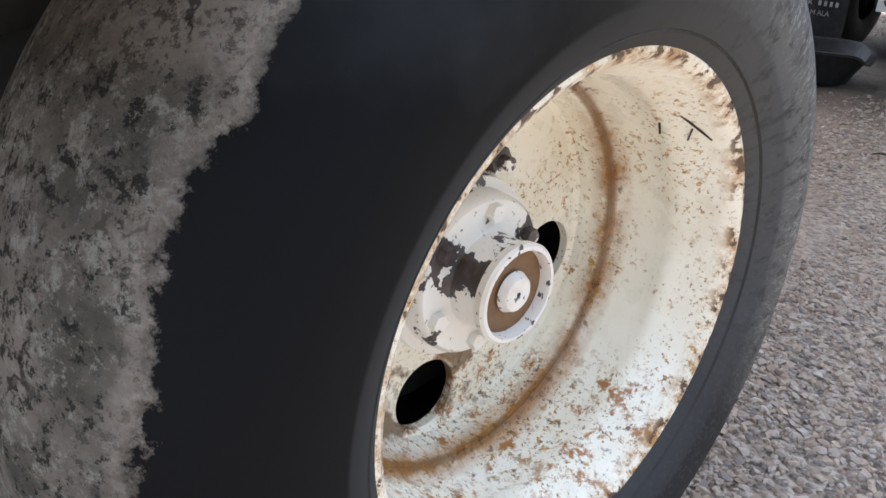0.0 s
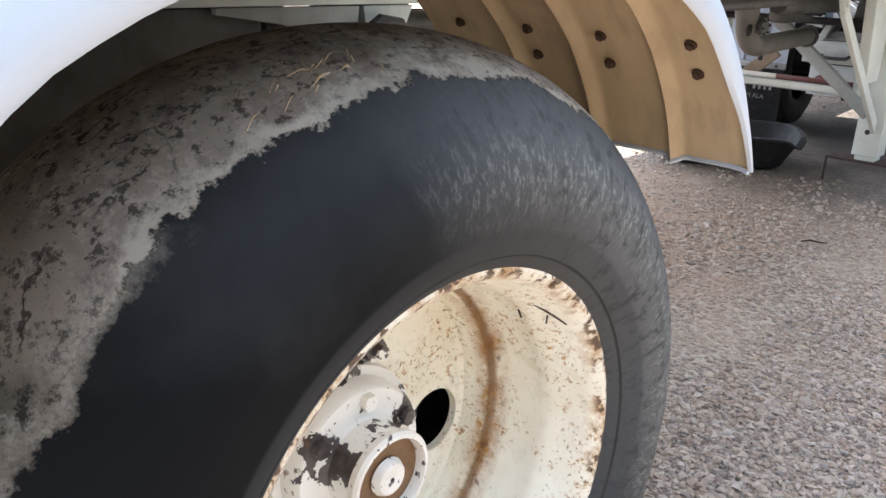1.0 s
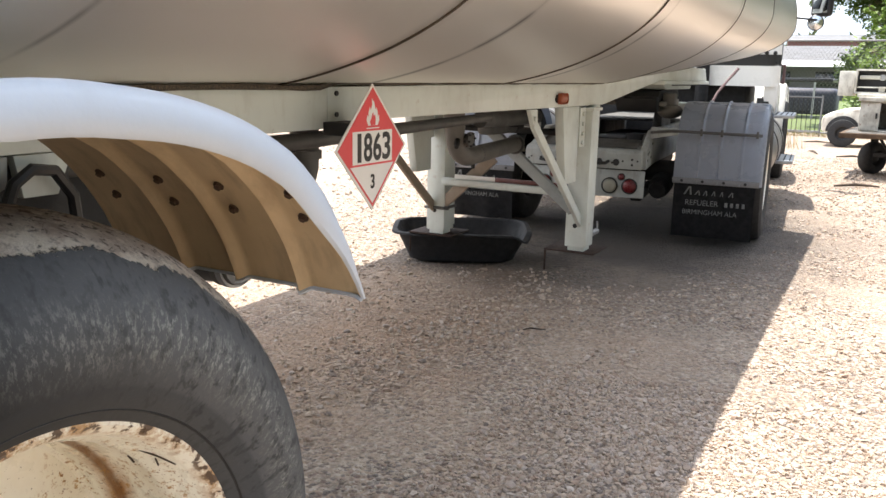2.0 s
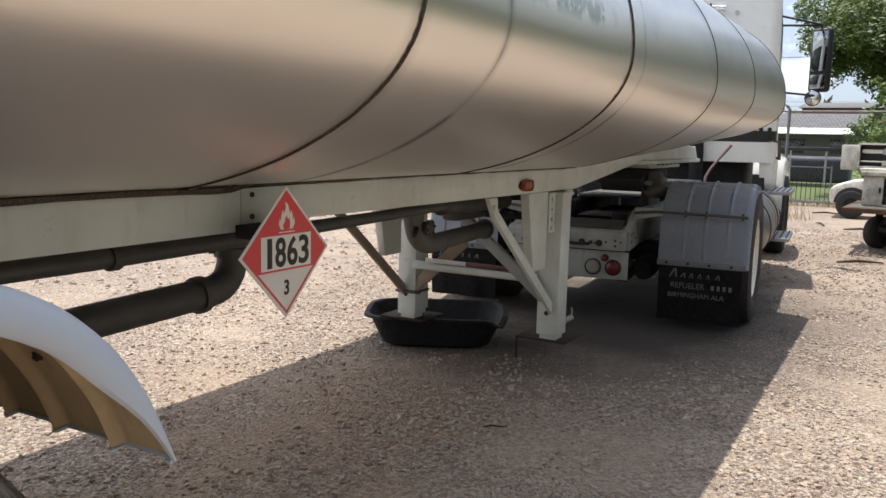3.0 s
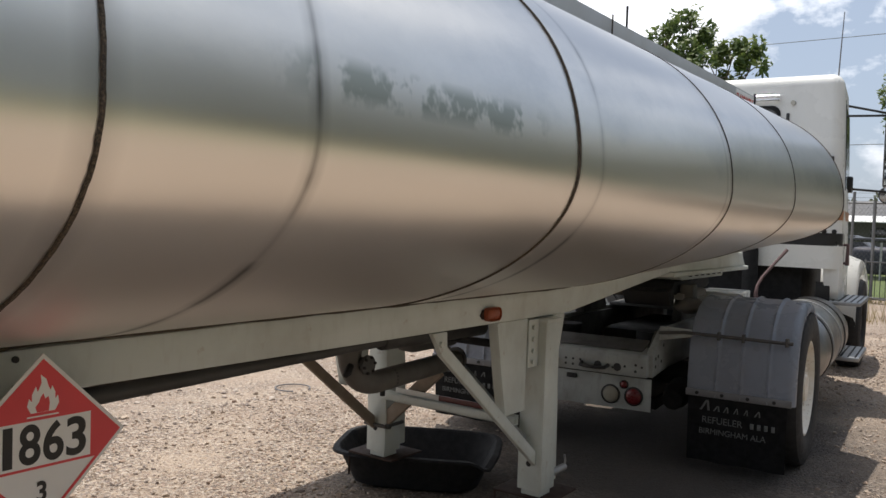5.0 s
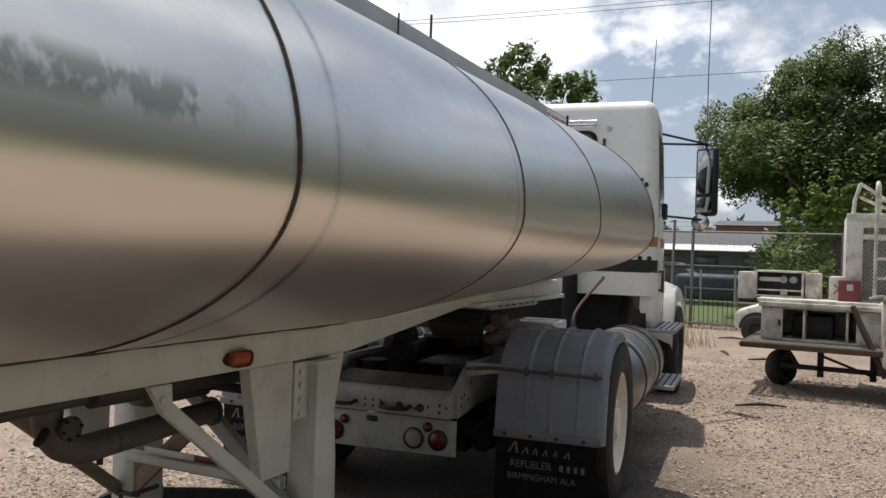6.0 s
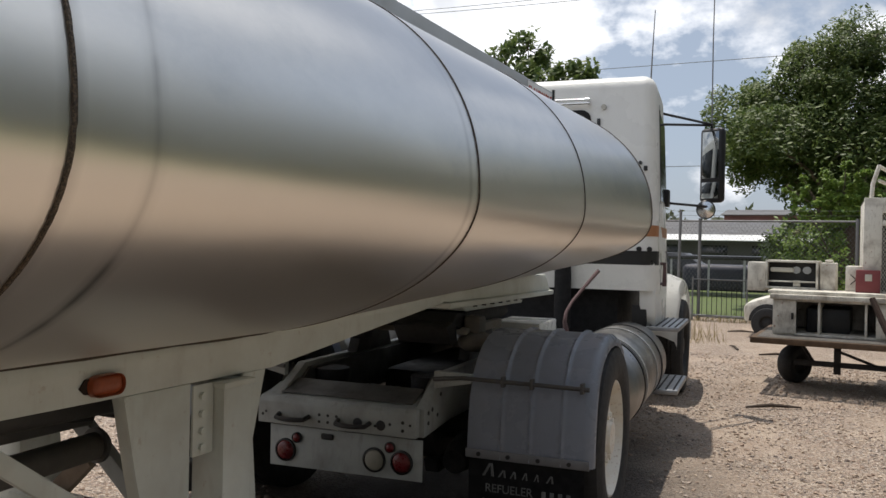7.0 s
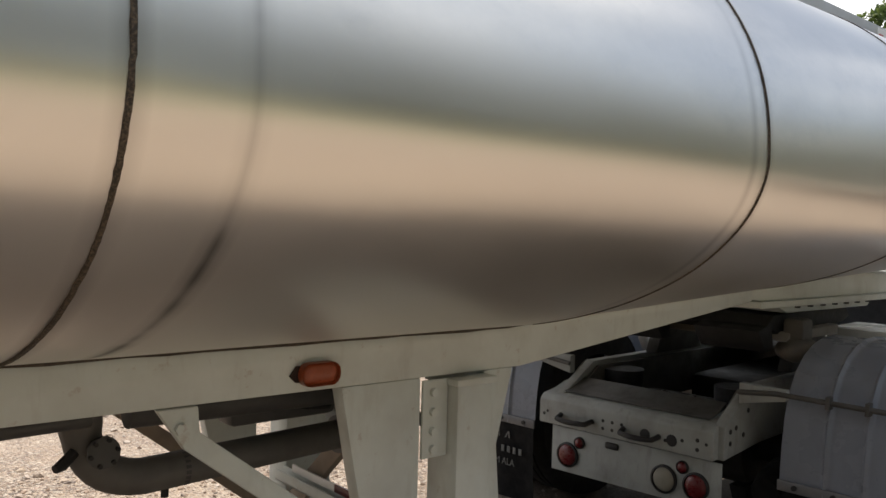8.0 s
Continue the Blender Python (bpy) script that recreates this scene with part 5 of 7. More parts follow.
def make_tractor_rear():
    for s in (1, -1):
        bm = bmesh.new()
        prism(bm, [(3.95, 0.575), (3.95, 0.715), (4.2, 0.86), (9.9, 0.86), (9.9, 0.60), (4.3, 0.60)], s * 0.39, s * 0.44, 0, 0.005)
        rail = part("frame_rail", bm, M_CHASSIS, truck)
        for y, z in ((4.0, 0.64), (4.05, 0.70), (4.0, 0.69), (4.12, 0.66), (4.16, 0.76)):
            bm = bmesh.new()
            cyl(bm, (s * 0.438, y, z), (s * 0.4425, y, z), 0.011, seg=8)
            part("rail_hole", bm, M_DARK, rail)
    bm = bmesh.new()
    prism(bm, [(3.905, 0.575), (3.905, 0.69), (3.93, 0.715), (4.02, 0.73), (4.12, 0.76), (4.12, 0.575)], -0.47, 0.44, 0, 0.006)
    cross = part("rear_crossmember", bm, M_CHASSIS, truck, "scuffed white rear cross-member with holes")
    for x, z, r in ((-0.44, 0.62, 0.008), (-0.42, 0.635, 0.007), (-0.10, 0.645, 0.008), (-0.10, 0.61, 0.008), (-0.05, 0.645, 0.008), (-0.05, 0.61, 0.008), (0.0, 0.645, 0.008), (0.22, 0.62, 0.008), (0.30, 0.635, 0.008), (0.37, 0.65, 0.009), (0.37, 0.61, 0.009), (0.41, 0.64, 0.007)):
        bm = bmesh.new()
        cyl(bm, (x, 3.904, z), (x, 3.9075, z), r, seg=10)
        part("hole", bm, M_DARK, cross)
    for x in (-0.25, 0.1):
        bm = bmesh.new()
        tube(bm, [(x - 0.09, 3.905, 0.63), *arc((x - 0.08, 3.86, 0.62), (x, 3.83, 0.615), (x + 0.08, 3.86, 0.62)), (x + 0.09, 3.905, 0.63)], 0.012, 8)
        part("hook", bm, M_DARK, cross)
    for x in (0.12, 0.25):
        bm = bmesh.new()
        lathe(bm, [(0, 0.028), (0.006, 0.024), (0.008, 0.0)], seg=14)
        bmesh.ops.rotate(bm, verts=bm.verts, cent=(0, 0, 0), matrix=Matrix.Rotation(radians(-90), 3, "Z"))
        bmesh.ops.translate(bm, verts=bm.verts, vec=(x, 3.908, 0.625))
        part("soot_spot", bm, M_DARK, cross)
    bm = bmesh.new()
    prism(bm, [(-0.41, 0.35), (0.465, 0.36), (0.465, 0.565), (-0.41, 0.565)], 3.935, 3.945, 1, 0.002)
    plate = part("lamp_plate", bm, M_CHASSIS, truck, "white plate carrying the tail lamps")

    def lamp(name, x, z, r, mat, label):
        b = bmesh.new()
        lathe(b, [(0.0, r * 1.08), (0.012, r * 1.06), (0.014, r * 0.93), (0.004, r * 0.92)], seg=32)
        q = bmesh.new()
        lathe(q, [(0.004, r * 0.93), (0.014, r * 0.8), (0.02, r * 0.45), (0.022, 0.0)], seg=32)
        for g in (b, q):
            bmesh.ops.rotate(g, verts=g.verts, cent=(0, 0, 0), matrix=Matrix.Rotation(radians(-90), 3, "Z"))
            bmesh.ops.translate(g, verts=g.verts, vec=(x, 3.935, z))
        ob = part(name, b, M_BLACK, plate)
        part(name + "_lens", q, mat, plate, label)
    lamp("tail_lamp", 0.356, 0.446, 0.056, M_REDLENS, "dark red round lens")
    lamp("reverse_lamp", 0.205, 0.443, 0.058, M_OLDLENS, "yellowed dull lens with black ring")
    lamp("tail_lamp", -0.313, 0.437, 0.056, M_REDLENS, "dark red round lens")
    lamp("small_lamp", 0.292, 0.515, 0.026, M_REDLENS, "small round red lens")
    lamp("small_lamp", -0.245, 0.508, 0.026, M_REDLENS, "small round red lens")
    bm = bmesh.new()
    box(bm, (-0.10, 3.925, 0.515), (-0.03, 3.936, 0.545), 0.008)
    part("plate_lamp", bm, M_DARK, plate)
    for ob in (cross, plate):
        ob.location.x -= 0.027
    # fifth wheel and its deck
    bm = bmesh.new()
    prism(bm, [(4.36, 1.10), (4.44, 1.155), (5.35, 1.16), (5.4, 1.1), (5.3, 1.07), (4.5, 1.06)], -0.42, 0.42, 0, 0.01)
    fifth = part("fifth_wheel", bm, M_DARK, truck, "greasy dark fifth wheel plate")
    for s in (1, -1):
        bm = bmesh.new()
        prism(bm, [(4.7, 0.86), (5.2, 0.86), (5.1, 1.07), (4.8, 1.07)], s * 0.33, s * 0.4, 0, 0.006)
        part("mount", bm, M_GRIME, fifth)
    bm = bmesh.new()
    prism(bm, [(4.28, 1.09), (4.36, 0.99), (4.45, 0.99), (4.42, 1.12)], -0.42, -0.1, 0, 0.01)
    part("ramp", bm, M_DARK, fifth)
    bm = bmesh.new()
    prism(bm, [(4.28, 1.09), (4.36, 0.99), (4.45, 0.99), (4.42, 1.12)], 0.1, 0.42, 0, 0.01)
    part("ramp", bm, M_DARK, fifth)
    bm = bmesh.new()
    prism(bm, [(3.975, 0.7275), (4.02, 0.7345), (4.125, 0.7665), (4.125, 0.785), (4.02, 0.744), (3.975, 0.733)], -0.40, 0.36, 0, 0.001)
    part("grimy_top", bm, M_GRIME, truck, "black greasy film on the cross-member")
    for s in (1, -1):
        bm = bmesh.new()
        prism(bm, [(4.0, 0.60), (4.0, 0.70), (4.21, 0.835), (6.9, 0.835), (6.9, 0.60)], s * 0.372 - 0.008, s * 0.372 + 0.008, 0, 0.002)
        part("rail_inside", bm, M_GRIME, truck)
    # white box added where the deck lies bright in the sun
    bm = bmesh.new()
    box(bm, (0.34, 5.3, 0.93), (0.66, 5.75, 1.04), 0.008)
    part("pale_deck_box", bm, M_WHITE, truck, "white box standing in for sunlit deck")
    bm = bmesh.new()
    prism(bm, [(4.46, 1.035), (4.5, 1.075), (5.1, 1.08), (5.1, 1.03)], -0.3, 0.47, 0, 0.006)
    part("slide_plate", bm, M_DIRTY, truck)
    bm = bmesh.new()
    bmesh.ops.create_icosphere(bm, subdivisions=3, radius=1.0, matrix=Matrix.Translation((0.49, 4.55, 0.995)) @ Matrix.Diagonal((0.1, 0.12, 0.06, 1)))
    box(bm, (0.43, 4.5, 1.0), (0.53, 4.62, 1.14), 0.02)
    part("pivot_lug", bm, M_PIPE_T, truck)
    bm = bmesh.new()
    box(bm, (-0.36, 4.0, 0.60), (0.36, 4.25, 0.62), 0.004)
    part("deck_plate", bm, M_DARK, truck)
    bm = bmesh.new()
    box(bm, (-0.4, 5.45, 0.86), (0.4, 6.9, 0.885), 0.006)
    part("deck_plate", bm, M_GRIME, truck)
    for x, y in ((-0.25, 4.15), (-0.12, 4.2), (0.05, 4.18), (0.2, 4.25)):
        bm = bmesh.new()
        tube(bm, [(x, y, 0.62), (x + 0.03, y - 0.02, 0.70), (x + 0.1, y + 0.06, 0.75), (x + 0.12, y + 0.25, 0.70), (x + 0.02, y + 0.5, 0.66)], 0.016, 7)
        part("air_hose", bm, M_BLACK, truck)
    bm = bmesh.new()
    cyl(bm, (-0.3, 4.605, 0.5), (0.3, 4.605, 0.5), 0.19, seg=20)
    cyl(bm, (-0.81, 4.685, 0.50), (0.81, 4.685, 0.50), 0.09, seg=16)
    box(bm, (-0.3, 5.0, 0.42), (0.3, 6.2, 0.74), 0.06)
    part("drive_axle", bm, M_DARK, truck)
    for s in (1, -1):
        bm = bmesh.new()
        cyl(bm, (s * 0.3, 4.34, 0.62), (s * 0.3, 4.34, 0.82), 0.09, 0.1, 18)
        part("air_spring", bm, M_FLAP, truck)
        # unseen chambers, added to black out the sunlit ground beyond
        bm = bmesh.new()
        cyl(bm, (s * 0.48, 4.36, 0.40), (s * 0.48, 4.50, 0.42), 0.085, 0.09, 18)
        cyl(bm, (s * 0.48, 4.27, 0.385), (s * 0.48, 4.36, 0.40), 0.065, 0.085, 18)
        part("brake_chamber", bm, M_FLAP, truck)
        bm = bmesh.new()
        prism(bm, [(4.42, 0.34), (4.46, 0.26), (5.6, 0.30), (5.6, 0.36)], s * 0.28 - 0.04, s * 0.28 + 0.04, 0, 0.006)
        part("trailing_arm", bm, M_FLAP, truck)


make_tractor_rear()


def small_wheel(name, at, side, width, rad, rim_r, parent, inner=None):
    """A road wheel with its tyre, turned about x."""
    s = side
    bm = bmesh.new()
    h = width / 2
    prof = [(h * 0.78, rim_r), (h * 0.95, rim_r + 0.03), (h * 1.0, rim_r + (rad - rim_r) * 0.5), (h * 0.97, rad - 0.045), (h * 0.86, rad - 0.014), (h * 0.6, rad)]
    prof = prof + [(h * 0.2, rad), (h * 0.18, rad - 0.012), (h * 0.12, rad - 0.012), (h * 0.1, rad), (-h * 0.1, rad), (-h * 0.12, rad - 0.012), (-h * 0.18, rad - 0.012), (-h * 0.2, rad)] + [(-x, r) for x, r in prof[::-1]]
    lathe(bm, [(x * s, r) for x, r in prof], seg=72)
    w = part(name, bm, M_TYRE2, parent, "dusty black road tyre", at)
    bm = bmesh.new()
    lathe(bm, [(x * s, r) for x, r in ((h * 0.74, rim_r + 0.004), (h * 0.84, rim_r + 0.006), (h * 0.86, rim_r - 0.006), (h * 0.6, rim_r - 0.02), (h * 0.35, rim_r - 0.028), (h * 0.4, rim_r * 0.75), (h * 0.58, rim_r * 0.5), (h * 0.58, rim_r * 0.3), (h * 0.8, rim_r * 0.27), (h * 0.82, 0.0))], seg=56)
    part("rim", bm, inner or M_DWHEEL, w, "grimy dark steel wheel" if inner else "dirty white steel wheel", at)
    for k in range(10):
        a = 2 * math.pi * k / 10
        c = (rim_r * 0.4 * math.cos(a), rim_r * 0.4 * math.sin(a))
        bm = bmesh.new()
        cyl(bm, (h * 0.56 * s, *c), (h * 0.7 * s, *c), 0.015, seg=6)
        part("wheel_nut", bm, inner or M_DWHEEL, w, at=at)
    return w


small_wheel("drive_wheel", (1.13, 4.685, 0.505), 1, 0.27, 0.505, 0.305, truck)
small_wheel("drive_wheel", (0.81, 4.685, 0.505), 1, 0.27, 0.505, 0.305, truck)
small_wheel("drive_wheel", (-1.13, 4.685, 0.505), -1, 0.27, 0.505, 0.305, truck)
small_wheel("drive_wheel", (-0.81, 4.685, 0.505), -1, 0.27, 0.505, 0.305, truck)
small_wheel("front_wheel", (1.1, 9.3, 0.5), 1, 0.27, 0.5, 0.3, truck, M_DARK)
small_wheel("front_wheel", (-1.1, 9.3, 0.5), -1, 0.27, 0.5, 0.3, truck, M_DARK)


def make_quarter_fender(s):
    line = [(4.085, 0.49), (4.088, 0.58), (4.097, 0.68), (4.115, 0.78), (4.15, 0.875), (4.21, 0.955), (4.29, 1.015), (4.39, 1.055), (4.50, 1.075), (4.62, 1.078), (4.74, 1.065), (4.85, 1.03), (4.96, 0.97), (5.05, 0.89), (5.11, 0.80), (5.14, 0.72)]
    ribs = (0.81, 0.955, 1.11)
    xr = []
    n = 120
    for i in range(n + 1):
        x = 0.635 + (1.215 - 0.635) * i / n
        xr.append((x, sum(0.014 * math.exp(-((x - r) / 0.0085) ** 2) for r in ribs)))
    xr += [(1.232, -0.002), (1.246, -0.010), (1.257, -0.024), (1.262, -0.045), (1.261, -0.062)]
    norms = []
    for i in range(len(line)):
        a, b = line[max(0, i - 1)], line[min(len(line) - 1, i + 1)]
        d = Vector((b[0] - a[0], b[1] - a[1])).normalized()
        norms.append(Vector((-d.y, d.x)))
    bm = bmesh.new()
    rows = []
    for (y, z), nn in zip(line, norms):
        rows.append([bm.verts.new((x * s, y + nn.x * d, z + nn.y * d)) for x, d in xr])
    for p, q in zip(rows, rows[1:]):
        for i in range(len(xr) - 1):
            bm.faces.new((p[i], p[i + 1], q[i + 1], q[i]))
    bmesh.ops.solidify(bm, geom=bm.faces[:], thickness=0.004)
    bmesh.ops.recalc_face_normals(bm, faces=bm.faces)
    f = part("rear_fender", bm, M_GREYF, truck, "grey ribbed plastic quarter fender")
    bm = bmesh.new()
    tube(bm, [(0.44 * s, 4.105, 0.85), (0.6 * s, 4.098, 0.868), (1.235 * s, 4.098, 0.862)], 0.011, 8)
    for x in (0.81, 0.955, 1.2):
        box(bm, (x * s - 0.008, 4.083, 0.84), (x * s + 0.008, 4.125, 0.89), 0.002)
    part("fender_bar", bm, M_PIPE, f)
    bm = bmesh.new()
    prism(bm, [(0.44 * s, 0.80), (0.44 * s, 0.89), (0.64 * s, 0.885), (0.64 * s, 0.84)], 4.11, 4.15, 1, 0.004)
    part("fender_bracket", bm, M_CHASSIS, f)
    bm = bmesh.new()
    box(bm, ((0.63 if s > 0 else -1.245), 4.072, 0.486), ((1.245 if s > 0 else -0.63), 4.082, 0.53), 0.003)
    strip = part("flap_strip", bm, M_STRIP, f)
    for x in (0.7, 0.85, 1.0, 1.15):
        bm = bmesh.new()
        cyl(bm, (x * s, 4.073, 0.508), (x * s, 4.064, 0.508), 0.011, seg=8)
        part("bolt", bm, M_DARK, f)
    bm = bmesh.new()
    nx, nz = 14, 10
    g = []
    for j in range(nz + 1):
        row = []
        for i in range(nx + 1):
            x = 0.645 + 0.575 * i / nx
            z = 0.50 - 0.42 * j / nz
            row.append(bm.verts.new((x * s, 4.087 + 0.012 * math.sin(i * 0.9) * j / nz + 0.02 * (j / nz) ** 2, z)))
        g.append(row)
    for p, q in zip(g, g[1:]):
        for i in range(nx):
            bm.faces.new((p[i], p[i + 1], q[i + 1], q[i]))
    bmesh.ops.solidify(bm, geom=bm.faces[:], thickness=0.008)
    bmesh.ops.recalc_face_normals(bm, faces=bm.faces)
    f.location += Vector((-0.005, -0.035, 0))
    flap = part("mud_flap", bm, M_FLAP, truck, "black rubber mud flap with faded white print")
    # a maker's mark as slanted strokes, then the printed words
    cx = 0.935 * s
    for i, (w, h) in enumerate(((0.075, 0.062), (0.05, 0.034), (0.04, 0.034), (0.035, 0.034), (0.03, 0.034), (0.045, 0.034))):
        x = cx - 0.215 + i * 0.06 + (0.02 if i else 0)
        bm = bmesh.new()
        prism(bm, [(x, 0.405), (x + w * 0.18, 0.405), (x + w * 0.62, 0.405 + h), (x + w * 0.45, 0.405 + h)], 4.0745, 4.078, 1)
        prism(bm, [(x + w * 0.62, 0.405), (x + w * 0.8, 0.405), (x + w * 0.7, 0.405 + h), (x + w * 0.56, 0.405 + h)], 4.0742, 4.078, 1)
        part("maker_stroke", bm, M_CHALK, flap)
    lettering("print_line", "REFUELER", 0.058, Matrix.Translation((cx - 0.08, 4.0765, 0.345)) @ FACE_REAR, M_CHALK, flap, 0.95)
    for k in range(4):
        bm = bmesh.new()
        box(bm, (cx + 0.085 + k * 0.04, 4.073, 0.328), (cx + 0.105 + k * 0.04, 4.0765, 0.362), 0.001)
        part("print_bar", bm, M_CHALK, flap)
    lettering("print_line", "BIRMINGHAM ALA", 0.05, Matrix.Translation((cx - 0.02, 4.0765, 0.275)) @ FACE_REAR, M_CHALK, flap, 0.95)
    flap.location += Vector((-0.005, -0.035, 0))
    return f


make_quarter_fender(1)
make_quarter_fender(-1)


def make_fuel_tank(s):
    bm = bmesh.new()
    c = Vector((0.98 * s, 0, 0.64))
    R = 0.305
    ys = [(5.3, 0.0), (5.28, 0.15), (5.285, 0.24), (5.30, 0.285), (5.33, R), (6.85, R), (6.88, 0.285), (6.9, 0.2), (6.9, 0.0)]
    loops = [[(c.x + max(r, 0.002) * math.cos(2 * math.pi * i / 56), y, c.z + max(r, 0.002) * math.sin(2 * math.pi * i / 56)) for i in range(56)] for y, r in ys]
    rings(bm, loops, cap=True)
    ft = part("fuel_tank", bm, M_FUEL, truck, "round brushed aluminium fuel tank")
    for y in (5.62, 5.72, 6.25, 6.55):
        bm = bmesh.new()
        rings(bm, [[(c.x + r * math.cos(2 * math.pi * i / 48), yy, c.z + r * math.sin(2 * math.pi * i / 48)) for i in range(48)] for yy, r in ((y - 0.022, R), (y - 0.022, R + 0.007), (y + 0.022, R + 0.007), (y + 0.022, R))])
        part("strap", bm, M_BLACK if y in (5.62, 6.55) else M_STEEL, ft)
    # two step treads with their hangers
    for y0, y1, x0, x1, z in ((6.55, 7.35, 1.12, 1.40, 0.44), (7.0, 7.95, 1.10, 1.36, 0.87)):
        bm = bmesh.new()
        box(bm, (min(x0 * s, x1 * s), y0, z), (max(x0 * s, x1 * s), y1, z + 0.035), 0.005)
        st = part("step", bm, M_STEEL, truck, "ribbed aluminium step")
        bm = bmesh.new()
        for k in range(5):
            x = x0 + 0.03 + k * (x1 - x0 - 0.06) / 4
            box(bm, (x * s - 0.006, y0 + 0.02, z + 0.035), (x * s + 0.006, y1 - 0.02, z + 0.041))
        part("tread_ribs", bm, M_DARK, st)
        for y in (y0 + 0.06, y1 - 0.06):
            bm = bmesh.new()
            box(bm, (min(x0 * s, (x0 - 0.12) * s), y - 0.015, z), (max(x0 * s, (x0 - 0.12) * s), y + 0.015, z + 0.2), 0.004)
            part("step_hanger", bm, M_DARK, st)


make_fuel_tank(1)
make_fuel_tank(-1)


CAB_W = 1.19


def make_cab():
    # cab shell: rounded box that narrows upwards and forwards, with a raked screen
    def side_at(y, z):
        return CAB_W * (1 - 0.045 * (z - 1.1) / 1.82) * (1 - 0.05 * (y - 7.0) / 1.35)

    bm = bmesh.new()
    box(bm, (-CAB_W, 7.0, 1.19), (CAB_W, 8.35, 2.965), 0.0)
    for v in bm.verts:
        front = v.co.y > 8
        if v.co.z > 2:
            v.co.x *= 0.955
            v.co.y -= 0.28 if front else -0.03
        if front:
            v.co.x *= 0.95
    low = [e for e in bm.edges if all(v.co.z < 1.3 for v in e.verts)]
    bmesh.ops.bevel(bm, geom=[e for e in bm.edges if e not in low], offset=0.11, segments=6, profile=0.5, affect="EDGES")
    cab = part("cab", bm, M_WHITE, truck, "white cab with orange and black side stripes")
    for s in (1, -1):
        bm = bmesh.new()
        prism(bm, [(7.03, 1.21), (7.85, 1.21), (7.85, 0.90), (7.10, 0.90), (7.05, 0.98)], min(s * (CAB_W - 0.15), s * (CAB_W - 0.02)), max(s * (CAB_W - 0.15), s * (CAB_W - 0.02)), 0, 0.01)
        part("cab_skirt", bm, M_WHITE, cab)

    def decal(name, mat, s, y0, y1, z0, z1, proud=0.002):
        """A thin sheet that lies on the cab's side."""
        b = bmesh.new()
        rows = [[(s * (side_at(y, z) + d), y, z) for y, z in ((y0, z0), (y1, z0), (y1, z1), (y0, z1))] for d in (-0.003, proud)]
        rings(b, rows, cap=True)
        return part(name, b, mat, cab)

    # stripes wrap the rear wall and both sides
    for z0, z1, mat in ((1.635, 1.725, M_STRIPE_O), (1.40, 1.515, M_STRIPE_K)):
        for s in (1, -1):
            decal("stripe", mat, s, 7.125, 8.2, z0, z1)
            b = bmesh.new()
            r_ = 0.118
            cx_, cy_ = side_at(7.11, (z0 + z1) / 2) - 0.11, 7.118
            arcs = [[(s * (cx_ + r * math.sin(math.radians(11.25 * k))), cy_ - r * math.cos(math.radians(11.25 * k)), z) for k in range(9)] for r, z in ((r_, z0), (r_, z1), (r_ - 0.006, z1), (r_ - 0.006, z0))]
            vs = [[b.verts.new(q) for q in row] for row in arcs]
            for p, q in zip(vs, vs[1:] + vs[:1]):
                for i in range(8):
                    b.faces.new((p[i], p[i + 1], q[i + 1], q[i]))
            bmesh.ops.recalc_face_normals(b, faces=b.faces)
            part("stripe", b, mat, cab)
        b = bmesh.new()
        box(b, (-CAB_W + 0.12, 7.002, z0), (CAB_W - 0.12, 7.0075, z1))
        part("stripe", b, mat, cab)
    # rear window with its rubber, grab rails and small fittings
    for name, grow, y, mat in (("window_rubber", 0.03, 7.008, M_FLAP), ("rear_window", 0.0, 7.004, M_GLASSDARK)):
        b = bmesh.new()
        box(b, (-0.585 - grow, 7.012, 2.10 - grow), (0.585 + grow, 7.024, 2.655 + grow), 0.08, seg=4)
        for v in b.verts:
            v.co.y = y if v.co.y < 7.018 else 7.06
        part(name, b, mat, cab)
    for z in (2.735, 2.765):
        b = bmesh.new()
        cyl(b, (-0.6, 6.965, z), (0.61, 6.965, z), 0.011, seg=10)
        for x in (-0.58, 0.59):
            cyl(b, (x, 6.965, z), (x, 7.05, z), 0.009, seg=8)
        part("grab_rail", b, M_CHROME, cab)
    b = bmesh.new()
    cyl(b, (0.72, 7.05, 2.705), (0.72, 7.005, 2.705), 0.022, seg=16)
    part("rear_marker", b, M_CLEARLENS, cab)
    b = bmesh.new()
    box(b, (0.665, 7.005, 2.42), (0.692, 7.05, 2.61), 0.004)
    part("vent_strip", b, M_STRIPE_K, cab)
    b = bmesh.new()
    box(b, (1.055, 7.0, 2.17), (1.085, 7.05, 2.21), 0.006)
    cyl(b, (1.03, 7.04, 2.235), (1.03, 6.985, 2.235), 0.014, seg=10)
    part("wall_bolt", b, M_DARK, cab)
    for x, y in ((1.035, 7.0), (1.115, 7.03)):
        b = bmesh.new()
        cyl(b, (x, y + 0.03, 1.53), (x, y - 0.022, 1.53), 0.021, seg=12)
        cyl(b, (x, y - 0.02, 1.53), (x, y - 0.032, 1.53), 0.012, seg=8)
        part("tie_down", b, M_DARK, cab)
    # doors with side glass
    for s in (1, -1):
        b = bmesh.new()
        rows = [[(s * (side_at(y, z) + d), y, z) for y, z in ((7.42, 1.95), (8.16, 1.95), (7.99, 2.66), (7.44, 2.70))] for d in (-0.012, 0.004)]
        rings(b, rows, cap=True)
        part("side_window", b, M_GLASSDARK, cab)
        b = bmesh.new()
        xg = side_at(7.3, 1.4) + 0.04
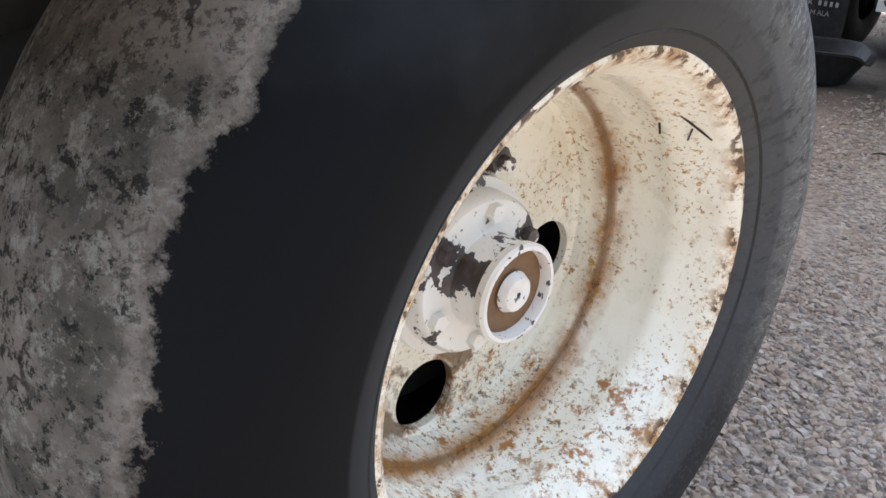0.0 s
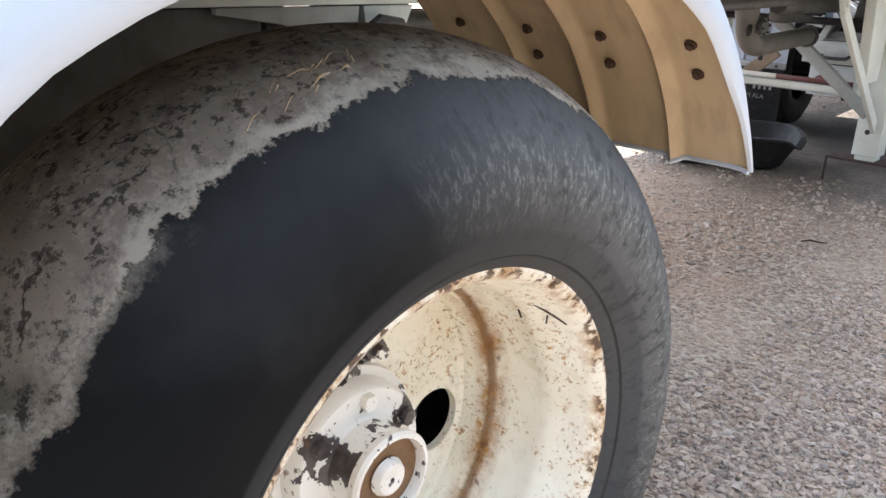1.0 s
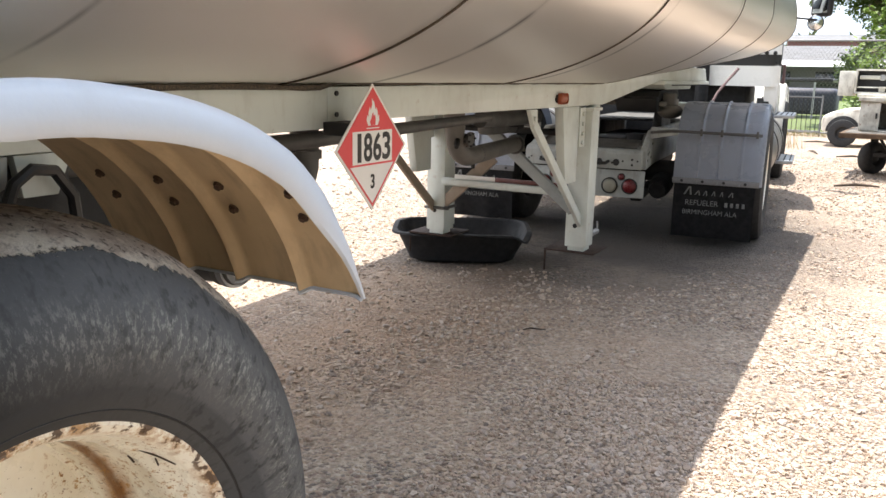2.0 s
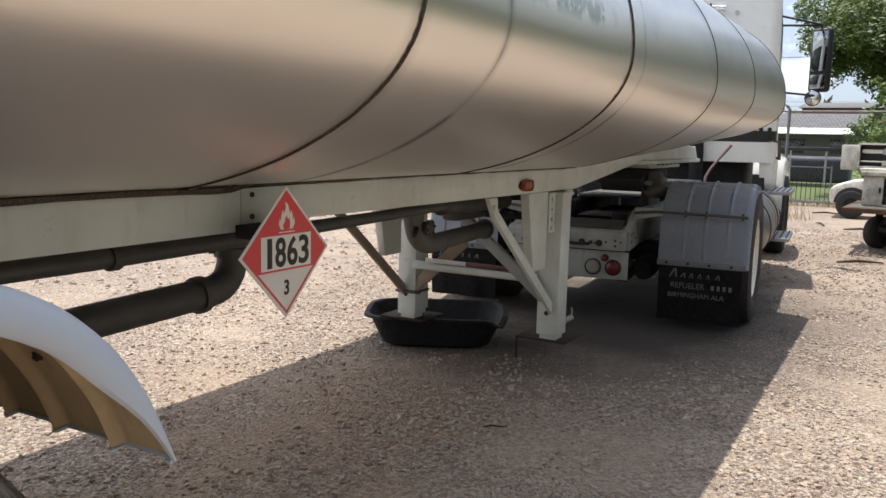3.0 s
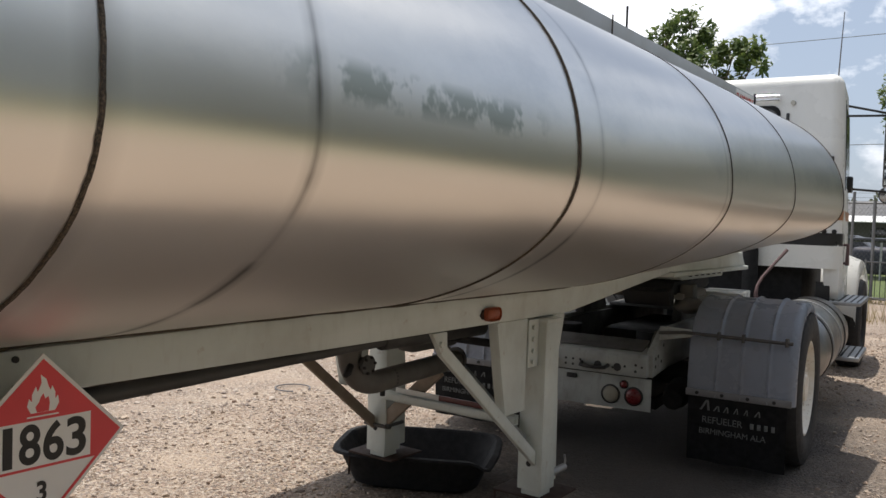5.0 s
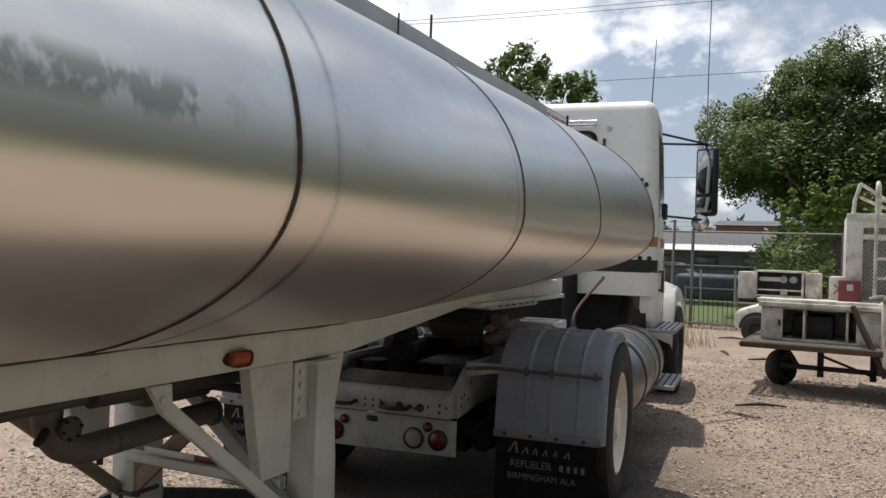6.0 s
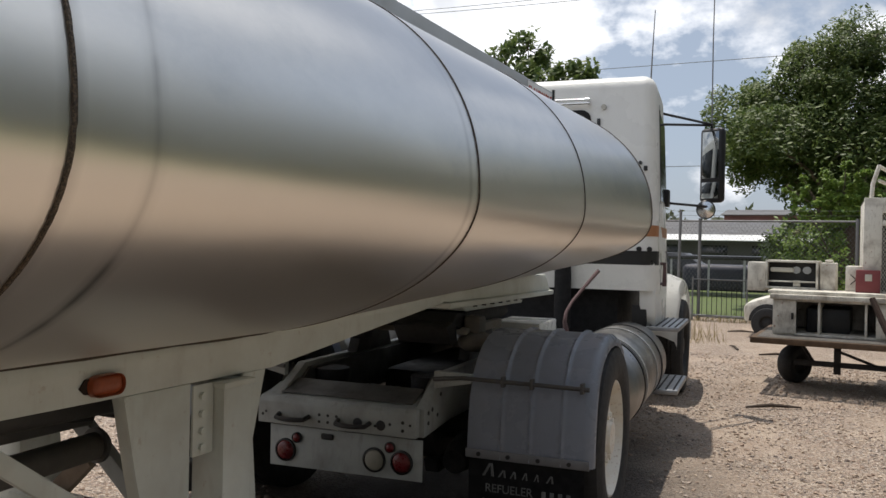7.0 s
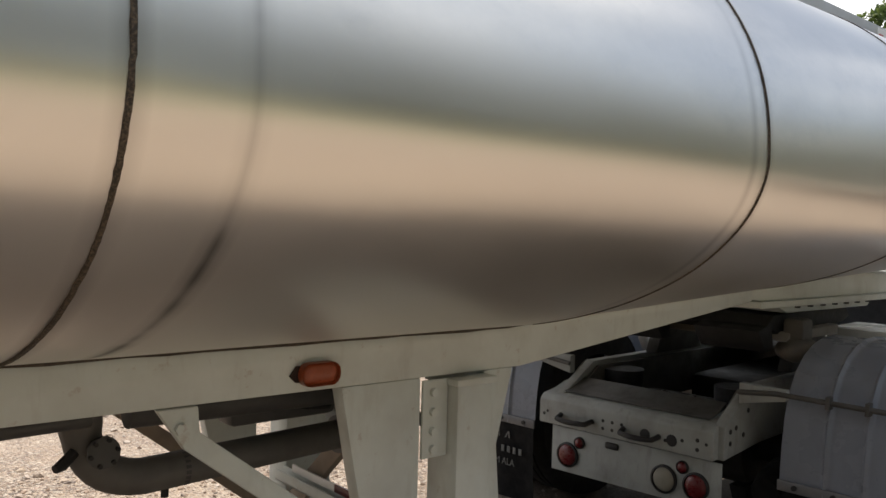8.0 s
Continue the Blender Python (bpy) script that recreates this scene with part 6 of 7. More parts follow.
        cyl(b, (s * xg, 7.3, 1.22), (s * xg, 7.3, 1.42), 0.018, 0.013, 8)
        for z in (1.24, 1.41):
            cyl(b, (s * xg, 7.3, z), (s * (xg - 0.06), 7.3, z), 0.012, seg=8)
        part("grab_handle", b, M_LEVER, cab, "faded maroon grab handle")
        decal("door_gap", M_DARK, s, 7.36, 7.374, 1.21, 2.76, 0.0015)
        decal("window_seal", M_FLAP, s, 7.385, 7.42, 1.92, 2.72, 0.006)
    b = bmesh.new()
    prism(b, [(8.23, 2.05), (8.31, 2.05), (8.13, 2.68), (8.06, 2.68)], -0.95, 0.95, 0, 0.01)
    part("windscreen", b, M_GLASSDARK, cab)
    # bonnet and front fenders
    b = bmesh.new()
    prism(b, [(8.22, 0.95), (8.22, 1.72), (9.6, 1.62), (10.1, 1.5), (10.22, 1.3), (10.22, 0.72), (9.0, 0.72)], -0.68, 0.68, 0, 0.08)
    part("bonnet", b, M_WHITE, truck)
    for s in (1, -1):
        b = bmesh.new()
        line = [(8.55, 0.62), (8.58, 0.8), (8.72, 1.02), (8.95, 1.17), (9.25, 1.22), (9.6, 1.19), (9.95, 1.05), (10.2, 0.85), (10.22, 0.55)]
        inner_l = [(y * 0.86 + 9.35 * 0.14, z * 0.9 + 0.02) for y, z in line]
        rows = []
        for (y, z), (yi, zi) in zip(line, inner_l):
            rows.append([b.verts.new((s * 0.55, y, z + 0.12)), b.verts.new((s * 1.05, y, z + 0.05)), b.verts.new((s * 1.18, y, z)), b.verts.new((s * 1.205, y, z - 0.05)), b.verts.new((s * 1.195, yi, zi - 0.06))])
        for p, q in zip(rows, rows[1:]):
            for i in range(4):
                b.faces.new((p[i], p[i + 1], q[i + 1], q[i]))
        bmesh.ops.solidify(b, geom=b.faces[:], thickness=0.01)
        bmesh.ops.recalc_face_normals(b, faces=b.faces)
        part("front_fender", b, M_WHITE, truck)
    b = bmesh.new()
    box(b, (-1.2, 10.2, 0.42), (1.2, 10.4, 0.72), 0.05)
    part("bumper", b, M_CHROME, truck)
    # mirrors, turned in towards the driver
    for s in (1, -1):
        turn = Matrix.Translation((s * 1.478, 8.62, 0)) @ Matrix.Rotation(radians(-26 * s), 4, "Z")

        def place(b):
            bmesh.ops.transform(b, matrix=turn, verts=b.verts)
            return b
        b = bmesh.new()
        box(b, (-0.125, 0.0, 2.0), (0.125, 0.09, 2.735), 0.042, seg=4)
        mir = part("mirror", place(b), M_BLACK, truck, "tall black door mirror")
        b = bmesh.new()
        box(b, (-0.088, -0.006, 2.24), (0.088, 0.004, 2.695), 0.002)
        part("mirror_glass", place(b), M_MIRROR, mir)
        b = bmesh.new()
        box(b, (-0.088, -0.006, 2.04), (0.088, 0.004, 2.2), 0.002)
        part("lower_glass", place(b), M_MIRROR, mir)
        b = bmesh.new()
        tube(b, [(s * 1.06, 8.02, 2.80), (s * 1.49, 8.66, 2.77)], 0.012, 8)
        tube(b, [(s * 1.07, 8.06, 2.70), (s * 1.48, 8.66, 2.765)], 0.012, 8)
        tube(b, [(s * 1.48, 8.66, 2.78), (s * 1.48, 8.66, 2.72)], 0.012, 8)
        part("upper_arm", b, M_BLACK, mir)
        b = bmesh.new()
        tube(b, [(s * 1.1, 8.1, 1.97), (s * 1.48, 8.65, 1.96), (s * 1.48, 8.65, 2.02)], 0.012, 8)
        box(b, (min(s * 1.09, s * 1.15), 8.02, 1.93), (max(s * 1.09, s * 1.15), 8.17, 2.09), 0.01)
        part("lower_arm", b, M_BLACK, mir)
        b = bmesh.new()
        lathe(b, [(0.0, 0.085), (0.012, 0.092), (0.02, 0.085), (0.012, 0.082)], seg=28)
        bmesh.ops.rotate(b, verts=b.verts, cent=(0, 0, 0), matrix=Matrix.Rotation(radians(-90), 3, "Z"))
        bmesh.ops.translate(b, verts=b.verts, vec=(s * 1.445, 8.62, 1.93))
        part("spot_mirror_rim", b, M_BLACK, mir)
        b = bmesh.new()
        lathe(b, [(0.008, 0.083), (0.014, 0.05), (0.016, 0.0)], seg=28)
        bmesh.ops.rotate(b, verts=b.verts, cent=(0, 0, 0), matrix=Matrix.Rotation(radians(-90), 3, "Z"))
        bmesh.ops.translate(b, verts=b.verts, vec=(s * 1.445, 8.62, 1.93))
        part("spot_mirror_glass", b, M_CHROME, mir)
    # whip aerials
    b = bmesh.new()
    tube(b, [(1.034, 7.45, 2.82), (1.05, 7.45, 3.25), (1.065, 7.45, 3.6)], [0.008, 0.006, 0.004], 6)
    part("aerial", b, M_WIRE, truck)
    b = bmesh.new()
    tube(b, [(1.481, 8.67, 2.75), (1.476, 8.67, 3.6), (1.491, 8.67, 5.2)], [0.007, 0.006, 0.004], 6)
    part("aerial", b, M_WIRE, truck)
    # air lines and the lever behind the cab
    b = bmesh.new()
    tube(b, [(0.655, 6.1, 0.9), (0.637, 6.1, 0.99), (0.642, 6.13, 1.06), (0.668, 6.2, 1.13), (0.735, 6.29, 1.235), (0.82, 6.4, 1.36)], [0.024, 0.016, 0.013, 0.012, 0.013, 0.016], 8)
    part("release_lever", b, M_LEVER, truck)
    b = bmesh.new()
    tube(b, [(0.425, 6.93, 0.85), (0.425, 6.93, 1.3), (0.4, 6.93, 1.8)], [0.07, 0.07, 0.06], 14)
    part("dark_column", b, M_FLAP, truck, "black column up the back of the cab")
    # black block added to stand in for the shaded space under the cab
    b = bmesh.new()
    box(b, (-0.86, 7.12, 0.5), (0.86, 8.5, 1.2), 0.04)
    part("cab_void_fill", b, M_FLAP, truck)


make_cab()
# the tractor is parked a little out of line with its trailer
truck.rotation_euler = (0, 0, radians(4.2))


# ---------------------------------------------------------------- service cart and utility truck
def make_cart():
    root = thing("service_cart", (2.3, 10.6, 0), "old white service cart with open cabinets and rusty deck", "cart")
    turn = Matrix.Translation((1.465, 9.8, 0)) @ Matrix.Rotation(radians(-3), 4, "Z")

    def put(name, b, mat, parent=root, label="", squat=0.925):
        bmesh.ops.transform(b, matrix=turn @ Matrix.Diagonal((1, 1, squat, 1)), verts=b.verts)
        return part(name, b, mat, parent, label)
    b = bmesh.new()
    box(b, (0, 0, 0.585), (3.2, 0.05, 0.655), 0.008)
    box(b, (0, 1.64, 0.585), (3.2, 1.7, 0.655), 0.008)
    box(b, (0, 0.05, 0.585), (0.06, 1.64, 0.655), 0.008)
    put("deck_frame", b, M_DECK)
    # open steel grating: long bars on cross bars
    for k in range(26):
        b = bmesh.new()
        box(b, (0.06, 0.058 + k * 0.061, 0.612), (3.2, 0.058 + k * 0.061 + 0.03, 0.662), 0.003)
        put("grating_bar", b, M_PIPE_T)
    for k in range(22):
        b = bmesh.new()
        box(b, (0.1 + k * 0.14, 0.055, 0.602), (0.125 + k * 0.14, 1.635, 0.65), 0.003)
        put("cross_bar", b, M_DECK)
    for x, y in ((0.36, 1.05), (1.75, 1.05), (2.6, 0.35)):
        b = bmesh.new()
        steer = Matrix.Translation((x, y, 0.222)) @ Matrix.Rotation(radians(-32 if y > 1 else 8), 4, "Z")
        lathe(b, [(0.08, 0.11), (0.095, 0.15), (0.09, 0.195), (0.05, 0.222), (-0.05, 0.222), (-0.09, 0.195), (-0.095, 0.15), (-0.08, 0.11)], seg=40)
        bmesh.ops.transform(b, matrix=steer, verts=b.verts)
        w = put("cart_wheel", b, M_TYRE2, squat=1.0)
        b = bmesh.new()
        lathe(b, [(0.06, 0.115), (0.04, 0.09), (0.07, 0.03), (0.07, 0.0)], seg=24)
        bmesh.ops.transform(b, matrix=steer, verts=b.verts)
        put("wheel_disc", b, M_DARK, w, squat=1.0)
        b = bmesh.new()
        box(b, (x - 0.05, y - 0.04, 0.42), (x + 0.05, y + 0.04, 0.60), 0.006)
        put("wheel_fork", b, M_DARK, w)
    b = bmesh.new()
    for x in (0.8, 1.35, 2.0):
        box(b, (x, 0.5, 0.22), (x + 0.07, 0.57, 0.56), 0.004)
    box(b, (0.4, 0.5, 0.3), (2.6, 0.56, 0.36), 0.004)
    tube(b, [(0.83, 0.5, 0.5), (1.4, 0.5, 0.28)], 0.018, 6)
    tube(b, [(0.45, 0.7, 0.55), (0.62, 0.55, 0.3)], 0.02, 6)
    put("undercarriage", b, M_DARK)

    def cabinet(x0, x1, y0, y1, z0, z1, bays, label):
        t = 0.025
        b = bmesh.new()
        box(b, (x0, y1 - t, z0 + t), (x1, y1, z1 - t), 0.003)
        cab = put("cabinet", b, M_CART, root, label)
        sheets = [((x0, y0, z0), (x1, y1, z0 + t)), ((x0, y0, z1 - t), (x1, y1, z1))]
        for x in [x0] + [x0 + (x1 - x0) * k / bays for k in range(1, bays)] + [x1 - t]:
            sheets.append(((x, y0, z0 + t), (x + t, y1 - t, z1 - t)))
        for lo, hi in sheets:
            b = bmesh.new()
            box(b, lo, hi, 0.003)
            put("cabinet_panel", b, M_CART, cab)
        return cab
    cabinet(0.18, 1.55, 0.42, 1.35, 0.66, 1.09, 3, "low white cabinet with open dark bays")
    b = bmesh.new()
    box(b, (0.18, 0.405, 0.68), (0.42, 0.42, 1.08), 0.006)
    door = put("cabinet_door", b, M_CART)
    b = bmesh.new()
    box(b, (1.2, 0.405, 0.68), (1.53, 0.42, 1.08), 0.006)
    put("cabinet_door", b, M_CART)
    b = bmesh.new()
    box(b, (0.37, 0.39, 0.85), (0.395, 0.406, 0.93), 0.004)
    box(b, (1.44, 0.39, 0.74), (1.47, 0.406, 0.82), 0.004)
    put("latch", b, M_DARK, door)
    b = bmesh.new()
    box(b, (0.15, 0.36, 1.09), (2.2, 1.5, 1.15), 0.008)
    put("cabinet_top", b, M_CART)
    b = bmesh.new()
    box(b, (0.12, 0.44, 1.15), (1.55, 1.1, 1.19), 0.006)
    put("cabinet_rim", b, M_CART)
    b = bmesh.new()
    box(b, (0.5, 0.7, 0.68), (0.95, 1.3, 0.98), 0.02)
    put("stored_hose", b, M_BLACK)
    # gauge cabinet on top
    cabinet(0.03, 0.60, 0.9, 1.4, 1.19, 1.55, 1, "white gauge cabinet with dark glazed front")
    b = bmesh.new()
    box(b, (0.06, 1.0, 1.21), (0.57, 1.36, 1.53), 0.01)
    put("gauge_panel", b, M_DARK)
    b = bmesh.new()
    box(b, (0.055, 0.92, 1.275), (0.575, 0.94, 1.295), 0.003)
    put("glass_bar", b, M_CART)
    for x in (0.36, 0.475):
        b = bmesh.new()
        lathe(b, [(0.0, 0.046), (0.02, 0.046), (0.022, 0.038), (0.012, 0.036), (0.012, 0.0)], seg=24)
        bmesh.ops.rotate(b, verts=b.verts, cent=(0, 0, 0), matrix=Matrix.Rotation(radians(-90), 3, "Z"))
        bmesh.ops.translate(b, verts=b.verts, vec=(x, 1.0, 1.43))
        put("gauge", b, M_STEEL)
    b = bmesh.new()
    box(b, (0.08, 0.93, 1.40), (0.34, 1.0, 1.46), 0.02, seg=3)
    box(b, (0.33, 0.94, 1.22), (0.41, 1.0, 1.30), 0.008)
    put("meter_casing", b, M_CLEARLENS)
    b = bmesh.new()
    box(b, (0.61, 0.95, 1.17), (0.78, 1.4, 1.53), 0.012)
    box(b, (0.66, 1.0, 1.53), (0.75, 1.1, 1.57), 0.02)
    put("side_box", b, M_CART)
    b = bmesh.new()
    box(b, (-0.18, 1.0, 1.15), (0.02, 1.42, 1.52), 0.012)
    put("side_box", b, M_CART)
    b = bmesh.new()
    box(b, (0.88, 0.92, 1.15), (1.12, 1.3, 1.5), 0.012)
    cross_box = put("panel_box", b, M_CART)
    b = bmesh.new()
    for sgn in (1, -1):
        tube(b, [(0.99 - 0.06, 0.918, 1.335 - 0.06 * sgn), (0.99 + 0.06, 0.918, 1.335 + 0.06 * sgn)], 0.006, 5)
    put("painted_cross", b, M_INK, cross_box)
    b = bmesh.new()
    box(b, (0.99, 0.7, 1.15), (1.23, 0.9, 1.46), 0.008)
    rb = put("red_box", b, M_RED, root, "faded red metal extinguisher box")
    b = bmesh.new()
    box(b, (1.08, 0.694, 1.33), (1.15, 0.701, 1.41), 0.002)
    put("box_label", b, M_CLEARLENS, rb)
    b = bmesh.new()
    tube(b, [(1.16, 0.3, 1.15), (1.26, 0.2, 0.9), (1.36, 0.1, 0.68), (1.5, -0.02, 0.35)], [0.03, 0.035, 0.035, 0.03], 8)
    put("tow_bar", b, M_FOOT)
    return root


make_cart()


def make_utility():
    root = thing("utility_truck", (3.4, 10.6, 0), "white utility truck with ladder and mesh-sided body", "truck")
    b = bmesh.new()
    box(b, (2.93, 9.72, 0.42), (4.9, 9.80, 1.12), 0.015)
    box(b, (2.93, 9.80, 0.42), (3.0, 10.45, 1.12), 0.015)
    bed = part("side_panel", b, M_CART, root)
    b = bmesh.new()
    box(b, (2.97, 9.71, 0.86), (4.9, 9.722, 1.10), 0.004)
    box(b, (3.02, 9.708, 0.47), (4.9, 9.722, 0.62), 0.004)
    part("panel_rib", b, M_CART, bed)
    lettering("fleet_mark", "MC0", 0.13, Matrix.Translation((3.15, 9.706, 1.02)) @ FACE_REAR, M_BLUEINK, bed, 0.95)
    b = bmesh.new()
    for k in range(5):
        box(b, (3.12 + k * 0.06, 9.704, 0.78), (3.155 + k * 0.06, 9.708, 0.82))
    part("print_line", b, M_RUSTY, bed)
    b = bmesh.new()
    box(b, (2.955, 9.70, 0.66), (3.0, 9.722, 0.74), 0.006)
    part("marker_lamp", b, M_REDLENS, bed)
    b = bmesh.new()
    box(b, (2.9, 9.74, 0.34), (4.9, 10.9, 0.42), 0.01)
    part("chassis", b, M_RUSTY, root)
    for x, y in ((3.22, 9.95), (4.4, 9.95)):
        b = bmesh.new()
        lathe(b, [(0.08, 0.16), (0.1, 0.24), (0.08, 0.31), (0.0, 0.325), (-0.08, 0.31), (-0.1, 0.24), (-0.08, 0.16)], (x, y, 0.325), 44)
        w = part("wheel", b, M_TYRE2, root)
        b = bmesh.new()
        lathe(b, [(0.07, 0.165), (0.03, 0.14), (0.05, 0.05), (0.05, 0.0)], (x, y, 0.325), 30)
        part("rim", b, M_DARK, w)
    # body with mesh panels
    b = bmesh.new()
    for lo, hi in (((2.56, 10.5, 1.05), (2.74, 10.56, 2.15)), ((2.74, 10.5, 1.98), (4.6, 10.56, 2.15)), ((2.74, 10.5, 1.84), (4.6, 10.56, 1.90)), ((2.74, 10.5, 1.05), (4.6, 10.56, 1.12)), ((3.02, 10.5, 1.12), (3.07, 10.56, 1.98)), ((3.7, 10.5, 1.12), (3.78, 10.56, 1.98))):
        box(b, lo, hi, 0.006)
    box(b, (2.56, 10.56, 1.05), (2.6, 11.8, 2.15), 0.006)
    box(b, (2.56, 10.56, 2.11), (4.6, 11.8, 2.15), 0.006)
    body = part("body", b, M_CART, root)
    b = bmesh.new()
    box(b, (2.62, 10.75, 1.06), (4.6, 10.8, 2.1))
    part("inside", b, M_PIPE, body)
    b = bmesh.new()
    for k in range(-22, 76):
        for sgn in (1, -1):
            x0 = 2.74 + k * 0.03
            p, q = Vector((x0, 10.53, 1.12)), Vector((x0 + 0.86 * 0.6, 10.53, 1.98))
            if sgn < 0:
                p.x, q.x = q.x, p.x
            lo, hi = (p, q) if p.x < q.x else (q, p)
            if hi.x < 2.74 or lo.x > 4.6:
                continue
            a, c = lo.copy(), hi.copy()
            if a.x < 2.74:
                a = lo.lerp(hi, (2.74 - lo.x) / (hi.x - lo.x))
            if c.x > 4.6:
                c = lo.lerp(hi, (4.6 - lo.x) / (hi.x - lo.x))
            tube(b, [a, c], 0.0035, 3, cap=False)
    part("mesh_panel", b, M_CART, body, "white expanded metal mesh")
    ladder = None
    for x in (2.87, 3.21):
        b = bmesh.new()
        tube(b, [(x, 10.40, 1.1), (x, 10.40, 2.36), *arc((x, 10.41, 2.46), (x + 0.01, 10.5, 2.56), (x + 0.03, 10.6, 2.46)), (x + 0.035, 10.62, 2.15)], 0.022, 8)
        rail = part("ladder_rail", b, M_CART, root)
        ladder = ladder or rail
    for k in range(6):
        b = bmesh.new()
        box(b, (2.87, 10.385, 1.15 + k * 0.225), (3.21, 10.415, 1.18 + k * 0.225), 0.006)
        part("rung", b, M_CART, ladder)
    b = bmesh.new()
    for z0, z1 in ((2.50, 2.24), (2.34, 2.17)):
        tube(b, [(2.70, 10.56, z0), (3.2, 11.3, z1)], 0.02, 8)
        tube(b, [(3.2, 11.3, z1), (4.5, 11.4, z1)], 0.02, 8)
    tube(b, [(2.63, 10.56, 2.13), (2.64, 10.56, 2.3), (2.70, 10.56, 2.51)], 0.022, 8)
    tube(b, [(3.2, 11.3, 2.13), (3.2, 11.3, 2.25)], 0.02, 8)
    tube(b, [(3.38, 10.5, 2.28), (3.5, 10.45, 2.34), (4.5, 10.45, 2.36)], 0.02, 8)
    tube(b, [(3.38, 10.5, 2.28), (3.38, 10.56, 2.13)], 0.02, 8)
    part("roof_rail", b, M_CART, root)
    b = bmesh.new()
    box(b, (2.92, 9.7, 1.12), (3.04, 9.9, 1.19), 0.02)
    tube(b, [(2.8, 9.8, 1.16), (2.9, 9.76, 1.19), (3.02, 9.8, 1.17)], 0.03, 8)
    part("rolled_hose", b, M_DIRTY, root)


make_utility()


def make_tug():
    root = thing("baggage_tug", (1.95, 16.2, 0), "low white parked tug with sloping bonnet", "vehicle")
    b = bmesh.new()
    prism(b, [(0.86, 0.28), (0.84, 0.54), (0.9, 0.62), (1.25, 0.74), (1.8, 0.78), (2.9, 0.78), (2.9, 0.28)], 15.75, 16.75, 1, 0.05)
    body = part("body", b, M_CART, root)
    b = bmesh.new()
    prism(b, [(1.24 + 0.31 * math.cos(a), 0.3 + 0.31 * math.sin(a)) for a in (math.pi * k / 12 for k in range(13))], 15.735, 15.76, 1, 0.004)
    part("wheel_arch", b, M_DARK, body)
    for x in (1.24, 2.5):
        b = bmesh.new()
        lathe(b, [(0.09, 0.13), (0.1, 0.2), (0.08, 0.26), (0.0, 0.27), (-0.08, 0.26), (-0.1, 0.2), (-0.09, 0.13)], seg=32)
        bmesh.ops.rotate(b, verts=b.verts, cent=(0, 0, 0), matrix=Matrix.Rotation(radians(90), 3, "Z"))
        bmesh.ops.translate(b, verts=b.verts, vec=(x, 15.76, 0.27))
        w = part("wheel", b, M_TYRE2, root)
        b = bmesh.new()
        lathe(b, [(0.06, 0.135), (0.03, 0.1), (0.05, 0.04), (0.05, 0.0)], seg=24)
        bmesh.ops.rotate(b, verts=b.verts, cent=(0, 0, 0), matrix=Matrix.Rotation(radians(-90), 3, "Z"))
        bmesh.ops.translate(b, verts=b.verts, vec=(x, 15.76, 0.27))
        part("rim", b, M_DARK, w)


make_tug()


# ---------------------------------------------------------------- fence, distance and trees
def make_fence():
    root = thing("fence", (0, 19, 0), "galvanised chain link fence along the yard", "fence")
    for k in range(-6, 8):
        x = -0.4 + k * 3.1
        b = bmesh.new()
        cyl(b, (x, 19, -0.05), (x, 19, 2.24), 0.035, seg=10)
        part("post", b, M_FENCE, root)
    b = bmesh.new()
    for z in (2.18, 0.08):
        tube(b, [(-19, 19, z), (21, 19, z)], 0.022, 6)
    for z in (2.30, 2.40):
        tube(b, [(-19, 19.0, z), (21, 19.0, z)], 0.004, 4)
    part("rail", b, M_FENCE, root)
    verts, faces = [], []
    step, h = 0.085, 2.06
    for k in range(int((12 + 14) / step)):
        for sgn in (1, -1):
            x0 = -14 + k * step
            x1 = x0 + sgn * h * 0.75
            i = len(verts)
            verts += [(x0 - 0.0022, 19, 0.1), (x0 + 0.0022, 19, 0.1), (x1 + 0.0022, 19, 0.1 + h), (x1 - 0.0022, 19, 0.1 + h), (x0, 19.003, 0.1), (x1, 19.003, 0.1 + h)]
            faces += [(i, i + 1, i + 2, i + 3), (i + 1, i + 4, i + 5, i + 2), (i + 4, i, i + 3, i + 5)]
    me = bpy.data.meshes.new("mesh_wire")
    me.from_pydata(verts, [], faces)
    me.materials.append(M_FENCE)
    tagged(hang(new("mesh_wire", me), root), kind="stuff")
    b = bmesh.new()
    cyl(b, (-0.75, 18.4, 0), (-0.72, 18.4, 2.4), 0.03, seg=8)
    part("gate_post", b, M_FENCE, root)
    gate = thing("metal_gate", (0.05, 18.8, 0), "low barred metal gate by the fence", "gate")
    b = bmesh.new()
    for z in (0.12, 0.9):
        tube(b, [(-0.5, 18.8, z), (0.62, 18.8, z)], 0.016, 6)
    for x in (-0.5, 0.62):
        tube(b, [(x, 18.8, 0.0), (x, 18.8, 0.95)], 0.02, 6)
    part("gate_frame", b, M_FENCE, gate)
    for k in range(10):
        b = bmesh.new()
        cyl(b, (-0.4 + k * 0.102, 18.8, 0.12), (-0.4 + k * 0.102, 18.8, 0.9), 0.008, seg=6)
        part("gate_bar", b, M_DARK, gate)


make_fence()


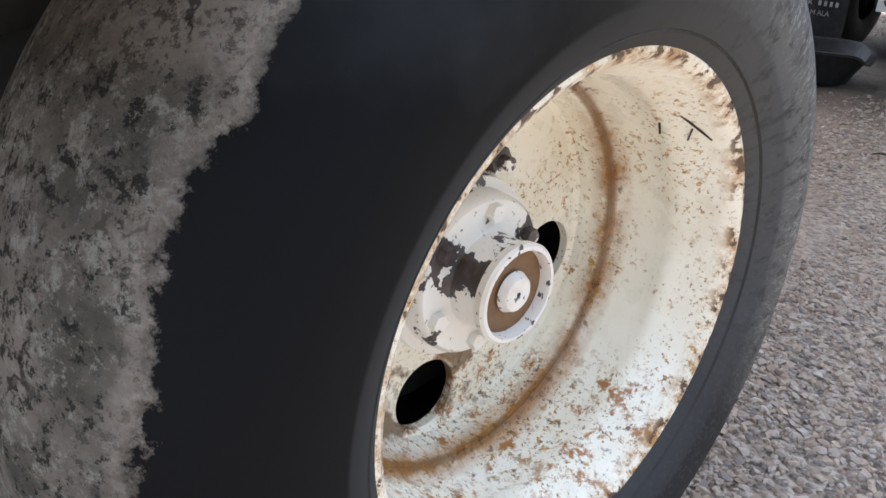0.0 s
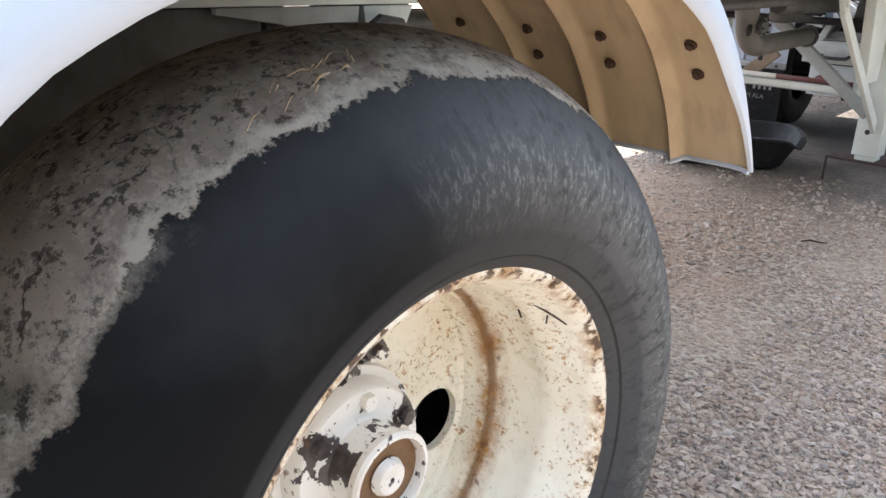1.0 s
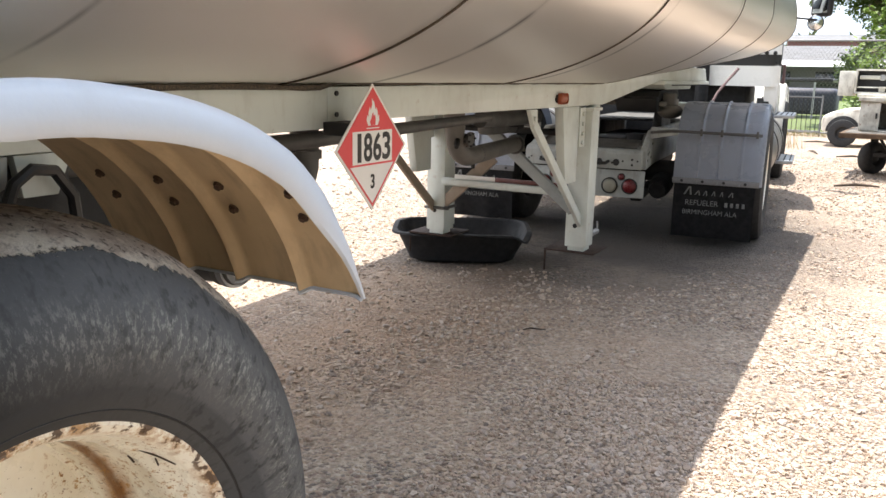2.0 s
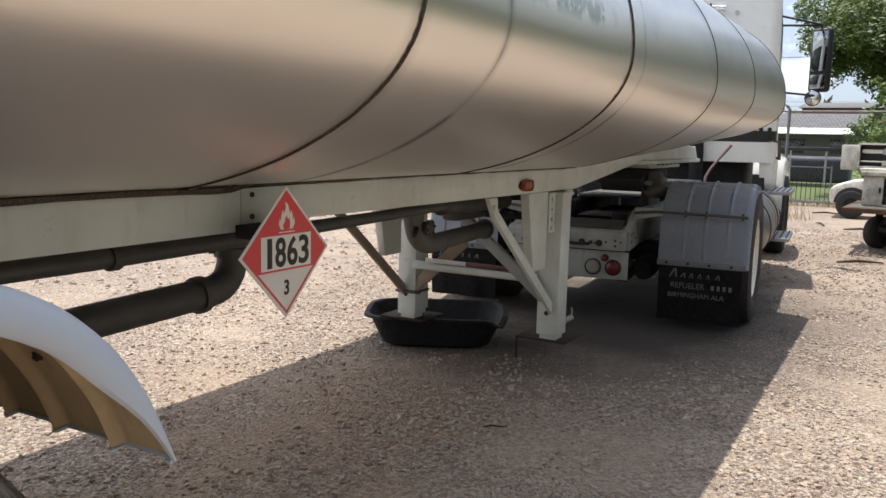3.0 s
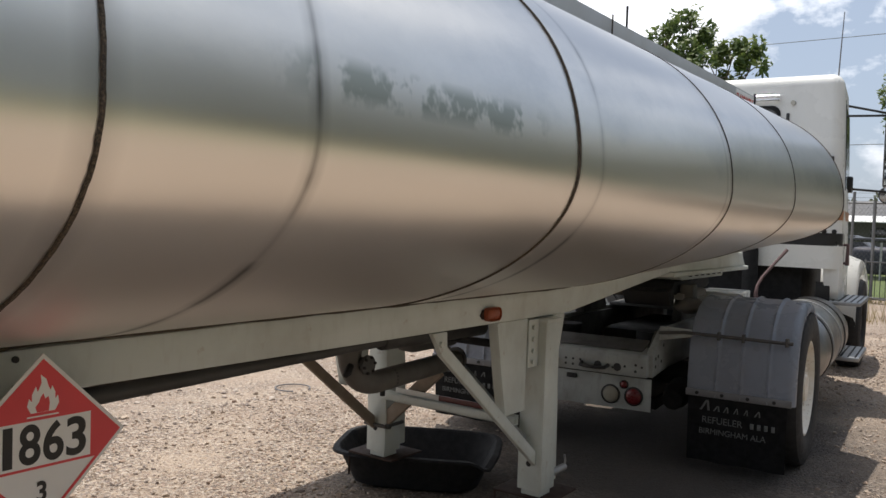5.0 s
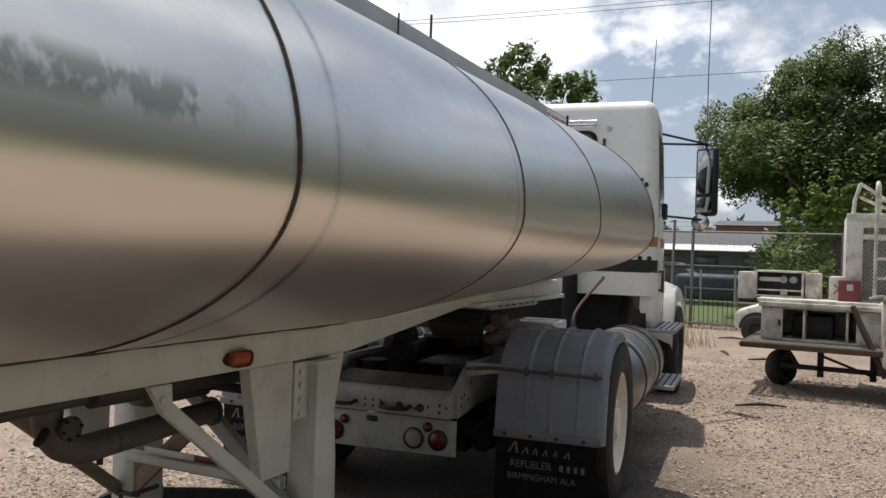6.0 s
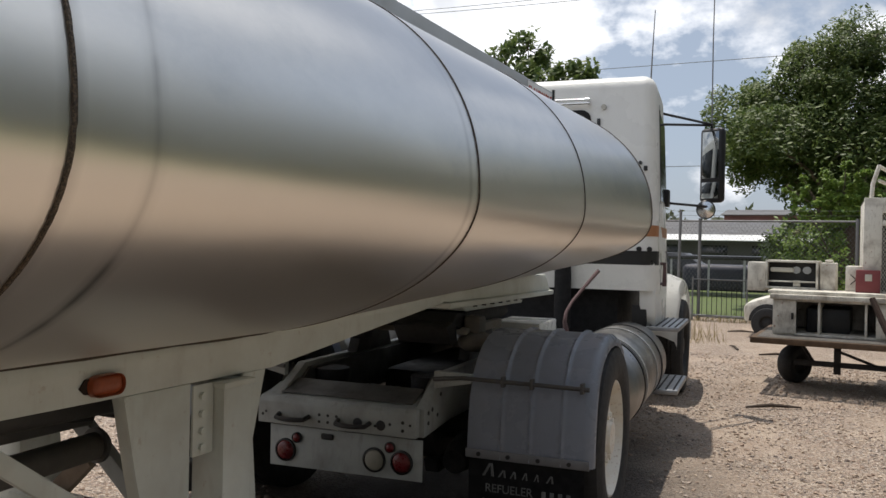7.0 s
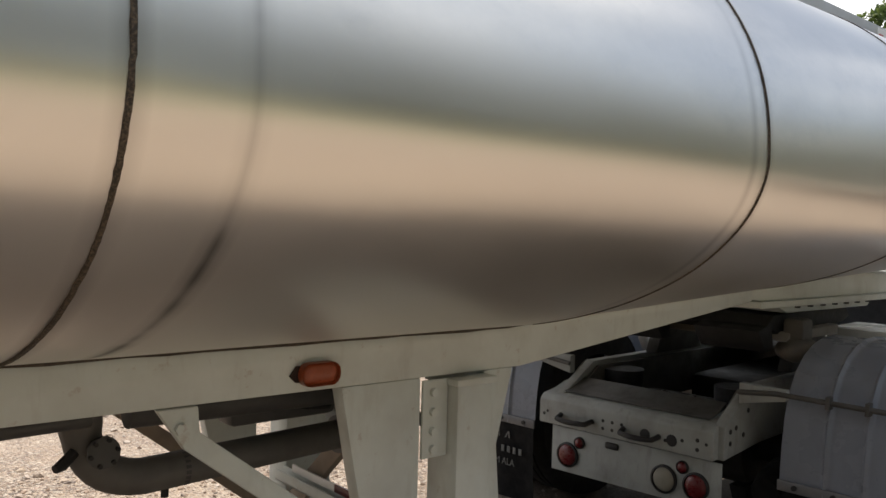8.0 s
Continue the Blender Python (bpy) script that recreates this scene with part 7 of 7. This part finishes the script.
def make_distance():
    root = thing("warehouse", (-10, 62, 0), "long low pale warehouse with metal roof", "building")
    b = bmesh.new()
    box(b, (-40, 60, 0), (2, 74, 2.6), 0.02)
    part("wall", b, M_FARWALL, root)
    b = bmesh.new()
    prism(b, [(59.4, 2.6), (67, 3.9), (74.6, 2.6), (67, 3.2)], -40.5, 2.5, 0, 0.02)
    part("roof", b, M_FARROOF, root)
    b = bmesh.new()
    prism(b, [(58.2, 2.2), (58.2, 2.26), (59.5, 2.66), (59.5, 2.6)], -40.6, 2.6, 0, 0.01)
    part("awning", b, M_WHITE, root, "pale sheet-metal awning")
    for k in range(9):
        b = bmesh.new()
        box(b, (-30 + k * 3.4, 59.93, 0.9), (-28.2 + k * 3.4, 60.02, 1.9), 0.01)
        part("window", b, M_GLASSDARK, root)
    root = thing("red_building", (-2, 80, 0), "distant red-brown metal building", "building")
    b = bmesh.new()
    box(b, (-7, 80, 0), (6, 90, 4.9), 0.05)
    part("wall", b, M_FARRED, root)
    b = bmesh.new()
    prism(b, [(79.5, 4.9), (85, 5.6), (90.5, 4.9)], -7.3, 6.3, 0, 0.02)
    part("roof", b, M_FARROOF, root)
    # open shelter and parked blue-covered load behind the fence
    root = thing("open_shelter", (-1.2, 29, 0), "small open steel shelter with flat roof", "shelter")
    b = bmesh.new()
    box(b, (-2.7, 28, 1.23), (0.25, 31, 1.36), 0.03)
    part("roof", b, M_STRIPE_K, root)
    for x in (-2.6, -1.4, -0.3):
        b = bmesh.new()
        box(b, (x - 0.03, 28.05, 0), (x + 0.03, 28.11, 1.24))
        part("post", b, M_STEEL, root)
    root = thing("covered_load", (-1.2, 33, 0), "blue tarpaulin-covered load on a pallet", "load")
    b = bmesh.new()
    box(b, (-2.9, 32, 0), (0.2, 34, 1.0), 0.2, seg=3)
    part("cover", b, M_BLUE, root)
    root = thing("parked_car", (-3.8, 36, 0), "dark parked car behind the fence", "car")
    b = bmesh.new()
    prism(b, [(-6.2, 0.35), (-2.0, 0.35), (-2.0, 0.85), (-2.7, 0.95), (-3.3, 1.4), (-4.9, 1.42), (-5.6, 0.98), (-6.2, 0.9)], 35.2, 36.9, 1, 0.08)
    part("body", b, M_STRIPE_K, root)
    for x in (-5.3, -2.9):
        b = bmesh.new()
        cyl(b, (x, 35.15, 0.32), (x, 35.4, 0.32), 0.32, seg=20)
        part("wheel", b, M_TYRE2, root)
    # overhead lines and their poles
    for x in (-34, 30):
        root = thing("utility_pole", (x, 42, 0), "tall wooden utility pole carrying wires", "pole", "poles of the overhead line")
        b = bmesh.new()
        cyl(b, (x, 42, -0.1), (x, 42, 16.4), 0.16, 0.11, 12)
        part("pole", b, M_BARK, root)
        b = bmesh.new()
        box(b, (x - 0.07, 41.0, 15.2), (x + 0.07, 43.0, 15.35), 0.01)
        part("crossarm", b, M_BARK, root)
    for z, sag, y in ((15.4, 1.1, 41.2), (15.9, 0.9, 42.6), (11.2, 0.35, 42), (6.4, 0.7, 42)):
        b = bmesh.new()
        tube(b, [(-34 + 64 * t, y, z - sag * (1 - (2 * t - 1) ** 2)) for t in (k / 24 for k in range(25))], 0.017, 5)
        solo("overhead_wire", b, M_WIRE, "thin overhead power line", "wire", "overhead wires")


make_distance()

rng = random.Random(11)
lobes = [((rng.uniform(-2.6, 2.6), rng.uniform(-1.6, 1.6), rng.uniform(2.4, 6.0)), rng.uniform(0.9, 1.5)) for _ in range(15)] + [((-2.4, 0, 4.9), 1.1), ((-2.3, 0, 4.1), 0.8), ((0.8, -0.5, 2.0), 1.2), ((-1.6, 0, 4.0), 1.3), ((0.2, -0.5, 4.2), 1.4), ((1.8, -0.4, 4.4), 1.4), ((2.4, -0.4, 2.6), 1.3), ((-0.4, 0, 6.6), 1.0), ((1.7, 0, 6.9), 1.0), ((0.4, 0.4, 7.1), 0.8), ((2.9, 0.3, 6.0), 1.2), ((-1.3, 0, 5.9), 1.0)]
lobes = [(c, r) for c, r in lobes if c[2] - r > (2.6 if c[0] < -0.6 else 0.6)]
lobes += [((-0.9, -1.2, 1.5), 0.9), ((0.2, -1.4, 1.2), 1.0), ((1.4, -1.2, 1.5), 1.1), ((2.6, -1.0, 1.4), 1.2), ((3.6, -0.8, 1.8), 1.2)]
tree((2.6, 24, 0), 7.6, lobes, 0.062, 17, 330, M_LEAF, "broad dense green shade tree behind the fence", 21, 0.22)
rng = random.Random(12)
lobes = [((rng.uniform(-2.6, 2.6), rng.uniform(-1.5, 1.5), rng.uniform(2.4, 6.2)), rng.uniform(0.9, 1.5)) for _ in range(13)]
tree((7.2, 24.5, 0), 7.6, lobes, 0.072, 10, 260, M_LEAF, "broad dense green shade tree behind the fence", 22, 0.2)
lobes = [((rng.uniform(-1.0, 1.0), rng.uniform(-0.5, 0.5), rng.uniform(0.5, 2.0)), rng.uniform(0.35, 0.6)) for _ in range(16)]
for k in range(22):
    x, z = rng.uniform(-0.7, 1.0), rng.uniform(1.9, 2.5)
    lobes += [((x + 0.22 * j * x, 0, z + 0.3 * j * (1.1 - 0.5 * abs(x))), 0.25 - 0.05 * j) for j in range(4)]
tree((2.4, 20.4, 0), 3.8, lobes, 0.058, 34, 42, M_LEAF2, "bright green young tree growing along the fence", 23, 0.06)
lobes = [((-1.3, 0, 6.6), 0.9), ((-0.4, 0.2, 7.3), 0.9), ((0.2, 0, 6.3), 0.9), ((1.3, 0, 6.0), 0.9), ((0.7, 0, 5.3), 1.0), ((-0.9, 0, 5.5), 1.0), ((1.9, 0, 5.4), 0.8), ((-0.2, 0, 4.6), 1.1)]
tree((-8.2, 30, 0), 8.0, [((c[0], c[1], c[2] + 1.9), r) for c, r in lobes], 0.15, 9, 60, M_LEAF, "tall open-crowned green tree behind the cab", 24, 0.2)


def far_row(label, x0, y0, x1, y1, count, height, seed, leaf=0.4):
    """A far row of trees as one mass of foliage clumps."""
    r = random.Random(seed)
    b = bmesh.new()
    for k in range(count):
        t = (k + r.random()) / count
        base = Vector((x0 + (x1 - x0) * t + r.gauss(0, 1.5), y0 + (y1 - y0) * t + r.gauss(0, 1.5), 0))
        h = height * r.uniform(0.6, 1.15)
        for _ in range(9):
            leaf_cloud(b, base + Vector((r.gauss(0, 1.2), r.gauss(0, 1.2), h * r.uniform(0.15, 0.95))), h * 0.26, 34, leaf, r)
    return solo("far_woods", b, M_WOODS, label, "trees", kind="stuff")


far_row("far line of green trees on the skyline", -70, 120, 40, 115, 46, 6.5, 31, 0.7)
far_row("row of green trees beside the yard", 11.5, -30, 14, 30, 56, 10.0, 32)
far_row("row of green trees behind the yard", -40, -48, 30, -50, 26, 6.0, 33)
far_row("row of green trees across the yard", -40, -45, -40, 60, 34, 6.0, 34)
